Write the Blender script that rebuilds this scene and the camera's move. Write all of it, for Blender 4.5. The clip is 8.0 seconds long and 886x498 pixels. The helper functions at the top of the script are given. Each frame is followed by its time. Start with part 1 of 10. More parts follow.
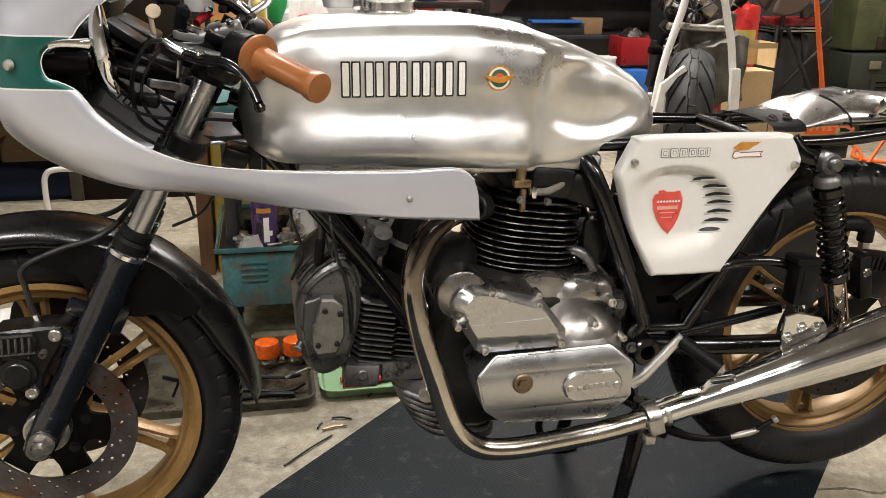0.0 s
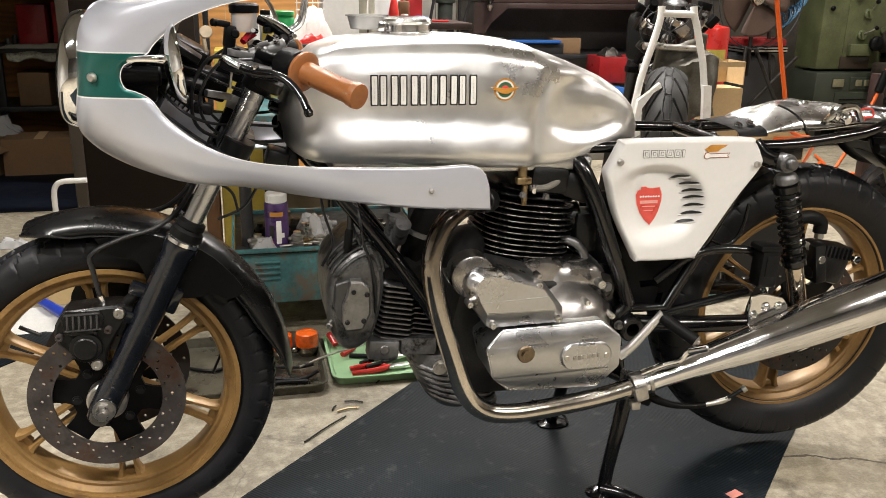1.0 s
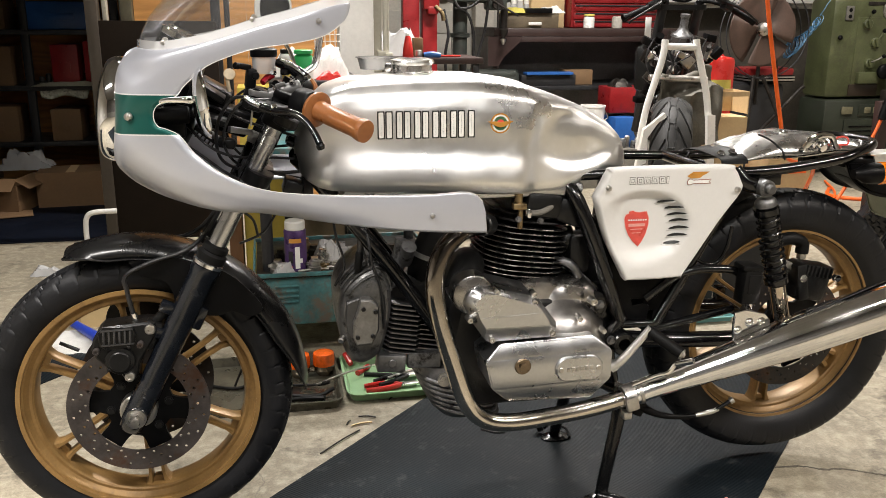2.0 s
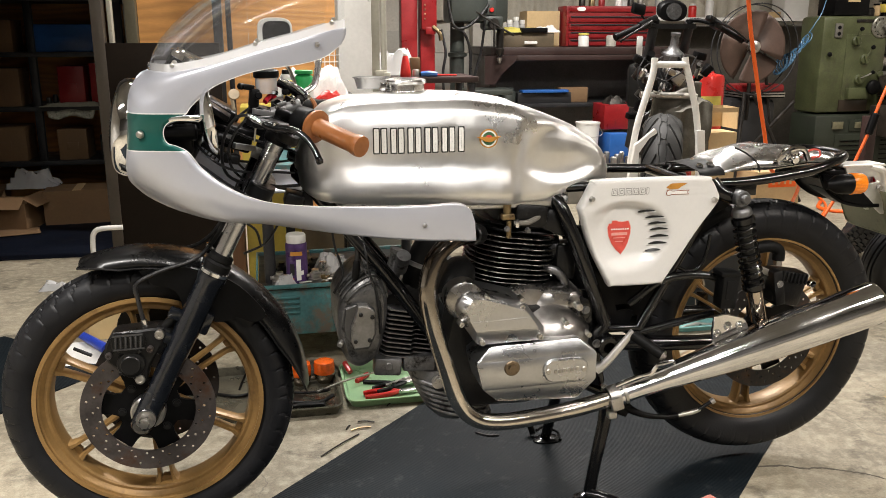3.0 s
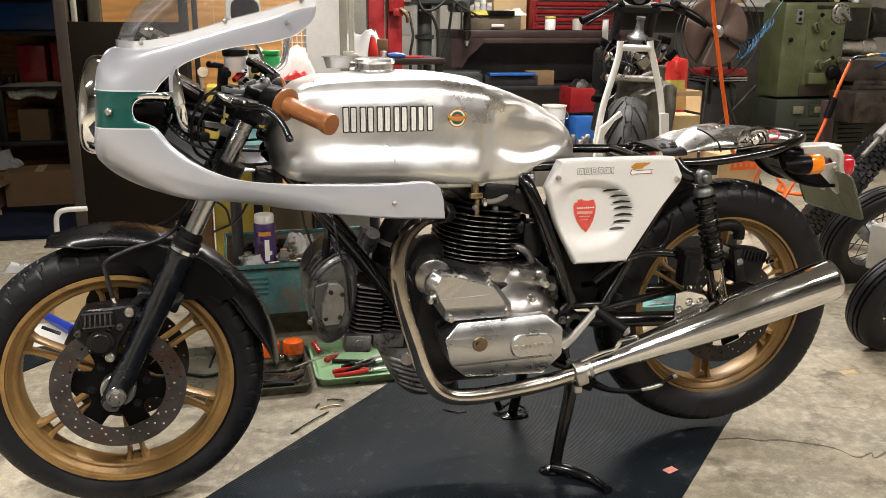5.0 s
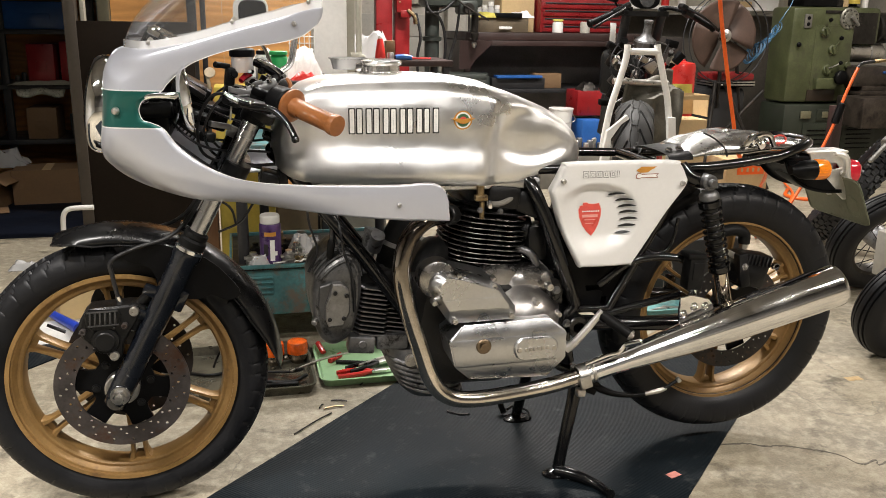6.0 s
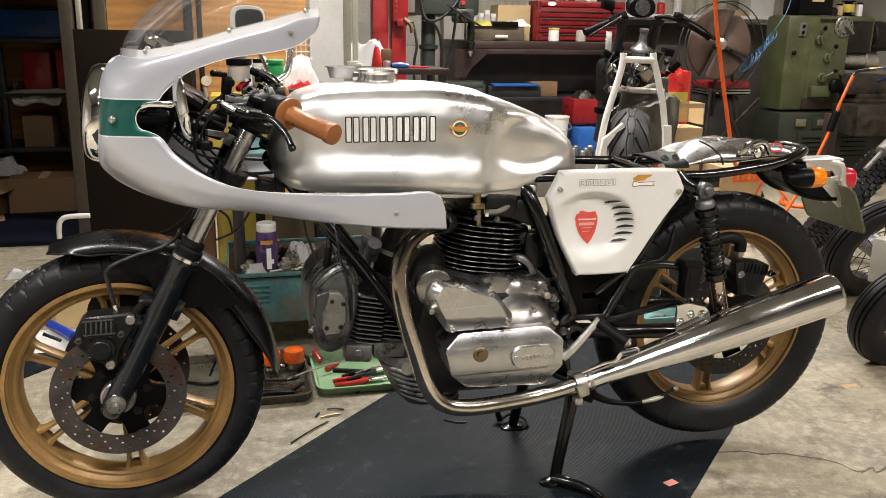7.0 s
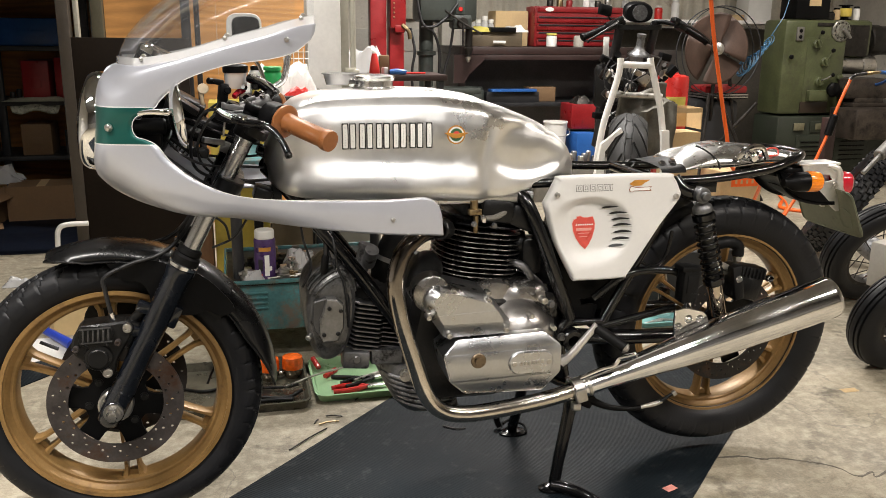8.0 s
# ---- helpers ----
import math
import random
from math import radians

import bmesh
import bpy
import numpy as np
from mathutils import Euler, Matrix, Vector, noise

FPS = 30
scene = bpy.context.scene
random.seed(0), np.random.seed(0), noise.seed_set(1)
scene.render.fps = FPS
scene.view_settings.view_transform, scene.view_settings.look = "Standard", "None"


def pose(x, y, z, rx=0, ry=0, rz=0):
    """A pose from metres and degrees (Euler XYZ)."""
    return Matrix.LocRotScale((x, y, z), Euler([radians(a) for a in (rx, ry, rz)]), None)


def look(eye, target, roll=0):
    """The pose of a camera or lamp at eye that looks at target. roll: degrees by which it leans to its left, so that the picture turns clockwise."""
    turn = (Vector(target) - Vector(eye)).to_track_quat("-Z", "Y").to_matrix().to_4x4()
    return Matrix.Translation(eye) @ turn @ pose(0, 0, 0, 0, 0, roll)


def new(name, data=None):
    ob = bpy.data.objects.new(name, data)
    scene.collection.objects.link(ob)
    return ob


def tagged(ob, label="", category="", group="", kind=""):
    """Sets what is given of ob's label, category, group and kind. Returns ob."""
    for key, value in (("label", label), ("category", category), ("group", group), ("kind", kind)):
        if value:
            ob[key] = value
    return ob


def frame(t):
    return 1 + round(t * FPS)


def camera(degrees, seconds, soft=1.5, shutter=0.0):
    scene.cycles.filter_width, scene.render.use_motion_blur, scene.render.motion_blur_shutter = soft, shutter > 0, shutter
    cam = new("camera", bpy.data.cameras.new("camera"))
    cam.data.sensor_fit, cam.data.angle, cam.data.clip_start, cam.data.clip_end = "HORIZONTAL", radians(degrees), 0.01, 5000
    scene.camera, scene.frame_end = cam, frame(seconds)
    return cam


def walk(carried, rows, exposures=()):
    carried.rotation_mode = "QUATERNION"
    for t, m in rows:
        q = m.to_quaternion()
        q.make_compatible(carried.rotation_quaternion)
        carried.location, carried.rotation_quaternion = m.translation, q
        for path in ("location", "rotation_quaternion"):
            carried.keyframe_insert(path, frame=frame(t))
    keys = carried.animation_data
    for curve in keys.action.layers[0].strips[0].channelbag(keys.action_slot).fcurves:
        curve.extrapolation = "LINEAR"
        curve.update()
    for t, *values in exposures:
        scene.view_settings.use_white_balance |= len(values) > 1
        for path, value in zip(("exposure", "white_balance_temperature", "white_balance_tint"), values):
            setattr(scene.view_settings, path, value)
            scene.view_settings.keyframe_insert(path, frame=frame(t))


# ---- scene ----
cam = camera(55.4, 8.0, 0.88)
PATH = [
    (0, (0.388, -1.438, 1.071), (0.78, 0.415, 0.43), 0.9),
    (0.5, (0.308, -1.565, 1.072), (0.737, 0.291, 0.46), 1.5),
    (1, (0.276, -1.637, 1.083), (0.724, 0.218, 0.485), 1.1),
    (1.5, (0.276, -1.683, 1.09), (0.717, 0.181, 0.515), 0.6),
    (2, (0.283, -1.782, 1.108), (0.684, 0.104, 0.576), 0.3),
    (3.5, (0.275, -1.902, 1.116), (0.681, -0.006, 0.626), -0.3),
    (4, (0.269, -1.911, 1.112), (0.718, -0.03, 0.605), -0.2),
    (4.5, (0.269, -1.914, 1.109), (0.746, -0.045, 0.581), 0.3),
    (6, (0.272, -1.916, 1.11), (0.733, -0.041, 0.586), 0.9),
    (6.5, (0.271, -1.916, 1.11), (0.735, -0.04, 0.596), 1.0),
    (7, (0.271, -1.916, 1.111), (0.741, -0.039, 0.605), 0.9),
    (7.5, (0.271, -1.916, 1.111), (0.742, -0.038, 0.61), 0.8),
    (8, (0.277, -1.916, 1.112), (0.748, -0.036, 0.619), 0.6),
]
walk(cam, [(t, look(eye, target, roll)) for t, eye, target, roll in PATH],
     [(0, -0.10), (0.5, -0.06), (1, 0.04), (1.5, 0.03), (2, -0.03), (3.5, -0.06), (8, -0.06)])

# ---- light ----
world = bpy.data.worlds.new("dim_hall")
world.use_nodes = True
world.node_tree.nodes["Background"].inputs[0].default_value = (0.9, 0.95, 1.0, 1)
world.node_tree.nodes["Background"].inputs[1].default_value = 0.03
scene.world = world

# unseen fluorescent ceiling tubes, placed for brightness: x, y, turn about z, watts
TUBE_Z = 2.85
TUBES = [(-1.15, -1.15, 0, 78), (0.7, -2.2, 0, 43), (3.0, -2.1, 0, 92), (0.45, 1.35, 0, 43), (1.85, 2.55, 0, 130), (4.4, 2.2, 90, 58), (0.9, -3.9, 0, 33)]
SPREAD = [104, 140, 160, 145, 160, 160, 160]
WARM = [0.905, 0.905, 0.82, 0.905, 0.905, 0.85, 0.95]


# ---- mesh helpers ----
HOME = {}


def thing(name, at, label, category, group="", kind=""):
    ob = new(name)
    ob.empty_display_size = 0.05
    ob.location = at
    HOME[ob] = Matrix.Translation(at)
    return tagged(ob, label, category, group, kind)


def finish(name, bm, material, sharp=32):
    me = bpy.data.meshes.new(name)
    bmesh.ops.recalc_face_normals(bm, faces=bm.faces)
    bm.to_mesh(me)
    bm.free()
    me.shade_smooth()
    me.set_sharp_from_angle(angle=radians(sharp))
    me.materials.append(material)
    return me


def part(name, bm, material, parent, label="", sharp=32, at=None):
    me = bm if isinstance(bm, bpy.types.Mesh) else finish(name, bm, material, sharp)
    ob = new(name, me)
    ob.parent = parent
    ob.matrix_parent_inverse = HOME[parent].inverted()
    ob.matrix_basis = at or Matrix.Identity(4)
    HOME[ob] = (at or Matrix.Identity(4)).copy()
    return tagged(ob, label)


def single(name, bm, material, label, category, group="", kind="", sharp=32):
    ob = new(name, finish(name, bm, material, sharp))
    HOME[ob] = Matrix.Identity(4)
    return tagged(ob, label, category, group, kind)


def spline(pts, n=6):
    """Catmull-Rom through the points, n steps a piece."""
    p = [np.array(q, float) for q in pts]
    p = [2 * p[0] - p[1]] + p + [2 * p[-1] - p[-2]]
    out = []
    for a, b, c, d in zip(p, p[1:], p[2:], p[3:]):
        for k in range(n):
            t = k / n
            out.append(0.5 * (2 * b + (c - a) * t + (2 * a - 5 * b + 4 * c - d) * t * t + (3 * b - a - 3 * c + d) * t ** 3))
    return out + [p[-2]]


def rings(bm, loops, closed=True, ends=True):
    """Skins rows of points; closed: each row is a loop."""
    rows = [[bm.verts.new(tuple(map(float, q))) for q in loop] for loop in loops]
    n = len(rows[0])
    for a, b in zip(rows, rows[1:]):
        for i in range(n if closed else n - 1):
            j = (i + 1) % n
            bm.faces.new((a[i], a[j], b[j], b[i]))
    if ends and closed:
        bm.faces.new(rows[0])
        bm.faces.new(rows[-1])
    return rows


def tube(bm, pts, r, n=10, smooth=0, ends=True, closed=False):
    pts = spline(pts, smooth) if smooth else [np.array(q, float) for q in pts]
    m = len(pts)
    rad = np.interp(np.linspace(0, 1, m), np.linspace(0, 1, len(r)), r) if isinstance(r, (list, tuple)) else [r] * m
    up, loops = None, []
    for i, p in enumerate(pts):
        if closed:
            d = pts[(i + 1) % m] - pts[i - 1]
        else:
            d = pts[min(i + 1, m - 1)] - pts[max(i - 1, 0)]
        d = Vector(d).normalized()
        if up is None:
            up = d.orthogonal().normalized()
        up = (up - d * up.dot(d)).normalized()
        side = d.cross(up)
        loops.append([Vector(p) + float(rad[i]) * (math.cos(a) * up + math.sin(a) * side) for a in np.arange(n) * 2 * math.pi / n])
    if closed:
        loops.append(loops[0])
    rings(bm, loops, True, ends and not closed)
    if closed:
        bmesh.ops.remove_doubles(bm, verts=bm.verts, dist=1e-5)


def lathe(bm, profile, at, axis, n=32, closed=False, wave=None):
    """Turns (radius, height) pairs about the axis through at."""
    a = Vector(axis).normalized()
    u = a.orthogonal().normalized()
    if abs(a.y) > 0.9:
        u = Vector((1, 0, 0))
    v = a.cross(u)
    rows = []
    for i in range(n):
        w = 2 * math.pi * i / n
        c = math.cos(w) * u + math.sin(w) * v
        rows.append([Vector(at) + c * (r + (wave(i, k) if wave else 0)) + a * h for k, (r, h) in enumerate(profile)])
    rows.append(rows[0])
    rings(bm, rows, closed, False)
    bmesh.ops.remove_doubles(bm, verts=bm.verts, dist=1e-5)


def cyl(bm, a, b, r, n=16, bevel=0.0):
    a, b = Vector(a), Vector(b)
    d = b - a
    e = min(bevel, d.length / 3, r / 2)
    lathe(bm, [(0, 0), (r - e, 0), (r, e), (r, d.length - e), (r - e, d.length), (0, d.length)] if e else
          [(0, 0), (r, 0), (r, d.length), (0, d.length)], a, d, n)


def box(bm, centre, size, bevel=0.0, m=None, seg=2):
    got = bmesh.ops.create_cube(bm, size=1.0)["verts"]
    for q in got:
        q.co = Vector((q.co.x * size[0], q.co.y * size[1], q.co.z * size[2]))
    if bevel:
        edges = list({e for q in got for e in q.link_edges})
        got = list({q for f in bmesh.ops.bevel(bm, geom=edges, offset=bevel, segments=seg, affect="EDGES", profile=0.5)["faces"] for q in f.verts}
                   | {q for q in got if q.is_valid})
    t = Matrix.Translation(centre) @ (m or Matrix.Identity(4))
    for q in got:
        q.co = t @ q.co


def turn(rx=0, ry=0, rz=0):
    return Euler([radians(a) for a in (rx, ry, rz)]).to_matrix().to_4x4()


def slab(bm, outline, y0, y1, inset=0.0, drop=0.0):
    """A plate in x and z between y0 (front) and y1; inset: chamfer of the front edge, drop deep."""
    c = np.mean(np.array(outline), 0)
    def shrunk(k):
        out = []
        for x, z in outline:
            d = np.array((x, z)) - c
            out.append(c + d * (1 - k / max(np.hypot(*d), 1e-6)))
        return out
    loops = [[(x, y1, z) for x, z in outline]]
    if inset:
        loops.append([(x, y0 + (drop or inset), z) for x, z in outline])
        loops.append([(x, y0, z) for x, z in shrunk(inset)])
    else:
        loops.append([(x, y0, z) for x, z in outline])
    rings(bm, loops)


def pierced(bm, outer, holes, y0, y1):
    """A plate in x and z with holes through it."""
    flat = bmesh.new()
    edges = []
    for loop in [outer, *holes]:
        vs = [flat.verts.new((x, y0, z)) for x, z in loop]
        edges += [flat.edges.new((vs[i], vs[(i + 1) % len(vs)])) for i in range(len(vs))]
    bmesh.ops.triangle_fill(flat, edges=edges, use_beauty=True, use_dissolve=False)
    got = bmesh.ops.extrude_face_region(flat, geom=flat.faces[:])
    for q in got["geom"]:
        if isinstance(q, bmesh.types.BMVert):
            q.co.y = y1
    copy = bpy.data.meshes.new("plate")
    flat.to_mesh(copy)
    flat.free()
    bm.from_mesh(copy)
    bpy.data.meshes.remove(copy)


def circle(x, z, r, n=24, start=0.0):
    return [(x + r * math.cos(start + 2 * math.pi * k / n), z + r * math.sin(start + 2 * math.pi * k / n)) for k in range(n)]


def bolt(bm, at, axis, r=0.007, h=0.006):
    """Hexagon head on a washer."""
    a = Vector(axis).normalized()
    cyl(bm, Vector(at), Vector(at) + a * h * 0.3, r * 1.35, 14)
    cyl(bm, Vector(at) + a * h * 0.3, Vector(at) + a * h, r, 6)


def squircle(w, d, n=40, p=0.62):
    out = []
    for k in range(n):
        a = 2 * math.pi * k / n
        c, s = math.cos(a), math.sin(a)
        out.append((w * np.sign(c) * abs(c) ** p, d * np.sign(s) * abs(s) ** p))
    return out


# ---- materials ----
def material(name, base, rough=0.5, metal=0.0, var=0.2, scale=6.0, bump=0.15, fine=90.0, dirt=None, dirt_at=0.6, dirt_scale=12.0, rough_var=0.12,
             coat=0.0, stretch=(1, 1, 1), spec=0.5):
    """Paint, metal or rubber with cloudy tone, fine grain, relief and stains of its own colour."""
    m = bpy.data.materials.new(name)
    m.use_nodes = True
    nt = m.node_tree
    N, L = nt.nodes, nt.links.new
    b = N["Principled BSDF"]
    co = N.new("ShaderNodeTexCoord")
    mp = N.new("ShaderNodeMapping")
    mp.inputs["Scale"].default_value = stretch
    L(co.outputs["Object"], mp.inputs[0])
    big = N.new("ShaderNodeTexNoise")
    big.inputs["Scale"].default_value, big.inputs["Detail"].default_value, big.inputs["Roughness"].default_value = scale, 6, 0.6
    L(mp.outputs[0], big.inputs[0])
    small = N.new("ShaderNodeTexNoise")
    small.inputs["Scale"].default_value, small.inputs["Detail"].default_value = fine, 4
    L(mp.outputs[0], small.inputs[0])
    tone = N.new("ShaderNodeMapRange")
    tone.inputs[1].default_value, tone.inputs[2].default_value = 0.3, 0.7
    tone.inputs[3].default_value, tone.inputs[4].default_value = 1 - var, 1 + var
    L(big.outputs[0], tone.inputs[0])
    fin = N.new("ShaderNodeMapRange")
    fin.inputs[1].default_value, fin.inputs[2].default_value = 0.25, 0.75
    fin.inputs[3].default_value, fin.inputs[4].default_value = 1 - var * 0.5, 1 + var * 0.5
    L(small.outputs[0], fin.inputs[0])
    mul = N.new("ShaderNodeMath")
    mul.operation = "MULTIPLY"
    L(tone.outputs[0], mul.inputs[0]), L(fin.outputs[0], mul.inputs[1])
    hsv = N.new("ShaderNodeHueSaturation")
    hsv.inputs["Color"].default_value = (*base, 1)
    L(mul.outputs[0], hsv.inputs["Value"])
    colour = hsv.outputs[0]
    if dirt:
        spot = N.new("ShaderNodeTexNoise")
        spot.inputs["Scale"].default_value, spot.inputs["Detail"].default_value, spot.inputs["Roughness"].default_value = dirt_scale, 9, 0.7
        L(mp.outputs[0], spot.inputs[0])
        edge = N.new("ShaderNodeMapRange")
        edge.inputs[1].default_value, edge.inputs[2].default_value = dirt_at - 0.05, dirt_at + 0.07
        L(spot.outputs[0], edge.inputs[0])
        mix = N.new("ShaderNodeMix")
        mix.data_type = "RGBA"
        mix.inputs[7].default_value = (*dirt, 1)
        L(edge.outputs[0], mix.inputs[0]), L(colour, mix.inputs[6])
        colour = mix.outputs[2]
    L(colour, b.inputs["Base Color"])
    rr = N.new("ShaderNodeMapRange")
    rr.inputs[1].default_value, rr.inputs[2].default_value = 0.3, 0.7
    rr.inputs[3].default_value, rr.inputs[4].default_value = max(rough - rough_var, 0.02), min(rough + rough_var, 1)
    L(big.outputs[0], rr.inputs[0])
    L(rr.outputs[0], b.inputs["Roughness"])
    b.inputs["Metallic"].default_value = metal
    b.inputs["Coat Weight"].default_value = coat
    b.inputs["Coat Roughness"].default_value = 0.08
    b.inputs["Specular IOR Level"].default_value = spec
    if bump:
        bp = N.new("ShaderNodeBump")
        bp.inputs["Strength"].default_value, bp.inputs["Distance"].default_value = bump, 0.002
        L(small.outputs[0], bp.inputs["Height"])
        L(bp.outputs[0], b.inputs["Normal"])
    return m


def clear(name, tint=(1, 1, 1), haze=0.0, ior=1.45, gloss=1.0):
    """Thin clear plastic: see-through, with gloss that grows towards the edge."""
    m = bpy.data.materials.new(name)
    m.use_nodes = True
    N, L = m.node_tree.nodes, m.node_tree.links.new
    N.remove(N["Principled BSDF"])
    t, g, d = N.new("ShaderNodeBsdfTransparent"), N.new("ShaderNodeBsdfGlossy"), N.new("ShaderNodeBsdfDiffuse")
    t.inputs[0].default_value = (*tint, 1)
    g.inputs["Roughness"].default_value = 0.06
    f = N.new("ShaderNodeFresnel")
    f.inputs[0].default_value = ior
    weak = N.new("ShaderNodeMath")
    weak.operation, weak.inputs[1].default_value = "MULTIPLY", gloss
    L(f.outputs[0], weak.inputs[0])
    a, c = N.new("ShaderNodeMixShader"), N.new("ShaderNodeMixShader")
    a.inputs[0].default_value = haze
    L(t.outputs[0], a.inputs[1]), L(d.outputs[0], a.inputs[2])
    L(weak.outputs[0], c.inputs[0]), L(a.outputs[0], c.inputs[1]), L(g.outputs[0], c.inputs[2])
    L(c.outputs[0], N["Material Output"].inputs[0])
    return m


def glow(name, colour, strength):
    m = bpy.data.materials.new(name)
    m.use_nodes = True
    b = m.node_tree.nodes["Principled BSDF"]
    b.inputs["Emission Color"].default_value = (*colour, 1)
    b.inputs["Emission Strength"].default_value = strength
    return m


RUST = (0.09, 0.045, 0.025)
ALU_TANK = material("polished_aluminium", (0.91, 0.905, 0.895), 0.38, 1.0, 0.05, 5, 0.03, 60, rough_var=0.17)


def panel_beaten(m, scale, depth):
    """Shallow dents and waves of hand-worked sheet metal."""
    N, L = m.node_tree.nodes, m.node_tree.links.new
    b = N["Principled BSDF"]
    co, tx, bp = N.new("ShaderNodeTexCoord"), N.new("ShaderNodeTexNoise"), N.new("ShaderNodeBump")
    tx.inputs["Scale"].default_value, tx.inputs["Detail"].default_value = scale, 2
    L(co.outputs["Object"], tx.inputs[0]), L(tx.outputs[0], bp.inputs["Height"])
    bp.inputs["Strength"].default_value, bp.inputs["Distance"].default_value = 1.0, depth
    if b.inputs["Normal"].links:
        L(b.inputs["Normal"].links[0].from_socket, bp.inputs["Normal"])
    L(bp.outputs[0], b.inputs["Normal"])


panel_beaten(ALU_TANK, 12, 0.0030)
ALU = material("cast_aluminium", (0.56, 0.565, 0.575), 0.31, 1.0, 0.08, 9, 0.02, 160, dirt=(0.36, 0.35, 0.33), dirt_at=0.72, dirt_scale=9, rough_var=0.10)
ALU_BRIGHT = material("bright_sheet_aluminium", (0.84, 0.83, 0.81), 0.42, 1.0, 0.08, 14, 0.05, 160)
ALU_CASE = material("darkened_case_aluminium", (0.41, 0.395, 0.38), 0.33, 1.0, 0.2, 10, 0.08, 120, dirt=(0.10, 0.085, 0.07), dirt_at=0.66, dirt_scale=14)
ALU_DIRTY = material("oxidised_aluminium", (0.20, 0.20, 0.203), 0.44, 0.85, 0.35, 14, 0.3, 110, dirt=(0.03, 0.027, 0.025), dirt_at=0.6, dirt_scale=26)
CHROME = material("chrome", (0.82, 0.82, 0.825), 0.055, 1.0, 0.05, 10, 0.0, 60, rough_var=0.04)
CHROME_DULL = material("dulled_chrome", (0.86, 0.865, 0.88), 0.12, 1.0, 0.08, 9, 0.0, 60, rough_var=0.10)
STANCHION = material("satin_stanchion", (0.50, 0.505, 0.52), 0.24, 1.0, 0.08, 9, 0.0, 60, rough_var=0.06)
CHROME_OLD = material("heat_tinted_chrome", (0.52, 0.45, 0.375), 0.10, 1.0, 0.22, 10, 0.03, 90, rough_var=0.08)


def heat_tint(m):
    """Burnt dark brown where the pipe is hottest, by the exhaust port."""
    N, L = m.node_tree.nodes, m.node_tree.links.new
    b = N["Principled BSDF"]
    src = b.inputs["Base Color"].links[0].from_socket
    co, sep, mr, mix = N.new("ShaderNodeTexCoord"), N.new("ShaderNodeSeparateXYZ"), N.new("ShaderNodeMapRange"), N.new("ShaderNodeMix")
    L(co.outputs["Object"], sep.inputs[0]), L(sep.outputs[2], mr.inputs[0])
    mr.inputs[1].default_value, mr.inputs[2].default_value, mr.inputs[3].default_value, mr.inputs[4].default_value = 0.36, 0.68, 0.0, 0.95
    mix.data_type = "RGBA"
    mix.inputs[7].default_value = (0.045, 0.033, 0.025, 1)
    L(mr.outputs[0], mix.inputs[0]), L(src, mix.inputs[6]), L(mix.outputs[2], b.inputs["Base Color"])
    return m


HEADER_PIPE = heat_tint(material("heat_tinted_header", (0.65, 0.60, 0.53), 0.13, 1.0, 0.22, 10, 0.03, 90, rough_var=0.06))
STEEL = material("zinc_steel", (0.55, 0.53, 0.5), 0.35, 1.0, 0.15, 30, 0.1, 200, dirt=RUST, dirt_at=0.66, dirt_scale=60)
BLACK_PAINT = material("black_enamel", (0.003, 0.003, 0.0034), 0.17, 0.0, 0.2, 10, 0.04, 150, rough_var=0.1, coat=0.15)
BLACK_SATIN = material("satin_black_paint", (0.0035, 0.0035, 0.0038), 0.40, 0.0, 0.3, 12, 0.15, 140, dirt=(0.010, 0.009, 0.008), dirt_at=0.72, spec=0.13)
BLACK_CAST = material("black_cast_metal", (0.0065, 0.0065, 0.0066), 0.38, 0.2, 0.3, 20, 0.3, 140, dirt=(0.04, 0.036, 0.03), dirt_at=0.66, dirt_scale=30, spec=0.4)
FIN_BLACK = material("black_fin_paint", (0.006, 0.006, 0.0065), 0.26, 0.2, 0.25, 20, 0.1, 120, coat=0.2)
FIN_EDGE = material("pale_fin_edge", (0.12, 0.112, 0.10), 0.34, 0.8, 0.5, 30, 0.1, 120, dirt=(0.02, 0.02, 0.02), dirt_at=0.55, dirt_scale=40)
SLIDER_BLACK = material("scuffed_black_slider", (0.005, 0.0062, 0.009), 0.22, 0.0, 0.3, 9, 0.06, 120, dirt=(0.35, 0.36, 0.38), dirt_at=0.72, dirt_scale=42, coat=0.2)
RUBBER = material("tyre_rubber", (0.0075, 0.0078, 0.0092), 0.47, 0.0, 0.25, 14, 0.2, 220, dirt=(0.012, 0.0115, 0.0105), dirt_at=0.64, dirt_scale=10, spec=0.30)
RUBBER_SOFT = material("black_rubber", (0.004, 0.004, 0.004), 0.5, 0.0, 0.2, 20, 0.12, 150, spec=0.18)
GOLD = material("gold_wheel_paint", (0.250, 0.146, 0.050), 0.42, 0.25, 0.2, 9, 0.12, 160, dirt=(0.16, 0.09, 0.035), dirt_at=0.62, dirt_scale=14)
DISC_RUST = material("rusty_iron_disc", (0.080, 0.070, 0.066), 0.42, 0.6, 0.3, 12, 0.2, 160, dirt=(0.085, 0.045, 0.028), dirt_at=0.57, dirt_scale=11)
DISC_DARK = material("dark_iron_disc", (0.028, 0.025, 0.024), 0.5, 0.4, 0.3, 12, 0.2, 160, dirt=RUST, dirt_at=0.6)
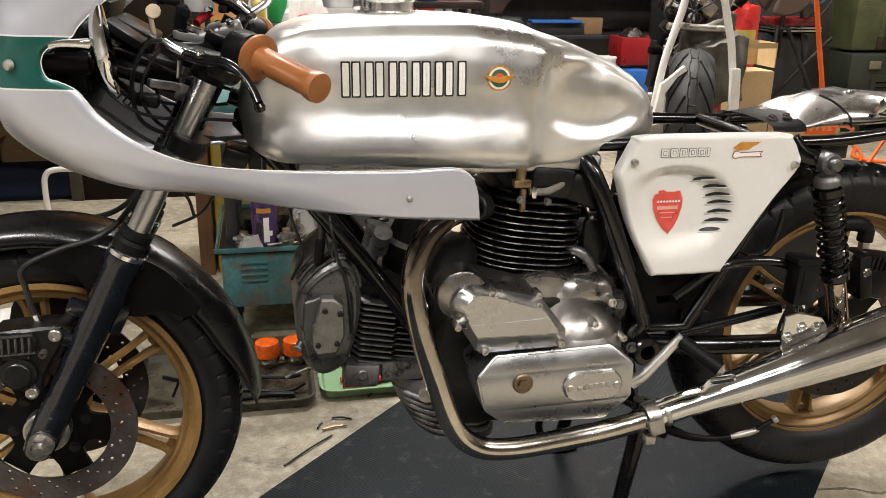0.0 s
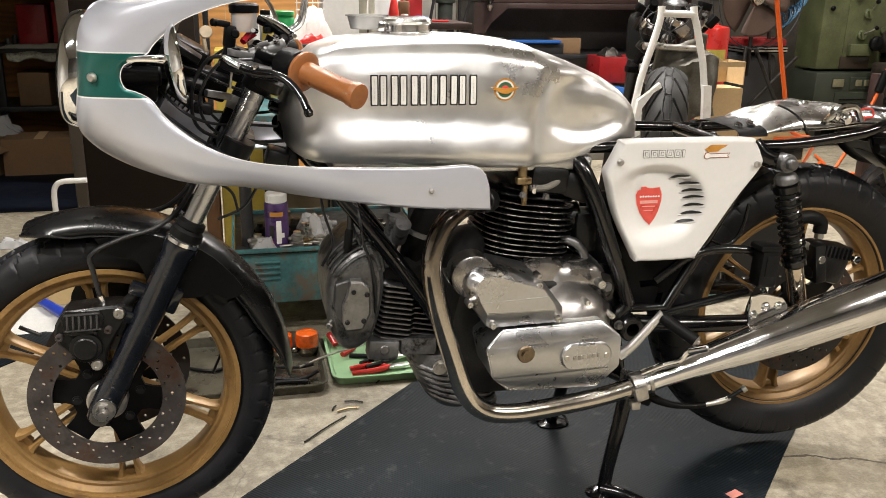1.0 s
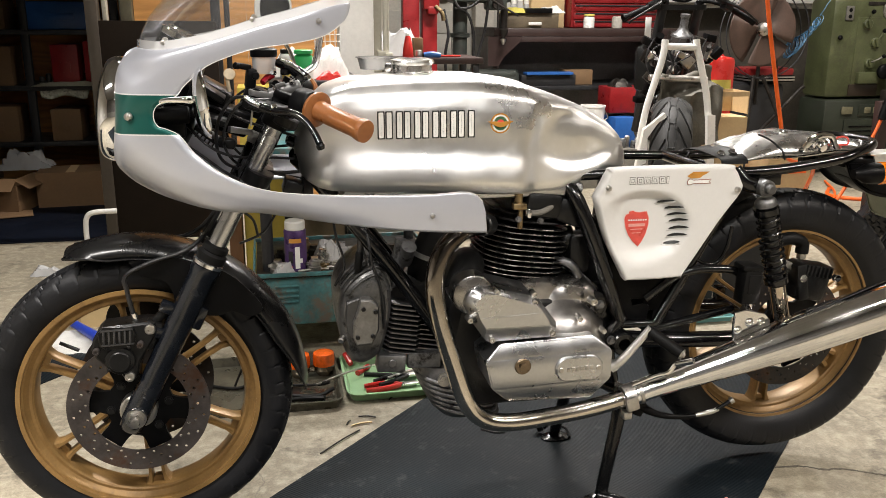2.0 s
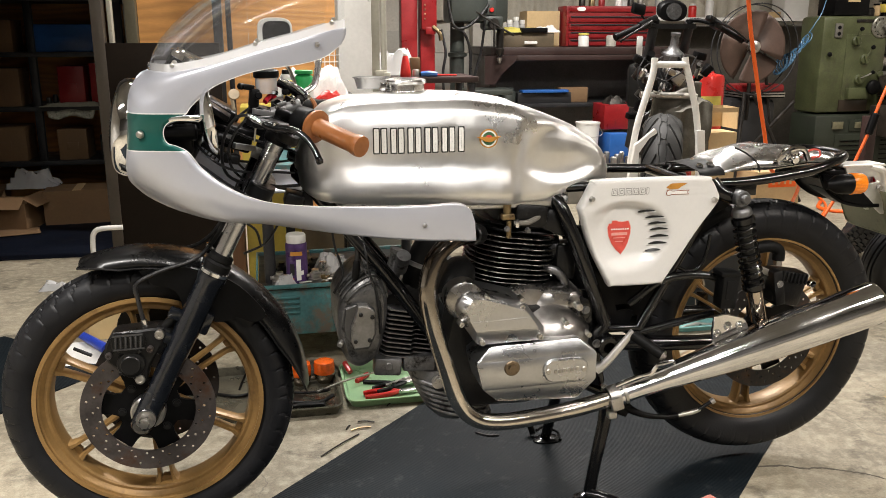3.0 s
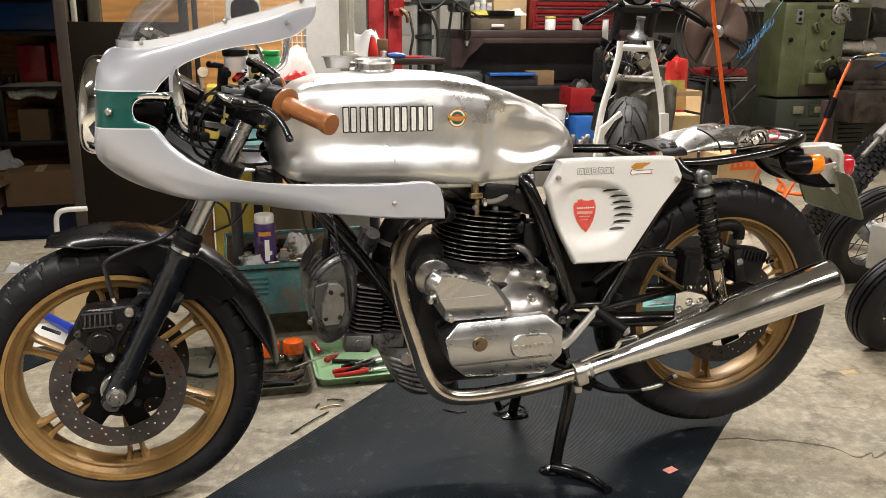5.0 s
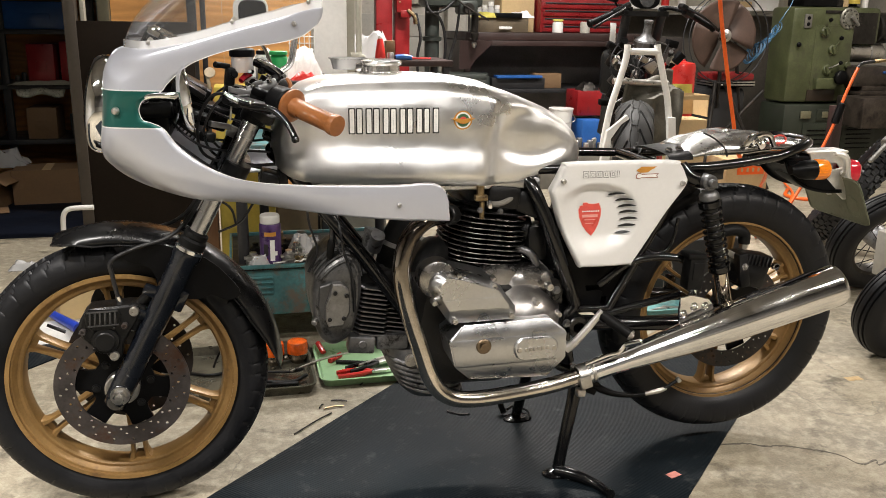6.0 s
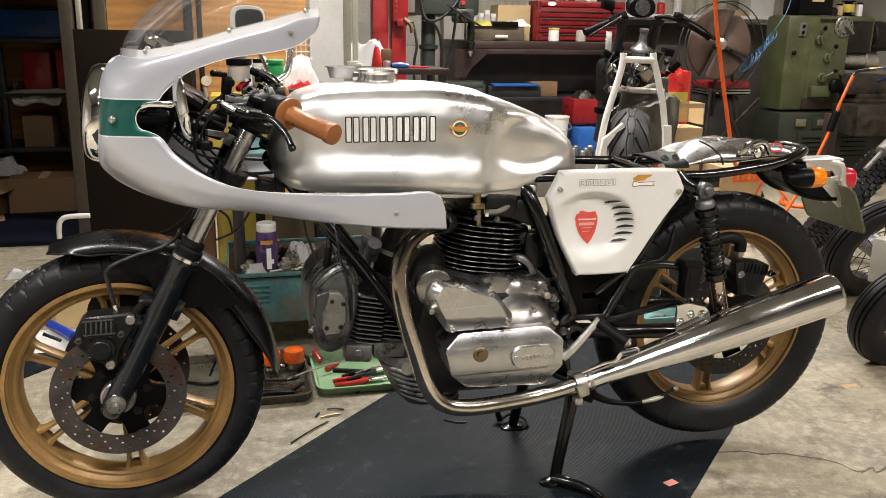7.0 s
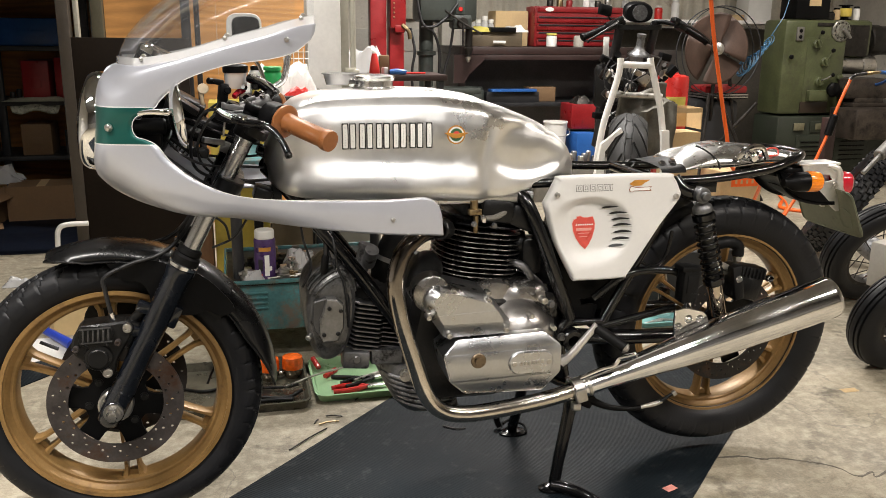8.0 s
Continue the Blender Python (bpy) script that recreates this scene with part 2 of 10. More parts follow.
GRIP = material("tan_rubber_grip", (0.29, 0.105, 0.030), 0.36, 0.0, 0.15, 20, 0.1, 120, dirt=(0.2, 0.075, 0.025), dirt_at=0.66, dirt_scale=18, coat=0.15)
PANEL_SILVER = material("silver_white_paint", (0.74, 0.73, 0.71), 0.33, 0.0, 0.03, 8, 0.02, 120, coat=0.3, rough_var=0.05)
WHITE_INK = material("white_ink", (0.85, 0.84, 0.8), 0.35, 0, 0.04, 20, 0.0, 80)
BLACK_INK = material("black_ink", (0.012, 0.012, 0.012), 0.4, 0, 0.1, 20, 0.0, 80)
RED_INK = material("red_decal", (0.66, 0.085, 0.065), 0.35, 0, 0.12, 60, 0.0, 80, dirt=(0.66, 0.3, 0.27), dirt_at=0.7, dirt_scale=120)
GOLD_INK = material("gold_decal", (0.52, 0.24, 0.04), 0.35, 0, 0.15, 60, 0.0, 80)
GREEN_INK = material("green_decal", (0.05, 0.13, 0.06), 0.35, 0, 0.15, 60, 0.0, 80)
BRASS = material("brass", (0.33, 0.25, 0.14), 0.35, 1.0, 0.2, 40, 0.1, 120, dirt=(0.12, 0.08, 0.05), dirt_at=0.6, dirt_scale=60)
ORANGE_LENS = material("orange_lens", (0.92, 0.25, 0.01), 0.12, 0, 0.12, 30, 0.05, 120, coat=0.6)
LOOSE_LENS = material("deep_orange_lens", (0.82, 0.13, 0.012), 0.14, 0, 0.25, 40, 0.3, 120, coat=0.5)
RED_LENS = material("red_lens", (0.5, 0.015, 0.03), 0.12, 0, 0.12, 30, 0.05, 120, coat=0.6)
GREY_FLAP0 = material("dull_grey_plastic", (0.10, 0.095, 0.085), 0.6, 0, 0.2, 20, 0.1, 100)
CAST_GREY = material("grey_cast_alloy", (0.075, 0.074, 0.073), 0.40, 0.6, 0.25, 16, 0.15, 120)
GUARD_BLACK = material("worn_black_guard_paint", (0.0032, 0.0032, 0.0034), 0.28, 0.0, 0.3, 6, 0.06, 120, dirt=(0.020, 0.014, 0.010), dirt_at=0.62, dirt_scale=4, coat=0.0)
CABLE = material("black_cable", (0.012, 0.012, 0.013), 0.35, 0, 0.2, 40, 0.0, 80)
SCREEN = clear("clear_windscreen", (0.95, 0.96, 0.96), haze=0.035, ior=1.35, gloss=0.3)
LAMP_GLASS = clear("lamp_glass", (0.95, 0.96, 0.96))
MILKY = clear("milky_plastic", (0.9, 0.88, 0.82), haze=0.5)
TUBE_GLOW = glow("tube_light", (1.0, 0.95, 0.86), 9.0)

# ---- room ----
def noisy_floor():
    """Worn concrete: pale and cloudy, with stains, specks and fine cracks."""
    m = material("worn_concrete", (0.270, 0.236, 0.174), 0.55, 0, 0.36, 2.4, 0.35, 130, dirt=(0.12, 0.104, 0.076), dirt_at=0.585, dirt_scale=6, rough_var=0.15)
    N, L = m.node_tree.nodes, m.node_tree.links.new
    b = N["Principled BSDF"]
    src = b.inputs["Base Color"].links[0].from_socket
    co = N.new("ShaderNodeTexCoord")
    warp = N.new("ShaderNodeTexNoise")
    warp.inputs["Scale"].default_value, warp.inputs["Detail"].default_value = 3.0, 5
    L(co.outputs["Object"], warp.inputs[0])
    add = N.new("ShaderNodeMix")
    add.data_type = "RGBA"
    add.inputs[0].default_value = 0.25
    L(co.outputs["Object"], add.inputs[6]), L(warp.outputs["Color"], add.inputs[7])
    vor = N.new("ShaderNodeTexVoronoi")
    vor.feature = "DISTANCE_TO_EDGE"
    vor.inputs["Scale"].default_value = 0.9
    L(add.outputs[2], vor.inputs[0])
    lt = N.new("ShaderNodeMath")
    lt.operation, lt.inputs[1].default_value = "LESS_THAN", 0.0016
    L(vor.outputs[0], lt.inputs[0])
    patch = N.new("ShaderNodeTexNoise")
    patch.inputs["Scale"].default_value, patch.inputs["Detail"].default_value, patch.inputs["Roughness"].default_value = 30, 6, 0.62
    L(co.outputs["Object"], patch.inputs[0])
    pale = N.new("ShaderNodeMapRange")
    pale.inputs[1].default_value, pale.inputs[2].default_value, pale.inputs[4].default_value = 0.46, 0.68, 0.66
    L(patch.outputs[0], pale.inputs[0])
    m1, m2 = N.new("ShaderNodeMix"), N.new("ShaderNodeMix")
    m1.data_type = m2.data_type = "RGBA"
    m1.inputs[7].default_value, m2.inputs[7].default_value = (0.47, 0.425, 0.325, 1), (0.10, 0.09, 0.075, 1)
    L(pale.outputs[0], m1.inputs[0]), L(src, m1.inputs[6])
    f = N.new("ShaderNodeMath")
    f.operation, f.inputs[1].default_value = "MULTIPLY", 0.4
    L(lt.outputs[0], f.inputs[0])
    L(f.outputs[0], m2.inputs[0]), L(m1.outputs[2], m2.inputs[6])
    grain = N.new("ShaderNodeTexNoise")
    grain.inputs["Scale"].default_value, grain.inputs["Detail"].default_value, grain.inputs["Roughness"].default_value = 260, 3, 0.8
    L(co.outputs["Object"], grain.inputs[0])
    gr = N.new("ShaderNodeMapRange")
    gr.inputs[1].default_value, gr.inputs[2].default_value, gr.inputs[3].default_value, gr.inputs[4].default_value = 0.3, 0.7, 0.88, 1.12
    L(grain.outputs[0], gr.inputs[0])
    last = N.new("ShaderNodeHueSaturation")
    L(gr.outputs[0], last.inputs["Value"]), L(m2.outputs[2], last.inputs["Color"])
    L(last.outputs[0], b.inputs["Base Color"])
    return m


CONCRETE = noisy_floor()
WALL_PALE = material("pale_plaster", (0.52, 0.49, 0.43), 0.7, 0, 0.15, 3, 0.2, 60, dirt=(0.3, 0.27, 0.22), dirt_at=0.66)
WALL_MID = material("grey_reflect_band", (0.25, 0.24, 0.22), 0.6, 0, 0.2, 3, 0.2, 60)
WALL_DARK = material("dim_board", (0.12, 0.115, 0.112), 0.7, 0, 0.25, 3, 0.2, 60)
WALL_WHITE = material("white_plaster", (0.72, 0.70, 0.66), 0.7, 0, 0.1, 3, 0.1, 60)
CEIL = material("ceiling_sheet", (0.24, 0.235, 0.225), 0.7, 0, 0.15, 2, 0.1, 40)

bm = bmesh.new()
box(bm, (1.6, 0.8, -0.05), (9.4, 11.4, 0.1))
single("floor", bm, CONCRETE, "worn stained workshop concrete floor", "floor", kind="structure")
# south wall is unseen; its two tones are made up for the metal's reflections
for name, c, s, mat, lab in (
        ("wall_north", (1.6, 5.55, 1.65), (9.4, 0.12, 3.3), WALL_PALE, "pale block wall behind the benches"),
        ("wall_south", (1.6, -4.9, 2.1), (9.4, 0.12, 2.4), WALL_DARK, "unseen dark wall, toned for reflections, above a grey band"),
        ("wall_reflect_band", (1.6, -4.89, 0.45), (9.4, 0.12, 0.9), WALL_MID, "unseen grey lower band added for reflections in the metal"),
        ("wall_west", (-3.05, 0.8, 1.65), (0.12, 11.4, 3.3), WALL_WHITE, "plain white workshop wall"),
        ("wall_east", (6.25, 0.8, 1.65), (0.12, 11.4, 3.3), WALL_PALE, "pale workshop wall")):
    bm = bmesh.new()
    box(bm, c, s)
    single(name, bm, mat, lab, "wall", kind="structure")
bm = bmesh.new()
box(bm, (1.6, 0.8, 3.36), (9.4, 11.4, 0.12))
single("ceiling", bm, CEIL, "plain grey workshop ceiling", "ceiling", kind="structure")

for k, (x, y, rz, watts) in enumerate(TUBES):
    m = Matrix.Translation((x, y, TUBE_Z)) @ turn(0, 0, rz)
    lamp_thing = thing("ceiling_light", (x, y, TUBE_Z + 0.06), "white fluorescent batten hung under the ceiling", "light", "ceiling lights")
    bm = bmesh.new()
    box(bm, m @ Vector((0, 0, 0.05)), (1.26, 0.14, 0.05), 0.008, turn(0, 0, rz))
    for e in (-0.5, 0.5):
        tube(bm, [m @ Vector((e, 0, 0.07)), m @ Vector((e, 0, 0.46))], 0.006, 8)
    part("housing", bm, WHITE_INK, lamp_thing)
    bm = bmesh.new()
    for dy in (-0.04, 0.04):
        cyl(bm, m @ Vector((-0.6, dy, 0.0)), m @ Vector((0.6, dy, 0.0)), 0.014, 12)
    part("tube", bm, TUBE_GLOW, lamp_thing)
    light = bpy.data.lights.new("fluorescent", "AREA")
    light.shape, light.size, light.size_y, light.energy = "RECTANGLE", 1.2, 0.12, watts
    light.color = (1.0, 0.5 + WARM[k] / 2, WARM[k])
    light.spread = radians(SPREAD[k])
    lo = new("fluorescent", light)
    lo.matrix_world = m @ Matrix.Translation((0, 0, -0.02))

# ---- the motorcycle ----
bike = thing("motorcycle", (0.9, 0, 0), "half-faired motorcycle with bare aluminium tank on its centre stand", "motorcycle")
TAU = 2 * math.pi


def tyre_mesh(r, w, seed):
    """Tyre with rounded tread, two ring grooves and slanted shoulder cuts."""
    half = [(0.236, w * 0.62), (0.250, w * 0.80), (0.268, w * 0.97), (r - 0.034, w), (r - 0.019, w * 0.86), (r - 0.0125, w * 0.72),
            (r - 0.0085, w * 0.58), (r - 0.006, w * 0.50), (r - 0.0095, w * 0.48), (r - 0.0095, w * 0.43), (r - 0.0045, w * 0.41), (r - 0.0015, w * 0.2)]
    prof = [(a, -b) for a, b in half] + [(r, 0)] + [(a, b) for a, b in reversed(half)]
    n, last = 480, len(prof) - 1
    def wave(i, k):
        k2 = min(k, last - k)
        if k2 in (4, 5, 6, 7, 10, 11):
            slant = {4: 4, 5: 3, 6: 2, 7: 1, 10: 0, 11: -2}[k2]
            if (i + 2 * slant + (5 if k > last / 2 else 0)) % 11 == 0:
                return -0.0075
        return 0.0
    bm = bmesh.new()
    lathe(bm, prof, (0, 0, 0), (0, 1, 0), n, wave=wave)
    return bm


def rim_mesh():
    bm = bmesh.new()
    half = [(0.247, 0.046), (0.247, 0.042), (0.242, 0.039), (0.234, 0.037), (0.229, 0.031), (0.225, 0.028), (0.219, 0.029), (0.215, 0.026), (0.213, 0.018), (0.212, 0.010)]
    prof = [(0.238, -0.046)] + [(a, -b) for a, b in half] + [(a, b) for a, b in reversed(half)] + [(0.238, 0.046)]
    lathe(bm, prof, (0, 0, 0), (0, 1, 0), 96, closed=True)
    return bm


def spoke_mesh():
    """A pair of thin cast blades that spread into the rim."""
    bm = bmesh.new()
    for s in (-1, 1):
        loops = []
        for r, off, wide, deep in ((0.045, 0.0115, 0.0062, 0.024), (0.10, 0.0115, 0.0046, 0.019), (0.16, 0.0125, 0.0045, 0.016), (0.195, 0.0145, 0.0050, 0.016), (0.208, 0.0175, 0.0075, 0.017), (0.216, 0.022, 0.0115, 0.019)):
            c = s * off
            loops.append([(c - wide * 0.6, -deep, r), (c + wide * 0.6, -deep, r), (c + wide, -deep * 0.6, r), (c + wide, deep * 0.6, r),
                          (c + wide * 0.6, deep, r), (c - wide * 0.6, deep, r), (c - wide, deep * 0.6, r), (c - wide, -deep * 0.6, r)])
        rings(bm, loops)
    loops = []
    for r, wide in ((0.200, 0.007), (0.208, 0.013), (0.215, 0.020)):
        loops.append([(-wide, -0.008, r), (wide, -0.008, r), (wide, 0.008, r), (-wide, 0.008, r)])
    rings(bm, loops)
    return bm


def disc_mesh(y, thick=0.005, r1=0.143, r0=0.099):
    bm = bmesh.new()
    holes = [circle(0, 0, r0, 64)]
    for k in range(20):
        for j, rr in enumerate((0.106, 0.117, 0.131)):
            a = TAU * (k + 0.34 * j) / 20
            holes.append(circle(rr * math.cos(a), rr * math.sin(a), 0.0032, 7))
    pierced(bm, circle(0, 0, r1, 80), holes, y, y + thick)
    return bm


def carrier_mesh(y):
    """Dark star that carries the disc."""
    bm = bmesh.new()
    out = []
    for k in range(6):
        for da, r in ((-0.40, 0.068), (-0.30, 0.080), (-0.24, 0.104), (0.24, 0.104), (0.30, 0.080), (0.40, 0.068)):
            a = TAU * k / 6 - 0.035 + da
            out.append((r * math.cos(a), r * math.sin(a)))
    pierced(bm, out, [circle(0, 0, 0.03, 24)], y, y + 0.008)
    return bm


TYRE_F, TYRE_R = finish("tyre", tyre_mesh(0.318, 0.050, 1), RUBBER, 40), finish("tyre", tyre_mesh(0.336, 0.064, 2), RUBBER, 40)
RIM, SPOKE = finish("rim", rim_mesh(), GOLD), finish("spoke", spoke_mesh(), GOLD)


def wheel(name, c, tyre, start, discs, label):
    hub = bmesh.new()
    lathe(hub, [(0.0, -0.062), (0.036, -0.062), (0.042, -0.05), (0.040, -0.035), (0.052, -0.026), (0.054, 0), (0.052, 0.026), (0.040, 0.035), (0.042, 0.05), (0.036, 0.062), (0, 0.062)],
          (0, 0, 0), (0, 1, 0), 40)
    w = part(name, hub, GOLD, bike, label, at=Matrix.Translation(c))
    here = Matrix.Translation(c)
    part("tyre", tyre, None, w, "worn black rubber tyre", at=here)
    part("rim", RIM, None, w, at=here)
    for k in range(6):
        part("spoke", SPOKE, None, w, at=here @ turn(0, start + 60 * k, 0))
    for y, mat, lab in discs:
        s = -1 if y < 0 else 1
        ob = part("brake_disc", disc_mesh(y, 0.005 * -s), mat, w, lab, at=here @ turn(0, 11 * s, 0))
        part("disc_carrier", carrier_mesh(y - s * 0.012), BLACK_SATIN, w, at=here @ turn(0, 8, 0))
    return w


CF, CR = Vector((0, 0, 0.318)), Vector((1.5, 0, 0.378))
front = wheel("front_wheel", CF, TYRE_F, -4, [(-0.078, DISC_RUST, "rust-tinted drilled iron disc"), (0.078, DISC_DARK, "dark drilled iron disc")], "gold six-spoke cast wheel")
rear = wheel("rear_wheel", CR, TYRE_R, 3, [(-0.074, DISC_DARK, "dark drilled iron disc")], "gold six-spoke cast wheel")
bm = bmesh.new()
cyl(bm, (0, -0.098, 0.318), (0, -0.066, 0.318), 0.037, 32, 0.004)
part("hub_cap", bm, STEEL, front, "bare metal hub collar", at=Matrix.Identity(4))
for k in range(6):
    bm = bmesh.new()
    a = TAU * k / 6 + 0.1
    bolt(bm, (0.058 * math.cos(a), -0.0665, 0.318 + 0.058 * math.sin(a)), (0, -1, 0), 0.007, 0.008)
    part("carrier_bolt", bm, BLACK_CAST, front)
bm = bmesh.new()
cyl(bm, (-0.155, -0.012, 0.448), (-0.118, -0.02, 0.432), 0.004, 10)
part("valve_stem", bm, BLACK_CAST, front)

# fork
FDIR = (Vector((0.305, 0, 0.908)) - Vector((-0.012, 0, 0.298))).normalized()
FFOOT = Vector((-0.006, 0, 0.308))
FSIDE = Vector((-FDIR.z, 0, FDIR.x))


def on_fork(d, side=0.0, y=-0.1):
    return FFOOT + FDIR * d + FSIDE * side + Vector((0, y, 0))


fork = bmesh.new()
lathe(fork, [(0.0, 0.0), (0.017, 0.0), (0.017, 0.16), (0.0, 0.16)], on_fork(0.60, y=0), FDIR, 20)
stem = part("fork", fork, BLACK_SATIN, bike, "telescopic fork with chrome stanchions")
for y in (-0.1, 0.1):
    bm = bmesh.new()
    lathe(bm, [(0, -0.03), (0.018, -0.03), (0.024, -0.022), (0.026, 0.0), (0.0265, 0.05), (0.0245, 0.09), (0.0255, 0.12), (0.0265, 0.20), (0.0275, 0.23), (0.0275, 0.335), (0.0305, 0.345), (0.0305, 0.357), (0, 0.357)],
          on_fork(0, y=y), FDIR, 28)
    slider = part("fork_slider", bm, SLIDER_BLACK, stem, "scuffed black painted slider")
    for d, w, off in ((0.19, 0.03, 0.034), (0.245, 0.034, 0.034), (0.25, 0.022, -0.03)):
        bm = bmesh.new()
        box(bm, on_fork(d, off, y), (w, 0.022, 0.024 if off > 0 else 0.05), 0.005, turn(0, 27, 0))
        part("slider_lug", bm, SLIDER_BLACK, stem)
    bm = bmesh.new()
    cyl(bm, (0, y - 0.028, 0.318), (0, y + 0.02, 0.318), 0.021, 24, 0.003)
    part("axle_clamp", bm, SLIDER_BLACK, stem)
    bm = bmesh.new()
    lathe(bm, [(0.0285, 0.357), (0.0315, 0.359), (0.0315, 0.366), (0.0285, 0.368)], on_fork(0, y=y), FDIR, 28)
    part("chrome_ring", bm, CHROME, stem)
    bm = bmesh.new()
    lathe(bm, [(0.028, 0.366), (0.029, 0.372), (0.029, 0.384), (0.024, 0.389), (0.026, 0.392), (0.0255, 0.402), (0.0195, 0.406)], on_fork(0, y=y), FDIR, 28)
    part("dust_seal", bm, RUBBER_SOFT, stem)
    bm = bmesh.new()
    cyl(bm, on_fork(0.36, y=y), on_fork(0.70, y=y), 0.0185, 28)
    part("stanchion", bm, STANCHION, stem)
    bm = bmesh.new()
    lathe(bm, [(0, 0.665), (0.024, 0.665), (0.027, 0.67), (0.027, 0.695), (0.024, 0.70), (0.012, 0.70), (0.012, 0.706), (0, 0.706)], on_fork(0, y=y), FDIR, 24)
    part("fork_clamp", bm, BLACK_SATIN, stem)
for d, t in ((0.545, 0.03), (0.675, 0.022)):
    bm = bmesh.new()
    out = []
    for k in range(28):
        a = TAU * k / 28
        c, s = math.cos(a), math.sin(a)
        out.append((0.034 * np.sign(c) * abs(c) ** 0.7 + 0.012, 0.135 * np.sign(s) * abs(s) ** 0.6))
    up = FDIR
    rings(bm, [[on_fork(d + h, -f * k, y=yy * k) for f, yy in out] for h, k in ((0, 0.96), (0.003, 1), (t - 0.003, 1), (t, 0.96))])
    part("fork_yoke", bm, BLACK_CAST, stem, "dark cast fork yoke")
bm = bmesh.new()
cyl(bm, (0, -0.128, 0.318), (0, -0.134, 0.318), 0.0205, 20)
cyl(bm, (0, -0.134, 0.318), (0, -0.148, 0.318), 0.0155, 6)
cyl(bm, (0, -0.148, 0.318), (0, -0.156, 0.318), 0.008, 14)
part("axle_nut", bm, STEEL, stem, "bare steel axle nut")

# front caliper, both sides
for s in (-1, 1):
    y0 = s * 0.088
    bm = bmesh.new()
    slab(bm, [(-0.070, 0.486), (-0.062, 0.500), (-0.050, 0.511), (-0.006, 0.514), (0.030, 0.516), (0.050, 0.514), (0.055, 0.498), (0.034, 0.462), (0.016, 0.432), (0.008, 0.400), (-0.004, 0.391),
              (-0.016, 0.396), (-0.026, 0.416), (-0.050, 0.428), (-0.068, 0.446), (-0.075, 0.466)], y0 + s * 0.026, y0 - s * 0.030, 0.005)
    slab(bm, [(-0.057, 0.474), (-0.059, 0.500), (-0.050, 0.510), (0.008, 0.509), (0.014, 0.498), (0.010, 0.478), (-0.004, 0.466), (-0.044, 0.464)], y0 + s * 0.034, y0, 0.004)
    lathe(bm, [(0.0, 0.040), (0.019, 0.040), (0.021, 0.038), (0.021, 0.034), (0.0275, 0.033), (0.029, 0.030), (0.029, 0.0)], (-0.021, y0, 0.441), (0, s, 0), 32)
    box(bm, (0.038, y0 + s * 0.004, 0.486), (0.034, 0.030, 0.060), 0.006, turn(0, 26, 0))
    tube(bm, [(0.042, y0, 0.502), (0.060, y0, 0.520), (0.078, y0 + s * 0.004, 0.535)], [0.012, 0.011, 0.012], 12)
    cal = part("brake_caliper", bm, BLACK_CAST, bike, "black cast brake caliper with dirty fins")
    for k in range(6):
        bm = bmesh.new()
        box(bm, (-0.0465 + 0.0100 * k, y0 + s * 0.0345, 0.4925), (0.0042, 0.009, 0.0265), 0.0015, turn(0, 3, 0))
        part("cooling_fin", bm, CAST_GREY, cal)
    for z in (0.5075, 0.4775):
        bm = bmesh.new()
        box(bm, (-0.0215, y0 + s * 0.0345, z), (0.062, 0.007, 0.0032), 0.001, turn(0, -1, 0))
        part("fin_rail", bm, CAST_GREY, cal)
    for x, z, r, out, mat in ((0.041, 0.503, 0.0104, 0.034, STEEL), (-0.006, 0.405, 0.0100, 0.034, STEEL), (0.020, 0.473, 0.0068, 0.037, DISC_RUST), (-0.064, 0.464, 0.0068, 0.036, DISC_RUST)):
        bm = bmesh.new()
        lathe(bm, [(0.0, out - 0.003), (r * 0.45, out - 0.003), (r * 0.5, out), (r * 0.85, out), (r, out - 0.002), (r, 0.0)], (x, y0, z), (0, s, 0), 20)
        part("caliper_bolt", bm, mat, cal)
    for x, z in ((-0.044, 0.470), (-0.002, 0.470), (-0.044, 0.424)):
        bm = bmesh.new()
        cyl(bm, (x, y0 + s * 0.02, z), (x, y0 + s * 0.036, z), 0.0035, 10, 0.001)
        part("bleed_screw", bm, BLACK_CAST, cal)
    bm = bmesh.new()
    tube(bm, [(0.012, y0, 0.505), (0.006, y0, 0.535), (0.000, y0, 0.575), (0.0, y0, 0.608), (0.05, s * 0.08, 0.632), (0.12, s * 0.07, 0.652), (0.17, s * 0.06, 0.70), (0.22, s * 0.04, 0.80)], 0.0048, 10, 6)
    part("brake_hose", bm, CABLE, cal)
    bm = bmesh.new()
    cyl(bm, (0.012, y0, 0.505), (0.0075, y0, 0.530), 0.0068, 12, 0.001)
    cyl(bm, (0.0125, y0, 0.503), (0.011, y0, 0.511), 0.0095, 6)
    part("hose_fitting", bm, CHROME, cal)

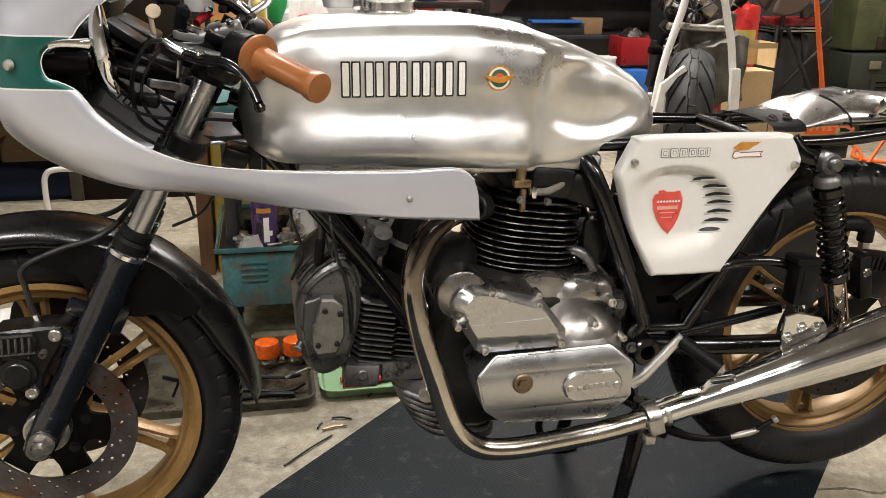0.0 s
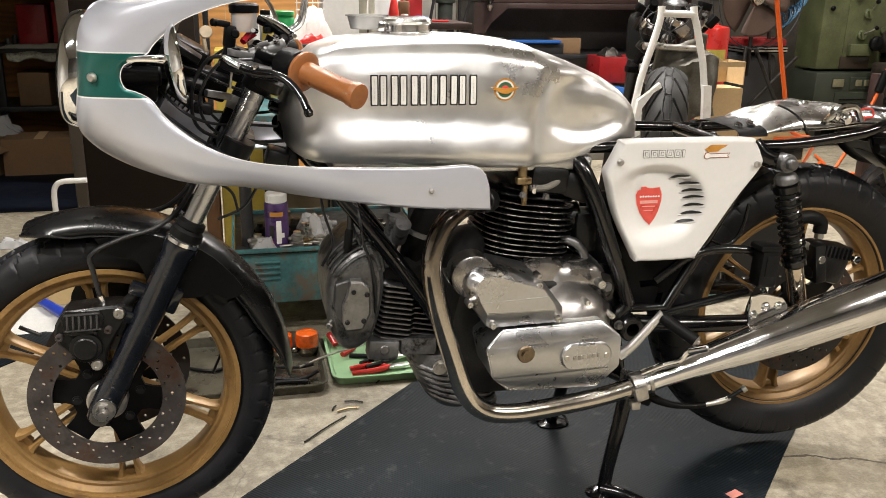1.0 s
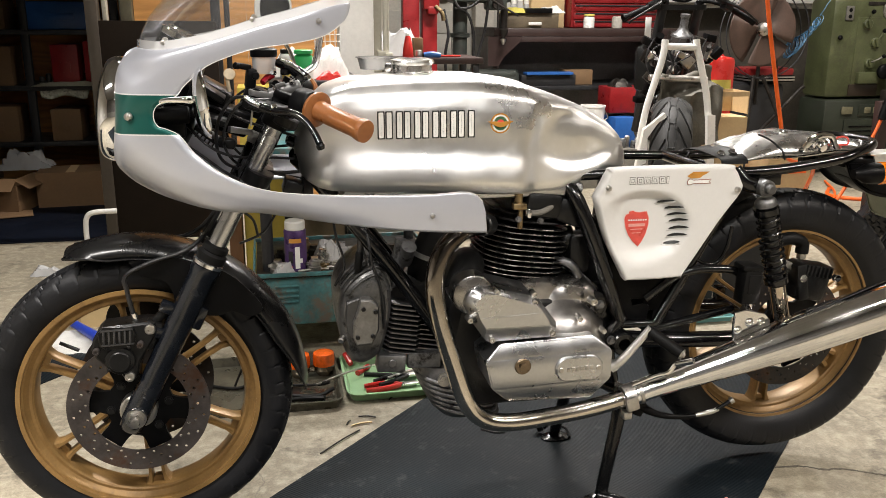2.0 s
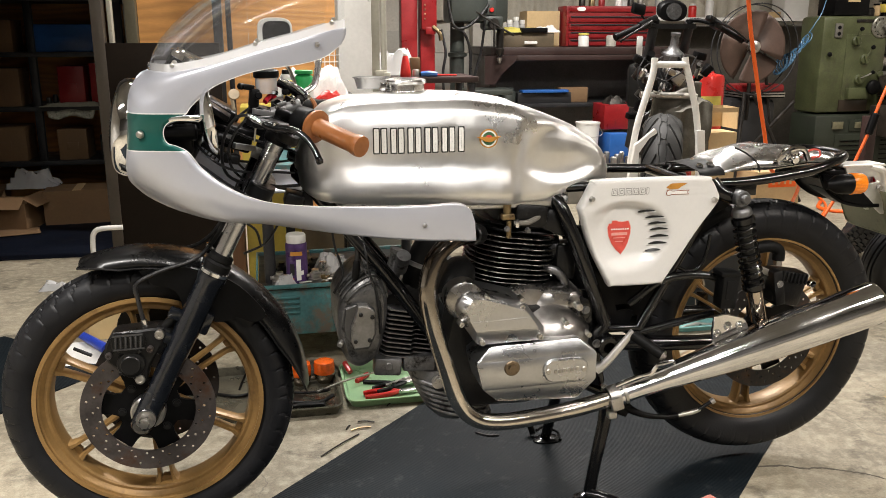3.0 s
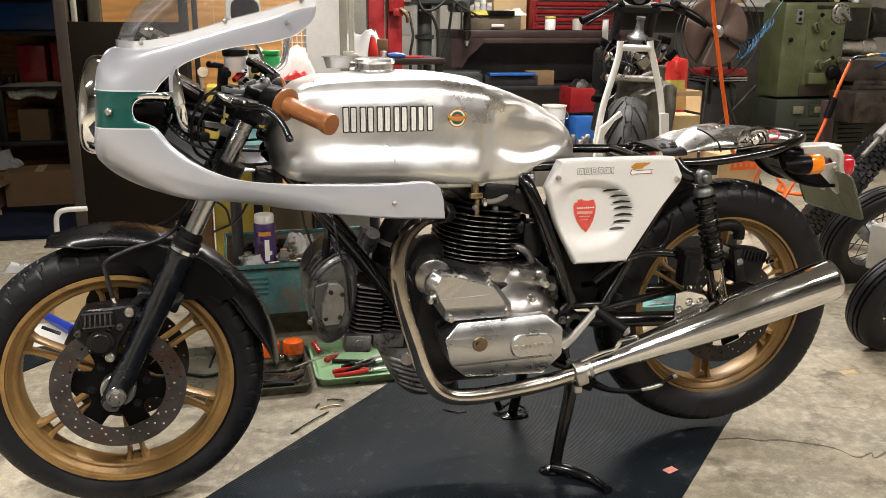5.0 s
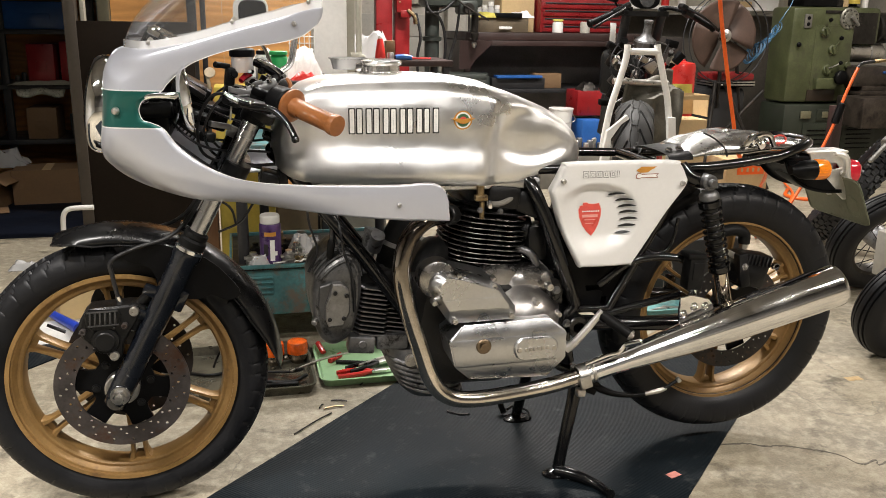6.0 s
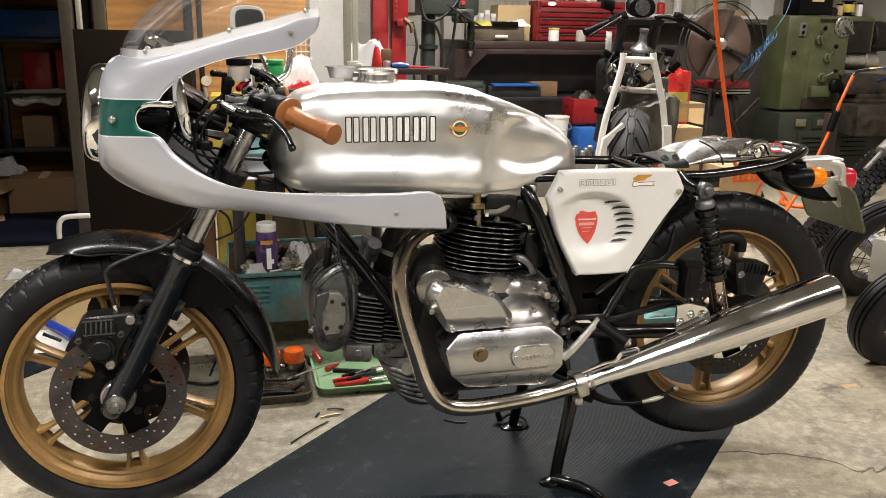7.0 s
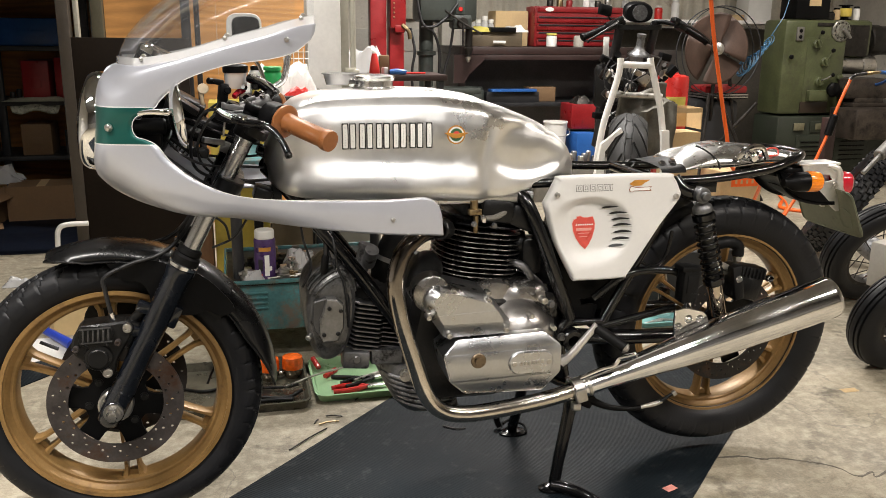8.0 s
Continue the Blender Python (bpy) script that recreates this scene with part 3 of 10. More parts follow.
# front mudguard
def guard_section(a, widen=0.0):
    """Cross-section of the guard at the angle a, from the near edge over the crown to the far edge."""
    out = []
    for y, r in ((-0.067, 0.318), (-0.067, 0.329), (-0.061, 0.339), (-0.045, 0.347), (-0.02, 0.352), (0, 0.353), (0.02, 0.352), (0.045, 0.347), (0.061, 0.339), (0.067, 0.329), (0.067, 0.318)):
        deep = 0.0
        if abs(y) > 0.06:
            deep = -0.010 * max(0, math.cos((math.degrees(a) - 35) / 28)) if abs(math.degrees(a) - 35) < 44 else 0
        if math.degrees(a) < 24 and r < 0.34:
            deep += (0.345 - r - deep) * ((24 - math.degrees(a)) / 23) ** 1.3
        r = max(r, 0.318 + 0.027 * min(1, max(0, (math.degrees(a) - 96.5) / 14)))
        k = min(1, max(0, (112 - math.degrees(a)) / 5))
        wide = y * (0.75 + 0.25 * k ** 0.5)
        rr = CF + Vector((math.cos(a) * (r + deep), wide, math.sin(a) * (r + deep)))
        out.append(rr)
    return out


bm = bmesh.new()
rings(bm, [guard_section(radians(a)) for a in np.linspace(110.5, 1, 60)], closed=False)
guard = part("front_mudguard", bm, GUARD_BLACK, bike, "worn black front mudguard", 60)
m = guard.modifiers.new("thickness", "SOLIDIFY")
m.thickness = 0.003
bm = bmesh.new()
for k in (0, -1):
    tube(bm, [guard_section(radians(a))[k] for a in np.linspace(110.5, 1, 60)], 0.0024, 8)
tube(bm, guard_section(radians(110.5)), 0.0024, 8)
part("rolled_edge", bm, GUARD_BLACK, guard)
for y in (-0.070, 0.070):
    bm = bmesh.new()
    out = spline([(0.004, 0.632), (0.03, 0.60), (0.07, 0.588), (0.085, 0.56), (0.09, 0.53), (0.12, 0.515), (0.17, 0.506), (0.20, 0.515), (0.235, 0.50), (0.262, 0.515), (0.24, 0.552), (0.19, 0.60), (0.10, 0.635)], 3)
    slab(bm, [tuple(q) for q in out], y, y + 0.004)
    part("guard_bracket", bm, BLACK_SATIN, guard)

# headlight
HC, HA = Vector((0.001, 0, 0.928)), Vector((-0.991, 0, 0.13))
bm = bmesh.new()
lathe(bm, [(0.0543, -0.09), (0.07964, -0.055), (0.09321, -0.035), (0.09955, -0.022), (0.1014, -0.018), (0.1032, -0.012), (0.1036, -0.004), (0.1023, 0.006), (0.09864, 0.015), (0.09321, 0.021), (0.08688, 0.023), (0.08326, 0.021)], HC, HA, 56)
lamp = part("headlight", bm, CHROME, bike, "round chrome headlight with clear glass")
bm = bmesh.new()
lathe(bm, [(0.08507, 0.021), (0.07783, 0.026), (0.06335, 0.030), (0.0362, 0.034), (0, 0.036)], HC, HA, 48)
part("lens", bm, LAMP_GLASS, lamp)
bm = bmesh.new()
lathe(bm, [(0.08326, 0.012), (0.06788, -0.012), (0.04072, -0.035), (0, -0.045)], HC, HA, 40)
part("reflector", bm, CHROME, lamp)
bm = bmesh.new()
bolt(bm, (0.003, 0.0, 0.824), (-0.3, 0, -1), 0.005, 0.006)
part("rim_screw", bm, STEEL, lamp)

# fairing: stations round the opening, from the rear of the wing, over the nose, to the tail; each from the outer to the inner edge
UPPER = [
    [(0.438, -0.244, 1.131), (0.441, -0.245, 1.128), (0.438, -0.245, 1.112), (0.430, -0.244, 1.098)],
    [(0.405, -0.241, 1.124), (0.406, -0.242, 1.115), (0.403, -0.242, 1.095), (0.398, -0.241, 1.075)],
    [(0.350, -0.231, 1.107), (0.350, -0.234, 1.10), (0.350, -0.235, 1.08), (0.349, -0.235, 1.062)],
    [(0.272, -0.214, 1.087), (0.272, -0.219, 1.082), (0.271, -0.222, 1.066), (0.270, -0.222, 1.050)],
    [(0.193, -0.193, 1.063), (0.193, -0.201, 1.060), (0.195, -0.206, 1.043), (0.200, -0.207, 1.026)],
    [(0.115, -0.163, 1.049), (0.118, -0.181, 1.040), (0.138, -0.193, 1.022), (0.168, -0.198, 1.004)],
    [(0.078, -0.122, 1.049), (0.068, -0.153, 1.026), (0.095, -0.180, 1.003), (0.145, -0.192, 0.983)],
]
NOSE = [
    [(0.050, 0.0, 1.048), (0.030, -0.085, 1.024), (0.052, -0.163, 0.990), (0.134, -0.190, 0.969)],
    [(0.030, -0.030, 1.036), (0.020, -0.100, 1.000), (0.046, -0.164, 0.972), (0.112, -0.185, 0.959)],
    [(0.020, -0.080, 1.000), (0.018, -0.118, 0.972), (0.040, -0.162, 0.954), (0.095, -0.180, 0.948)],
    [(0.014, -0.108, 0.930), (0.018, -0.132, 0.930), (0.036, -0.158, 0.930), (0.089, -0.178, 0.931)],
    [(0.006, -0.080, 0.856), (0.008, -0.120, 0.876), (0.031, -0.158, 0.902), (0.095, -0.180, 0.914)],
    [(0.008, -0.030, 0.819), (0.004, -0.098, 0.842), (0.032, -0.157, 0.880), (0.112, -0.185, 0.908)],
    [(0.024, 0.0, 0.800), (0.014, -0.095, 0.820), (0.043, -0.158, 0.861), (0.134, -0.190, 0.896)],
]
LOWER = [
    [(0.068, 0.0, 0.774), (0.046, -0.095, 0.791), (0.072, -0.162, 0.832), (0.159, -0.195, 0.863)],
    [(0.124, -0.060, 0.758), (0.106, -0.135, 0.770), (0.134, -0.181, 0.803), (0.200, -0.205, 0.830)],
    [(0.206, -0.130, 0.746), (0.191, -0.177, 0.753), (0.212, -0.200, 0.780), (0.252, -0.215, 0.805)],
    [(0.300, -0.186, 0.741), (0.295, -0.208, 0.752), (0.298, -0.220, 0.772), (0.306, -0.226, 0.793)],
    [(0.385, -0.224, 0.733), (0.384, -0.233, 0.748), (0.384, -0.238, 0.766), (0.383, -0.239, 0.788)],
    [(0.480, -0.246, 0.722), (0.480, -0.250, 0.742), (0.480, -0.252, 0.764), (0.480, -0.250, 0.786)],
    [(0.580, -0.259, 0.713), (0.580, -0.261, 0.737), (0.580, -0.262, 0.762), (0.580, -0.260, 0.786)],
]
TAIL = [
    [(0.645, -0.263, 0.710), (0.646, -0.265, 0.735), (0.646, -0.265, 0.762), (0.644, -0.263, 0.789)],
    [(0.678, -0.264, 0.708), (0.678, -0.265, 0.733), (0.676, -0.265, 0.757), (0.668, -0.264, 0.783)],
    [(0.692, -0.264, 0.708), (0.690, -0.265, 0.730), (0.688, -0.265, 0.750), (0.682, -0.264, 0.770)],
]
cross = [spline(s, 5) for s in UPPER + NOSE + LOWER + TAIL]
along = [spline([c[k] for c in cross], 5) for k in range(len(cross[0]))]
shell = [list(row) for row in zip(*along)]
bm = bmesh.new()
rings(bm, shell, closed=False)
rings(bm, [[(p[0], -p[1], p[2]) for p in row] for row in shell], closed=False)
bmesh.ops.remove_doubles(bm, verts=bm.verts, dist=0.0008)


def fairing_paint():
    """Pale silver paint with a green band between two white lines at the height of the headlight."""
    m = material("fairing_paint", (0.49, 0.502, 0.555), 0.33, 0.38, 0.02, 6, 0.0, 120, coat=0.5, rough_var=0.04)
    N, L = m.node_tree.nodes, m.node_tree.links.new
    b = N["Principled BSDF"]
    src = b.inputs["Base Color"].links[0].from_socket
    co, sep = N.new("ShaderNodeTexCoord"), N.new("ShaderNodeSeparateXYZ")
    L(co.outputs["Object"], sep.inputs[0])
    last = src
    for half, col in ((0.0375, (0.8, 0.82, 0.8)), (0.0352, (0.005, 0.088, 0.074))):
        sub, ab, lt = N.new("ShaderNodeMath"), N.new("ShaderNodeMath"), N.new("ShaderNodeMath")
        sub.operation, ab.operation, lt.operation = "SUBTRACT", "ABSOLUTE", "LESS_THAN"
        sub.inputs[1].default_value, lt.inputs[1].default_value = 0.9335, half
        L(sep.outputs[2], sub.inputs[0]), L(sub.outputs[0], ab.inputs[0]), L(ab.outputs[0], lt.inputs[0])
        mix = N.new("ShaderNodeMix")
        mix.data_type = "RGBA"
        mix.inputs[7].default_value = (*col, 1)
        L(lt.outputs[0], mix.inputs[0]), L(last, mix.inputs[6])
        last = mix.outputs[2]
    L(last, b.inputs["Base Color"])
    return m


FAIRING_PAINT = fairing_paint()
fairing = part("fairing", bm, FAIRING_PAINT, bike, "pale silver half fairing with a dark green band", 50)
m = fairing.modifiers.new("thickness", "SOLIDIFY")
m.thickness, m.offset = 0.003, -1
for s in (1, -1):
    bm = bmesh.new()
    edge = [(p[0], s * p[1], p[2]) for p in [row[-1] for row in shell]]
    tube(bm, edge, 0.0008, 6)
    part("opening_edge", bm, PANEL_SILVER, fairing)
# screws of the fairing
for x, y, z in ((0.044, -0.166, 0.930), (0.586, -0.263, 0.745), (0.386, -0.242, 1.099)):
    bm = bmesh.new()
    a = Vector((-0.55, -0.83, 0)) if x < 0.1 else Vector((-0.1, -1, 0.05))
    r = 0.0080 if x < 0.1 else 0.0050
    lathe(bm, [(0, 0.006), (r * 0.45, 0.0058), (r * 0.8, 0.004), (r, 0.0), (r, -0.003)], (x, y, z), a, 20)
    part("fairing_screw", bm, STEEL, fairing)

# windscreen: from the fairing's upper edge up to the ridge
bm = bmesh.new()
KR = [0, 0.06, 0.12, 0.2, 0.32, 0.5, 0.75, 1.0]
RX = [0.050, 0.057, 0.072, 0.098, 0.150, 0.235, 0.36, 0.49]
RZ = [1.050, 1.072, 1.101, 1.132, 1.177, 1.228, 1.28, 1.31]
edge = spline([s[0] for s in UPPER[::-1]], 4)
edge = spline([(0.050, 0.0, 1.048), (0.058, -0.07, 1.050)], 3)[:-1] + edge
rows = []
for x, y, z in edge:
    k = min(1, max(0, (x - 0.05) / 0.38))
    ridge = Vector((float(np.interp(k, KR, RX)), 0, float(np.interp(k, KR, RZ))))
    base = Vector((x, y - 0.003, z + 0.002))
    row = []
    for t in np.linspace(0, 1, 12):
        a = t * math.pi / 2
        row.append((base.x + (ridge.x - base.x) * (1 - math.cos(a)), base.y * math.cos(a) ** 0.9, base.z + (ridge.z - base.z) * math.sin(a)))
    rows.append(row)
rings(bm, rows, closed=False)
rings(bm, [[(p[0], -p[1], p[2]) for p in row] for row in rows], closed=False)
bmesh.ops.remove_doubles(bm, verts=bm.verts, dist=0.0008)
screen = part("windscreen", bm, SCREEN, bike, "clear bubble windscreen with screwed white edge", 60)
screen.visible_shadow = False
HAZY = clear("scratched_screen_lip", (0.92, 0.92, 0.92), haze=0.42, ior=1.25)
for s in (1, -1):
    bm = bmesh.new()
    rings(bm, [[(p[0], s * (p[1] - 0.0045), p[2] - 0.001), (p[0], s * (p[1] - 0.0075), p[2] - 0.001), (p[0] + 0.001, s * (p[1] * 0.985 - 0.0065), p[2] + 0.014), (p[0] + 0.001, s * (p[1] * 0.985 - 0.0045), p[2] + 0.014)] for p in edge[2:]])
    part("edge_strip", bm, HAZY, screen, "hazy lip of the clear screen").visible_shadow = False
for x, y, z in ((0.114, -0.168, 1.060), (0.272, -0.219, 1.101), (0.414, -0.246, 1.139)):
    bm = bmesh.new()
    lathe(bm, [(0, 0.005), (0.0022, 0.0044), (0.0036, 0.0026), (0.0042, 0), (0.0042, -0.006)], (x, y, z), (-0.2, -1, 0.1), 16)
    bolt(bm, (x + 0.004, y + 0.006, z + 0.004), (0.2, 1, 0.2), 0.004, 0.006)
    part("screen_screw", bm, STEEL, screen)

# tank
TX = [0.343, 0.350, 0.362, 0.384, 0.410, 0.455, 0.530, 0.634, 0.712, 0.766, 0.808, 0.832, 0.870, 0.904, 0.962, 1.006, 1.036, 1.058, 1.067]
TTOP = [0.862, 0.885, 0.912, 0.948, 0.971, 0.986, 0.992, 0.995, 0.993, 0.986, 0.979, 0.969, 0.957, 0.945, 0.921, 0.895, 0.866, 0.828, 0.800]
TBOT = [0.812, 0.797, 0.783, 0.770, 0.764, 0.760, 0.756, 0.751, 0.747, 0.745, 0.744, 0.743, 0.743, 0.748, 0.772, 0.786, 0.790, 0.790, 0.788]
THALF = [0.040, 0.066, 0.090, 0.113, 0.124, 0.131, 0.135, 0.137, 0.138, 0.1385, 0.1375, 0.1185, 0.1135, 0.1115, 0.1065, 0.098, 0.083, 0.055, 0.028]


def tank_point(x, f, fine=1):
    """The left side of the tank at x; f from 0 at the top to 1 under it."""
    top, bot = (float(np.interp(x, TX, c)) for c in (TTOP, TBOT))
    lean = 0.11 * max(0, 0.62 - f) ** 1.2 * min(1, max(0, (x - 0.62) / 0.15)) * min(1, max(0, (1.02 - x) / 0.12))
    half = float(np.interp(x - lean, TX, THALF))
    fs = [0, 0.07, 0.15, 0.24, 0.34, 0.44, 0.52, 0.58, 0.65, 0.74, 0.83, 0.92, 1.0]
    low = 0.019 * min(1, max(0, (0.83 - x) / 0.04)) * min(1, max(0, (x - 0.35) / 0.05))
    ws = [0, 0.34, 0.62, 0.82, 0.935, 0.985, 1.0, 0.985, 0.970, 0.975, 0.985, 0.93, 0.55]
    hs = [1, 0.998, 0.985, 0.945, 0.865, 0.74, 0.60, 0.48, 0.38, 0.26, 0.13, 0.035, 0.0]
    w = float(np.interp(f, fs, ws)) * half + low * math.exp(-((f - 0.80) / 0.15) ** 2)
    h = float(np.interp(f, fs, hs))
    z = bot + (top - bot) * h
    q = min(1, max(0, (1.12 - math.hypot((x - 0.925) / 0.095, (z - 0.862) / 0.062)) / 0.30))
    w -= 0.011 * q * q * (3 - 2 * q) * (f > 0.2)
    return (x, -w, z)


def tank_y(x, z):
    fs = np.linspace(0, 1, 120)
    p = [tank_point(x, f) for f in fs]
    k = min(range(8, 105), key=lambda i: abs(p[i][2] - z))
    return p[k][1]


bm = bmesh.new()
xs = [q[0] for q in spline([(x, 0, 0) for x in TX], 3)]
fs = np.linspace(0, 1, 44)
loops = []
for x in xs:
    half = [tank_point(x, f) for f in fs]
    loops.append(half + [(p[0], -p[1], p[2]) for p in reversed(half[1:])])
rings(bm, loops)
bmesh.ops.smooth_vert(bm, verts=bm.verts, factor=0.5, use_axis_x=False, use_axis_y=True, use_axis_z=True)
tank = part("fuel_tank", bm, ALU_TANK, bike, "polished bare aluminium fuel tank with knee recesses", 60)
bm = bmesh.new()
box(bm, (0.69, 0, 0.752), (0.52, 0.21, 0.03), 0.012)
part("tank_seam", bm, ALU, tank)
# filler cap
ALU_CAP = material("bright_cap_metal", (0.88, 0.87, 0.85), 0.2, 1.0, 0.04, 10, 0.0, 60)
bm = bmesh.new()
lathe(bm, [(0.050, 0.0), (0.050, 0.005), (0.043, 0.007), (0.043, 0.020), (0.047, 0.022), (0.048, 0.026), (0.046, 0.030), (0.03, 0.034), (0, 0.035)], (0.592, 0, 0.990), (0, 0, 1), 48)
cap = part("filler_cap", bm, ALU_CAP, tank, "chrome quick-release filler cap")
bm = bmesh.new()
box(bm, (0.540, -0.012, 1.006), (0.014, 0.022, 0.018), 0.004)
part("cap_lever", bm, CHROME, cap)
# maker's name as plain white bars with black borders


def frame_loop(x0, x1, z0, z1, g, lift):
    cx, cz, w, h = (x0 + x1) / 2, (z0 + z1) / 2, (x1 - x0) / 2 - g, (z1 - z0) / 2 - g
    return [(cx + u, tank_y(cx + u, cz + v) - lift, cz + v) for u, v in squircle(w, h, 40, 0.14)]


for k in range(11):
    x0 = 0.503 + 0.0362 * (k // 2) + 0.0158 * (k % 2)
    x1 = x0 + 0.0098
    for g0, mat, lift in ((-0.0024, BLACK_INK, 0.0018), (0.0, WHITE_INK, 0.0024)):
        bm = bmesh.new()
        rings(bm, [frame_loop(x0, x1, 0.876, 0.926, g, lift) for g in (g0, 0.0018, 0.0034, 0.0048)], ends=False)
        part("bar_border" if mat is BLACK_INK else "name_bar", bm, mat, tank, "plain bar of a maker's name")
# round badge with wings
for r, mat, lift in ((0.0205, GOLD_INK, 0.0016), (0.0175, WHITE_INK, 0.0022), (0.0140, GREEN_INK, 0.0028), (0.008, RED_INK, 0.0034)):
    bm = bmesh.new()
    lathe(bm, [(0, 0.0004), (r, 0.0)], (0.749, tank_y(0.749, 0.9) - lift, 0.901), (0, -1, 0), 28)
    part("badge_ring", bm, mat, tank)
bm = bmesh.new()
yb = tank_y(0.749, 0.9)
slab(bm, [(0.7225, 0.905), (0.735, 0.898), (0.743, 0.894), (0.755, 0.894), (0.763, 0.898), (0.7755, 0.905), (0.76, 0.905), (0.749, 0.903), (0.738, 0.905)], yb - 0.005, yb - 0.0005)
part("badge_wings", bm, GOLD_INK, tank)

# ---- engine ----
bm = bmesh.new()
slab(bm, [(0.655, 0.335), (0.640, 0.42), (0.665, 0.53), (0.70, 0.585), (0.76, 0.56), (0.86, 0.525), (0.945, 0.520), (1.005, 0.478), (1.030, 0.41), (1.012, 0.335), (0.955, 0.285), (0.86, 0.262), (0.70, 0.265)], -0.125, 0.12, 0.02, 0.03)
engine = part("engine", bm, BLACK_CAST, bike, "finned twin-cylinder engine with bare aluminium cases")
OUTBOARD = Matrix.Translation((-0.006, -0.020, 0.007))
# primary cover: flat face between a sloping upper and lower facet
bm = bmesh.new()
A, B, C, D = (0.709, 0.419), (0.745, 0.448), (0.948, 0.453), (0.985, 0.424)
E, F_, G, H = (0.985, 0.360), (0.951, 0.306), (0.766, 0.314), (0.724, 0.356)
yo, yf = -0.196, -0.214
loop = [A, B, C, D, E, F_, G, H]
back = [bm.verts.new((x, -0.08, z)) for x, z in loop]
front_v = [bm.verts.new((x, yo if k in (1, 2) else -0.188 if k in (5, 6) else yf, z)) for k, (x, z) in enumerate(loop)]
for k in range(8):
    j = (k + 1) % 8
    bm.faces.new((back[k], back[j], front_v[j], front_v[k]))
bm.faces.new((front_v[0], front_v[1], front_v[2], front_v[3]))
bm.faces.new((front_v[0], front_v[3], front_v[4], front_v[7]))
bm.faces.new((front_v[7], front_v[4], front_v[5], front_v[6]))
bmesh.ops.bevel(bm, geom=[e for e in bm.edges if any(v.co.y < -0.15 for v in e.verts)], offset=0.003, segments=2, affect="EDGES")
cover = part("primary_cover", bm, ALU, engine, "faceted bare aluminium side cover", at=OUTBOARD)
bm = bmesh.new()
lathe(bm, [(0.0, 0.088), (0.03, 0.086), (0.052, 0.078), (0.068, 0.062), (0.078, 0.040), (0.086, 0.020), (0.094, 0.004), (0.100, -0.02), (0.102, -0.06)], (0.915, -0.105, 0.428), (0, -1, 0), 48)
part("clutch_dome", bm, ALU_CASE, engine, "polished bulge of the crankcase")
bm = bmesh.new()
rings(bm, [[(0.850 + x * k, y, 0.520 + z * k) for x, z in squircle(0.075, 0.040, 32, 0.95)] for y, k in ((-0.02, 1.1), (-0.08, 1.05), (-0.100, 0.95), (-0.112, 0.75), (-0.115, 0.4))])
part("case_shoulder", bm, ALU_CASE, engine)
bm = bmesh.new()
rings(bm, [[(0.930 + x * k, y, 0.505 + z * k) for x, z in squircle(0.066, 0.046, 32, 0.95)] for y, k in ((-0.02, 1.1), (-0.09, 1.05), (-0.110, 0.95), (-0.122, 0.7), (-0.126, 0.3))])
part("case_shoulder", bm, ALU_CASE, engine)
# upper cover with its boss
bm = bmesh.new()
OUT = [(0.667, 0.536), (0.672, 0.553), (0.683, 0.567), (0.700, 0.574), (0.727, 0.571), (0.816, 0.546), (0.828, 0.536), (0.866, 0.486), (0.867, 0.471), (0.859, 0.455), (0.721, 0.453), (0.711, 0.460), (0.684, 0.503)]
FACE = [(0.686, 0.537), (0.690, 0.550), (0.699, 0.560), (0.713, 0.5645), (0.733, 0.560), (0.812, 0.534), (0.820, 0.529), (0.845, 0.495), (0.847, 0.487), (0.850, 0.466), (0.722, 0.463), (0.708, 0.489), (0.697, 0.512)]
rows = rings(bm, [[(x, -0.08, z) for x, z in OUT], [(x, -0.1905, z) for x, z in OUT],
                  [(x, -0.1945 if k in (9, 10) else -0.2080, z) for k, (x, z) in enumerate(FACE)]], ends=False)
face = rows[-1]
bm.faces.new((*face[:9], face[11], face[12]))
bm.faces.new((face[11], face[8], face[9], face[10]))
bmesh.ops.bevel(bm, geom=[e for e in bm.edges if all(v.co.y < -0.19 for v in e.verts)], offset=0.0013, segments=2, affect="EDGES")
part("upper_cover", bm, ALU, engine, "faceted bare aluminium upper cover", 30, at=OUTBOARD)
bm = bmesh.new()
slab(bm, [(0.699, 0.512), (0.829, 0.5165), (0.842, 0.4965), (0.709, 0.4905)], -0.2092, -0.2060)
part("cover_rib", bm, ALU, engine, at=OUTBOARD)
bm = bmesh.new()
lathe(bm, [(0.0, 0.078), (0.038, 0.078), (0.0415, 0.076), (0.043, 0.071), (0.043, 0.0)], (0.690, -0.10, 0.552), (0, -1, 0), 40)
part("cover_boss", bm, ALU_CASE, engine, at=OUTBOARD)
bm = bmesh.new()
tube(bm, [(0.705, -0.05, 0.585), (0.695, -0.10, 0.590), (0.678, -0.13, 0.575), (0.672, -0.14, 0.555)], 0.036, 18, 4)
part("rubber_boot", bm, RUBBER_SOFT, engine)
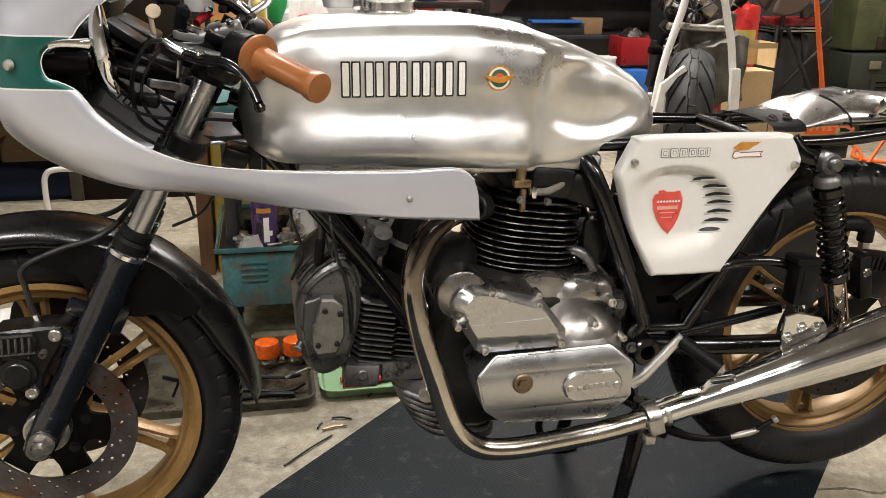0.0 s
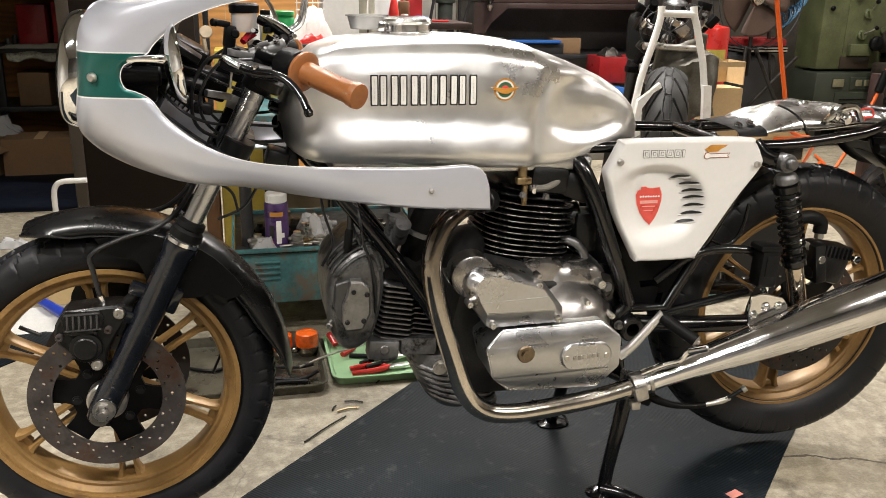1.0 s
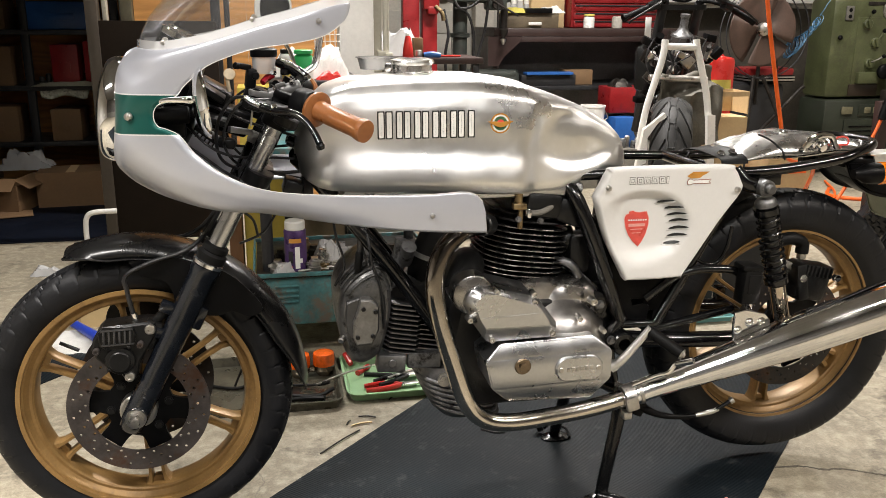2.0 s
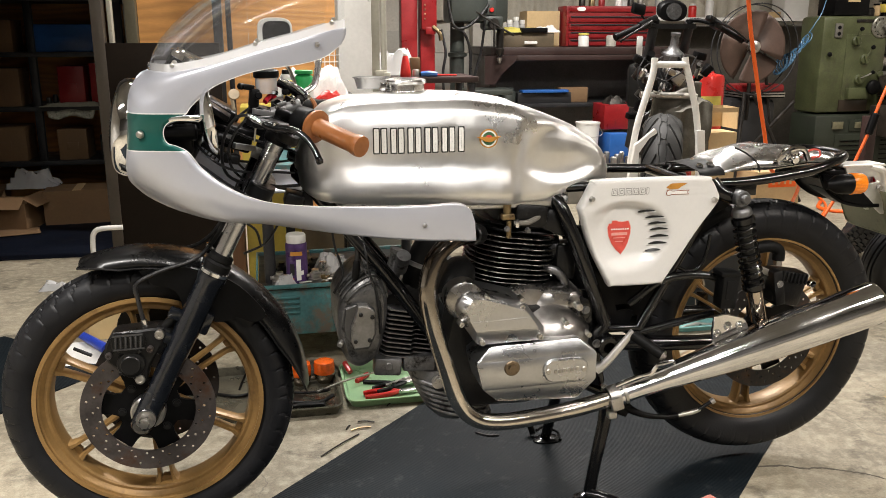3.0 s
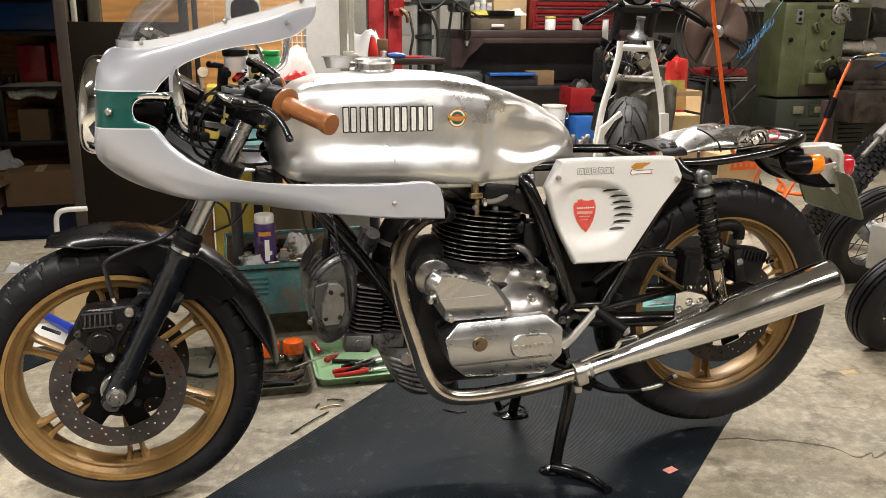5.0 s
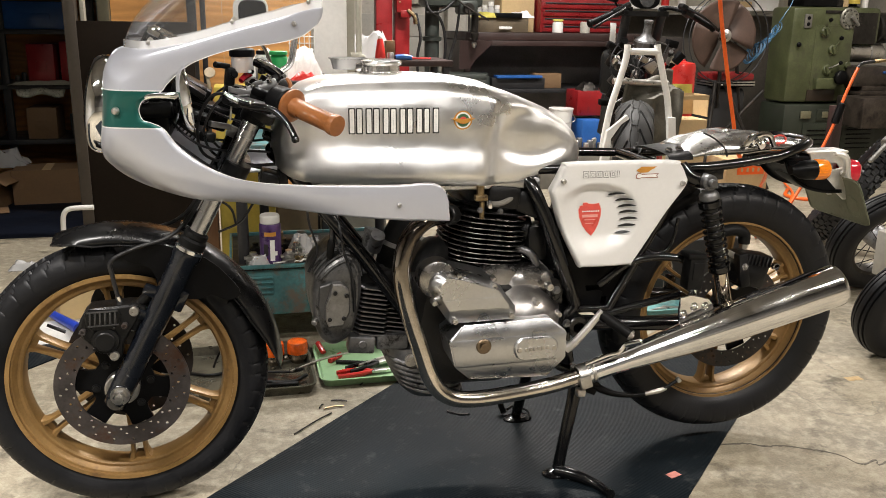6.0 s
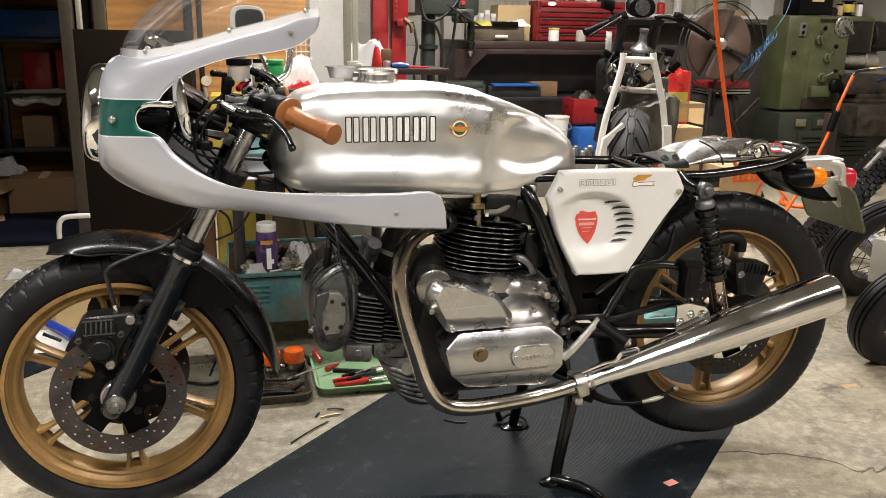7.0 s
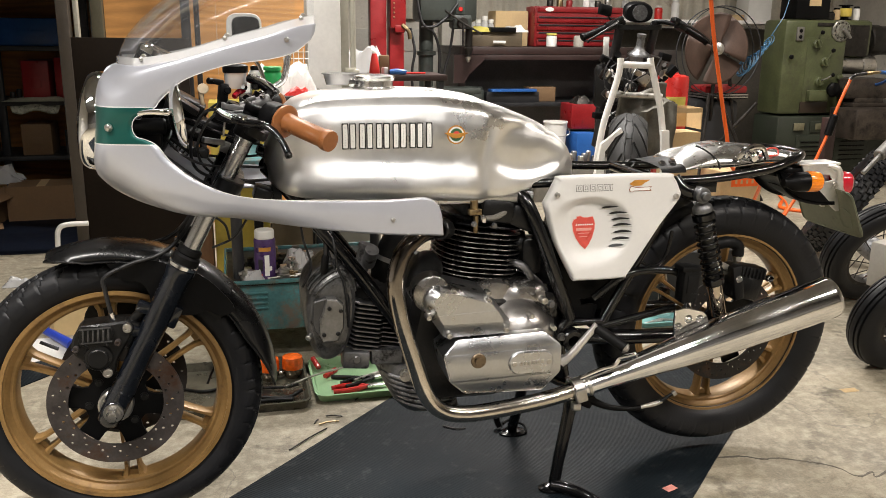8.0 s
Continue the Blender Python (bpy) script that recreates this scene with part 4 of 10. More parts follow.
for x, z, y in ((0.733, 0.563, -0.200), (0.813, 0.538, -0.200), (0.855, 0.466, -0.200), (0.725, 0.461, -0.198), (0.678, 0.507, -0.198), (0.817, 0.549, -0.185), (0.925, 0.484, -0.172), (0.985, 0.447, -0.160), (0.967, 0.508, -0.140)):
    bm = bmesh.new()
    r = 0.0062 if y < -0.15 else 0.0085
    lathe(bm, [(0.0, 0.003), (r * 0.5, 0.003), (r * 0.55, 0.0065), (r * 0.85, 0.0065), (r, 0.005), (r, -0.02)], (x, y, z), (0, -1, 0), 18)
    part("cover_screw", bm, STEEL, engine, at=OUTBOARD)
bm = bmesh.new()
cyl(bm, (0.788, -0.213, 0.404), (0.788, -0.219, 0.404), 0.0175, 24, 0.003)
cyl(bm, (0.788, -0.219, 0.404), (0.788, -0.224, 0.404), 0.0095, 6)
part("inspection_plug", bm, material("tarnished_plug", (0.2, 0.15, 0.1), 0.35, 0.9, 0.3, 60, 0.1), cover, "tarnished brown plug", at=OUTBOARD)
oval = []
for k in range(32):
    a = TAU * k / 32
    oval.append((0.911 + 0.0265 * np.sign(math.cos(a)) * (abs(math.cos(a)) > 1e-6) + 0.0260 * math.cos(a), 0.391 + 0.0270 * math.sin(a)))
bm = bmesh.new()
slab(bm, oval, -0.222, -0.21, 0.003)
plate = part("maker_plate", bm, ALU, cover, "oval cast plate with raised plain bars", at=OUTBOARD)
for k in range(6):
    bm = bmesh.new()
    box(bm, (0.886 + 0.010 * k, -0.2225, 0.3905 + 0.0006 * k), (0.0075, 0.003, 0.009), 0.0012)
    part("raised_bar", bm, STEEL, plate, at=OUTBOARD)
for x in (0.870, 0.952):
    bm = bmesh.new()
    cyl(bm, (x, -0.221, 0.391), (x, -0.2245, 0.391), 0.006, 14, 0.001)
    part("plate_screw", bm, STEEL, plate, at=OUTBOARD)

# rear cylinder, leaning back
CYA = Vector((0.13, 0, 0.99)).normalized()
CYM = turn(0, 7.5, 0)




bm = bmesh.new()
base = Vector((0.821, 0, 0.496))
lathe(bm, [(0.062, 0), (0.062, 0.17), (0.0, 0.17)], base, CYA, 32)
cylr = part("rear_cylinder", bm, BLACK_SATIN, engine, "black finned rear cylinder")
bm = bmesh.new()
rings(bm, [[(x * k, y * k, z) for x, y in squircle(0.102, 0.106, 56, 0.68)] for z, k in ((-0.0020, 0.975), (-0.0012, 0.996), (0.0, 1.002), (0.0012, 0.996), (0.0020, 0.975))])
FIN = finish("fin", bm, FIN_BLACK)
FIN.materials.append(FIN_EDGE)
# every face but the flat ones gets the paler edge metal
for f in FIN.polygons:
    if abs(f.normal.z) < 0.93:
        f.material_index = 1
for k in range(15):
    q = (0.62, 0.68, 0.78, 0.86, 0.92, 0.96)[k] if k < 6 else (1.0 if k < 13 else 0.96)
    part("fin", FIN, None, cylr, at=Matrix.Translation(base + CYA * (0.006 + 0.0118 * k)) @ CYM @ Matrix.Diagonal((q, q, 1, 1)))
bm = bmesh.new()
for h, w in ((0.186, 0.095), (0.200, 0.088)):
    rings(bm, [[base + CYA * (h + z) + (CYM @ Vector((x * k, y * k, 0))) for x, y in squircle(w, 0.1)] for z, k in ((-0.0025, 0.98), (0, 1), (0.0025, 0.98))])
box(bm, base + CYA * 0.205, (0.12, 0.15, 0.06), 0.015, CYM)
box(bm, base + CYA * 0.225 + Vector((0.01, -0.085, 0)), (0.08, 0.05, 0.055), 0.012, CYM)
box(bm, (0.925, -0.07, 0.70), (0.07, 0.07, 0.055), 0.012, turn(0, 20, 0))
part("cylinder_head", bm, BLACK_CAST, cylr)
for x, z in ((0.797, 0.697), (0.845, 0.692)):
    bm = bmesh.new()
    bolt(bm, (x, -0.125, z), (0, -1, 0), 0.005, 0.009)
    part("head_bolt", bm, ALU_DIRTY, cylr)
# carburettor behind it
bm = bmesh.new()
cyl(bm, (0.88, -0.03, 0.62), (0.95, -0.05, 0.63), 0.030, 20, 0.004)
box(bm, (0.955, -0.055, 0.60), (0.05, 0.06, 0.09), 0.012)
for x in (0.975, 0.987, 0.999):
    cyl(bm, (x, -0.06, 0.645), (x + 0.007, -0.06, 0.646), 0.038, 22, 0.002)
carb = part("carburettor", bm, BLACK_CAST, engine)
bm = bmesh.new()
tube(bm, [(0.905, -0.075, 0.588), (0.922, -0.088, 0.586), (0.940, -0.092, 0.572), (0.952, -0.090, 0.550)], 0.0095, 14, 4)
part("carburettor_elbow", bm, ALU_DIRTY, carb)

# front cylinder, lying forwards
bm = bmesh.new()
HEAD = [(0.416, 0.522), (0.426, 0.553), (0.445, 0.578), (0.471, 0.598), (0.501, 0.607), (0.524, 0.583), (0.530, 0.515), (0.516, 0.443), (0.498, 0.403), (0.461, 0.386), (0.433, 0.408), (0.419, 0.455)]
HEAD = [tuple(q) for q in spline([*HEAD, HEAD[0]], 4)[:-1]]


def head_loop(y, k):
    return [(0.475 + (x - 0.475) * k, y, 0.495 + (z - 0.495) * k) for x, z in HEAD]


rings(bm, [head_loop(y, k) for y, k in ((-0.118, 0.62), (-0.116, 0.80), (-0.108, 0.92), (-0.096, 0.985), (-0.08, 1.0), (0.08, 1.0), (0.1, 0.97), (0.118, 0.8))])
HEAD_CAST = material("dark_head_casting", (0.125, 0.124, 0.122), 0.38, 0.7, 0.4, 16, 0.3, 110, dirt=(0.018, 0.017, 0.016), dirt_at=0.56, dirt_scale=26)
cylf = part("front_cylinder_head", bm, HEAD_CAST, engine, "dull oxidised cylinder head")
for y, k in ((-0.116, 0.84), (-0.104, 0.965), (-0.085, 1.025), (-0.062, 1.03), (-0.04, 1.03)):
    bm = bmesh.new()
    tube(bm, [q for q in head_loop(y, k) if q[2] > 0.548], 0.0036, 8)
    part("head_rib", bm, HEAD_CAST, cylf)
bm = bmesh.new()
tube(bm, [(0.480, -0.104, 0.552), (0.493, -0.102, 0.572), (0.508, -0.092, 0.586), (0.520, -0.085, 0.588)], [0.008, 0.014, 0.016, 0.014], 14, 3)
part("inlet_bulge", bm, CAST_GREY, cylf)
bm = bmesh.new()
slab(bm, [(0.433, 0.538), (0.460, 0.546), (0.452, 0.512), (0.445, 0.495), (0.446, 0.455), (0.434, 0.468), (0.428, 0.491), (0.430, 0.515)], -0.132, -0.10, 0.003)
PLATE_GREY = material("scuffed_cover_alloy", (0.24, 0.235, 0.225), 0.40, 0.8, 0.3, 18, 0.15, 120, dirt=(0.06, 0.056, 0.05), dirt_at=0.64, dirt_scale=30)
part("rocker_cover", bm, CAST_GREY, cylf, "dull faceted rocker cover")
bm = bmesh.new()
slab(bm, [(0.460, 0.545), (0.481, 0.544), (0.497, 0.530), (0.497, 0.477), (0.482, 0.446), (0.450, 0.445), (0.443, 0.462), (0.444, 0.498), (0.452, 0.517)], -0.142, -0.11, 0.0035)
part("cover_plate", bm, PLATE_GREY, cylf)
for x, z in ((0.465, 0.525), (0.490, 0.518), (0.452, 0.464), (0.483, 0.465)):
    bm = bmesh.new()
    cyl(bm, (x, -0.138, z), (x, -0.146, z), 0.0048, 12, 0.001)
    part("cover_bolt", bm, BLACK_CAST, cylf)
bm = bmesh.new()
cyl(bm, (0.424, -0.108, 0.455), (0.418, -0.122, 0.450), 0.007, 12, 0.002)
part("oil_union", bm, STEEL, cylf)
bm = bmesh.new()
box(bm, (0.575, 0, 0.475), (0.11, 0.13, 0.15), 0.02, turn(0, -6, 0))
box(bm, (0.60, 0.0, 0.54), (0.10, 0.12, 0.05), 0.012, turn(0, -6, 0))
cylb = part("front_cylinder", bm, BLACK_CAST, engine, "dark finned front cylinder")
bm = bmesh.new()
rings(bm, [[(-0.060, -0.080, h), (-0.045, -0.105, h), (0.012, -0.105, h), (0.022, -0.090, h), (0.072, -0.090, h), (0.072, 0.090, h), (0.022, 0.105, h), (-0.06, 0.1, h)] for h in (-0.0015, 0.0015)])
BARFIN = finish("fin", bm, ALU_DIRTY)
for k in range(11):
    part("fin", BARFIN, None, cylb, at=Matrix.Translation((0.566 + 0.0012 * k, 0, 0.403 + 0.0108 * k)) @ turn(0, 11, 0))
bm = bmesh.new()
box(bm, (0.527, -0.095, 0.386), (0.062, 0.04, 0.042), 0.006, turn(0, 6, 0))
cyl(bm, (0.528, -0.112, 0.388), (0.528, -0.118, 0.388), 0.010, 18, 0.002)
box(bm, (0.60, -0.085, 0.385), (0.075, 0.04, 0.038), 0.006, turn(0, 3, 0))
part("inlet_block", bm, ALU_DIRTY, cylb)
bm = bmesh.new()
lathe(bm, [(0, 0), (0.018, 0), (0.018, 0.06), (0.021, 0.062), (0.021, 0.072), (0, 0.076)], (0.545, -0.05, 0.575), (0.3, 0, 0.94), 20)
lathe(bm, [(0, 0), (0.016, 0), (0.016, 0.05), (0, 0.05)], (0.565, -0.06, 0.60), (0.1, -0.6, 0.8), 16)
part("bevel_tower", bm, ALU_DIRTY, engine)
# inlet of the front cylinder
bm = bmesh.new()
tube(bm, [(0.600, -0.03, 0.545), (0.612, -0.04, 0.600), (0.640, -0.045, 0.650), (0.690, -0.04, 0.685)], [0.028, 0.032, 0.036, 0.038], 16, 4)
inlet = part("inlet_hose", bm, RUBBER_SOFT, engine)
bm = bmesh.new()
lathe(bm, [(0.034, -0.005), (0.038, -0.005), (0.038, 0.005), (0.034, 0.005)], (0.614, -0.04, 0.606), (0.35, 0, 0.94), 24, closed=True)
part("hose_clip", bm, ALU_DIRTY, inlet)
# sump with curved ribs
bm = bmesh.new()
rings(bm, [[(0.681 + (0.31 - z) * 0.36 + x * k, y * k, z) for x, y in squircle(0.088, 0.11, 32, 0.7)] for z, k in ((0.362, 0.95), (0.33, 0.98), (0.28, 0.94), (0.245, 0.86), (0.228, 0.74), (0.222, 0.5))])
sump = part("sump", bm, ALU_DIRTY, engine, "dark ribbed sump")
for k in range(6):
    bm = bmesh.new()
    z, q = 0.318 - 0.0150 * k, 1.0 - 0.020 * k
    tube(bm, [(0.681 + (0.31 - z) * 0.36 + x * q, y * q, z - 0.02 * x / 0.09) for x, y in squircle(0.089, 0.111, 32, 0.7)], 0.0055, 8, closed=True)
    part("rib", bm, ALU_DIRTY, sump)
bm = bmesh.new()
cyl(bm, (0.645, -0.10, 0.337), (0.642, -0.122, 0.339), 0.0125, 6)
cyl(bm, (0.645, -0.10, 0.337), (0.6435, -0.112, 0.338), 0.016, 18)
part("drain_plug", bm, STEEL, sump)
# fuel tap and hose
bm = bmesh.new()
cyl(bm, (0.803, -0.105, 0.758), (0.803, -0.105, 0.715), 0.009, 14, 0.002)
box(bm, (0.803, -0.11, 0.722), (0.030, 0.018, 0.014), 0.003)
cyl(bm, (0.803, -0.12, 0.715), (0.803, -0.12, 0.675), 0.006, 12, 0.001)
tap = part("fuel_tap", bm, BRASS, tank, "tarnished brass fuel tap")
bm = bmesh.new()
tube(bm, [(0.815, -0.115, 0.708), (0.85, -0.115, 0.708), (0.885, -0.10, 0.722), (0.905, -0.08, 0.745)], 0.0065, 10, 5)
part("fuel_hose", bm, material("grey_hose", (0.16, 0.15, 0.13), 0.4, 0, 0.2, 30, 0.05), tap)
bm = bmesh.new()
box(bm, (0.822, -0.115, 0.707), (0.010, 0.018, 0.02), 0.003)
part("hose_clip", bm, CHROME, tap)

# exhaust
bm = bmesh.new()
tube(bm, [(0.735, -0.105, 0.683), (0.70, -0.155, 0.694), (0.653, -0.199, 0.693), (0.615, -0.214, 0.659), (0.598, -0.218, 0.597), (0.609, -0.218, 0.519), (0.637, -0.216, 0.424), (0.668, -0.216, 0.333),
          (0.706, -0.216, 0.290), (0.765, -0.214, 0.275), (0.863, -0.205, 0.276), (0.95, -0.205, 0.287), (1.035, -0.206, 0.306)], 0.0192, 20, 6)
exhaust = part("exhaust", bm, HEADER_PIPE, bike, "heat-tinted header pipe with chrome silencer")
MA, MB = Vector((1.03, -0.206, 0.306)), Vector((1.70, -0.222, 0.502))
bm = bmesh.new()
MD = (MB - MA)
lathe(bm, [(0.0, 0.0), (0.0225, 0.0), (0.0235, 0.03), (0.0235, 0.07), (0.0265, 0.12), (0.033, 0.20), (0.041, 0.30), (0.0475, 0.40), (0.0505, 0.50), (0.0520, 0.60), (0.0525, 0.672), (0.0515, 0.680), (0.0485, 0.685), (0.0455, 0.683), (0.0445, 0.66), (0.024, 0.655), (0.022, 0.62), (0, 0.62)], MA, MD, 40)
part("silencer", bm, CHROME_DULL, exhaust, "long tapered chrome silencer")
bm = bmesh.new()
d = MD.normalized()
lathe(bm, [(0.0235, -0.006), (0.027, -0.005), (0.027, 0.018), (0.0235, 0.019)], MA, MD, 28)
lathe(bm, [(0.0235, 0.026), (0.0265, 0.027), (0.0265, 0.034), (0.0235, 0.035)], MA, MD, 28)
box(bm, MA + Vector((0.004, -0.024, -0.005)), (0.028, 0.014, 0.032), 0.003, turn(0, -16, 0))
box(bm, MA + Vector((-0.002, -0.012, -0.036)), (0.020, 0.020, 0.018), 0.003)
part("clamp", bm, STEEL, exhaust, "bright steel pipe clamp")
bm = bmesh.new()
cyl(bm, (0.738, -0.10, 0.682), (0.712, -0.142, 0.692), 0.0235, 10, 0.003)
part("port_nut", bm, BLACK_CAST, exhaust)
# chrome hanger with three bolts
bm = bmesh.new()
out = [(1.279, 0.416), (1.275, 0.450), (1.278, 0.482), (1.300, 0.487), (1.320, 0.484), (1.352, 0.474), (1.366, 0.458), (1.369, 0.440), (1.364, 0.430)]
slab(bm, out, -0.202, -0.196, 0.002)
hang = part("hanger_plate", bm, CHROME, exhaust)
for x, z in ((1.287, 0.441), (1.313, 0.458), (1.343, 0.457)):
    bm = bmesh.new()
    lathe(bm, [(0, 0.008), (0.004, 0.007), (0.0085, 0.004), (0.0105, 0.0)], (x, -0.202, z), (0, -1, 0), 18)
    part("hanger_bolt", bm, CHROME, hang)

# frame
frame_bm = bmesh.new()
cyl(frame_bm, on_fork(0.53, y=0), on_fork(0.70, y=0), 0.029, 24, 0.004)
chassis = part("frame", frame_bm, BLACK_PAINT, bike, "black painted tubular steel frame")


def frame_tube(pts, r=0.0155, name="frame_tube", smooth=5, mat=None):
    bm = bmesh.new()
    tube(bm, pts, r, 14, smooth)
    return part(name, bm, mat or BLACK_PAINT, chassis)


for s in (-1, 1):
    frame_tube([(0.345, s * 0.03, 0.825), (0.375, s * 0.06, 0.795), (0.455, s * 0.095, 0.696), (0.540, s * 0.10, 0.585), (0.602, s * 0.10, 0.496), (0.645, s * 0.10, 0.43)], 0.0162)
    frame_tube([(0.33, s * 0.02, 0.86), (0.5, s * 0.05, 0.80), (0.75, s * 0.06, 0.775), (0.98, s * 0.10, 0.782), (1.10, s * 0.118, 0.786), (1.35, s * 0.12, 0.780), (1.53, s * 0.118, 0.798), (1.60, s * 0.112, 0.814), (1.655, s * 0.085, 0.825), (1.684, s * 0.045, 0.826), (1.692, 0, 0.826)], 0.0115)
    frame_tube([(0.905, s * 0.06, 0.775), (0.93, s * 0.11, 0.732), (0.985, s * 0.122, 0.60), (1.045, s * 0.115, 0.452)], 0.0165, smooth=4)
    frame_tube([(1.05, s * 0.11, 0.44), (1.13, s * 0.12, 0.44), (1.30, s * 0.125, 0.758)], 0.0115, smooth=0)
    frame_tube([(1.10, s * 0.12, 0.50), (1.18, s * 0.135, 0.560), (1.28, s * 0.145, 0.566), (1.318, s * 0.148, 0.545), (1.325, s * 0.15, 0.50)], 0.0095)
    frame_tube([(1.292, s * 0.13, 0.66), (1.285, s * 0.13, 0.615), (1.268, s * 0.13, 0.582), (1.240, s * 0.13, 0.575), (1.212, s * 0.13, 0.588)], 0.0042)
    frame_tube([(1.115, s * 0.12, 0.424), (1.314, s * 0.13, 0.466)], 0.0095, "stay_tube", 0)
    frame_tube([(1.045, s * 0.115, 0.45), (1.02, s * 0.11, 0.40), (1.04, s * 0.10, 0.30)], 0.0165)
    frame_tube([(1.29, s * 0.12, 0.785), (1.31, s * 0.132, 0.76), (1.35, s * 0.135, 0.748)], 0.018)
frame_tube([(1.24, -0.12, 0.782), (1.24, 0.12, 0.782)], 0.012, smooth=0)
for c, s, ry in (((0.99, -0.115, 0.49), (0.045, 0.006, 0.06), 20), ((1.36, -0.122, 0.764), (0.09, 0.006, 0.03), 0)):
    bm = bmesh.new()
    box(bm, c, s, 0.0015, turn(0, ry, 0))
    part("gusset", bm, BLACK_PAINT, chassis)
for s in (-1, 1):
    bm = bmesh.new()
    slab(bm, [(1.000, 0.645), (1.030, 0.520), (1.060, 0.420), (1.118, 0.430), (1.128, 0.470), (1.112, 0.476), (1.084, 0.474), (1.078, 0.490), (1.142, 0.490), (1.205, 0.600), (1.225, 0.655)], s * 0.088 - 0.003, s * 0.088 + 0.003, 0.001)
    part("frame_web", bm, BLACK_SATIN, chassis)
    bm = bmesh.new()
    slab(bm, [(0.972, 0.540), (1.035, 0.528), (1.050, 0.430), (1.032, 0.405), (1.000, 0.415), (0.982, 0.455)], s * 0.094 - 0.004, s * 0.094 + 0.004, 0.0015)
    part("engine_mount", bm, BLACK_PAINT, chassis)
for x, y, z in ((0.993, -0.119, 0.493), (1.015, -0.14, 0.415)):
    bm = bmesh.new()
    bolt(bm, (x, y, z), (0, -1, 0), 0.0075, 0.01)
    part("frame_bolt", bm, ALU_DIRTY, chassis)
bm = bmesh.new()
box(bm, (1.115, 0.0, 0.60), (0.17, 0.15, 0.30), 0.02, turn(0, 6, 0))
part("battery_box", bm, BLACK_SATIN, chassis, "black battery box between the frame tubes")
bm = bmesh.new()
rows = []
for a in np.linspace(178, 110, 18):
    c, q = math.cos(radians(a)), math.sin(radians(a))
    rows.append([CR + Vector((c * (0.365 - dr), y, q * (0.365 - dr))) for y, dr in ((-0.075, 0.03), (-0.07, 0.006), (0, 0), (0.07, 0.006), (0.075, 0.03))])
rings(bm, rows, closed=False)
ig = part("inner_mudguard", bm, BLACK_SATIN, chassis, "", 60)
m = ig.modifiers.new("thickness", "SOLIDIFY")
m.thickness = 0.003
# ignition leads down to the front head
for pts, r in (([(0.468, -0.085, 0.73), (0.465, -0.10, 0.672), (0.464, -0.10, 0.639), (0.461, -0.10, 0.616), (0.458, -0.098, 0.594)], 0.0052), ([(0.47, -0.09, 0.72), (0.482, -0.118, 0.655), (0.487, -0.122, 0.615), (0.502, -0.124, 0.571), (0.509, -0.124, 0.515), (0.510, -0.118, 0.470)], 0.0030)):
    bm = bmesh.new()
    tube(bm, pts, r, 10, 5)
    part("ignition_lead", bm, CABLE, bike)
bm = bmesh.new()
lathe(bm, [(0, -0.022), (0.007, -0.022), (0.0085, -0.016), (0.0085, 0.016), (0.006, 0.022), (0, 0.022)], (0.4615, -0.10, 0.616), (0.12, 0, 1), 14)
part("plug_cap", bm, RUBBER_SOFT, bike)
# swingarm
bm = bmesh.new()
for s in (-1, 1):
    tube(bm, [(1.045, s * 0.10, 0.402), (1.2, s * 0.115, 0.392), (1.5, s * 0.115, 0.378)], 0.0185, 16, 3)
    box(bm, (1.50, s * 0.115, 0.378), (0.07, 0.022, 0.05), 0.006)
    box(bm, (1.425, s * 0.12, 0.405), (0.03, 0.02, 0.06), 0.005)
cyl(bm, (1.045, -0.10, 0.402), (1.045, 0.10, 0.402), 0.026, 24, 0.002)
swing = part("swingarm", bm, BLACK_PAINT, bike, "black tubular swingarm")
bm = bmesh.new()
lathe(bm, [(0.014, 0.034), (0.024, 0.034), (0.027, 0.03), (0.027, 0.0), (0.014, 0.0)], (1.045, -0.115, 0.404), (0, -1, 0), 28, closed=True)
part("pivot_ring", bm, BLACK_PAINT, swing)
bm = bmesh.new()
cyl(bm, (1.5, -0.145, 0.378), (1.5, 0.145, 0.378), 0.011, 16, 0.002)
part("rear_axle", bm, STEEL, swing)

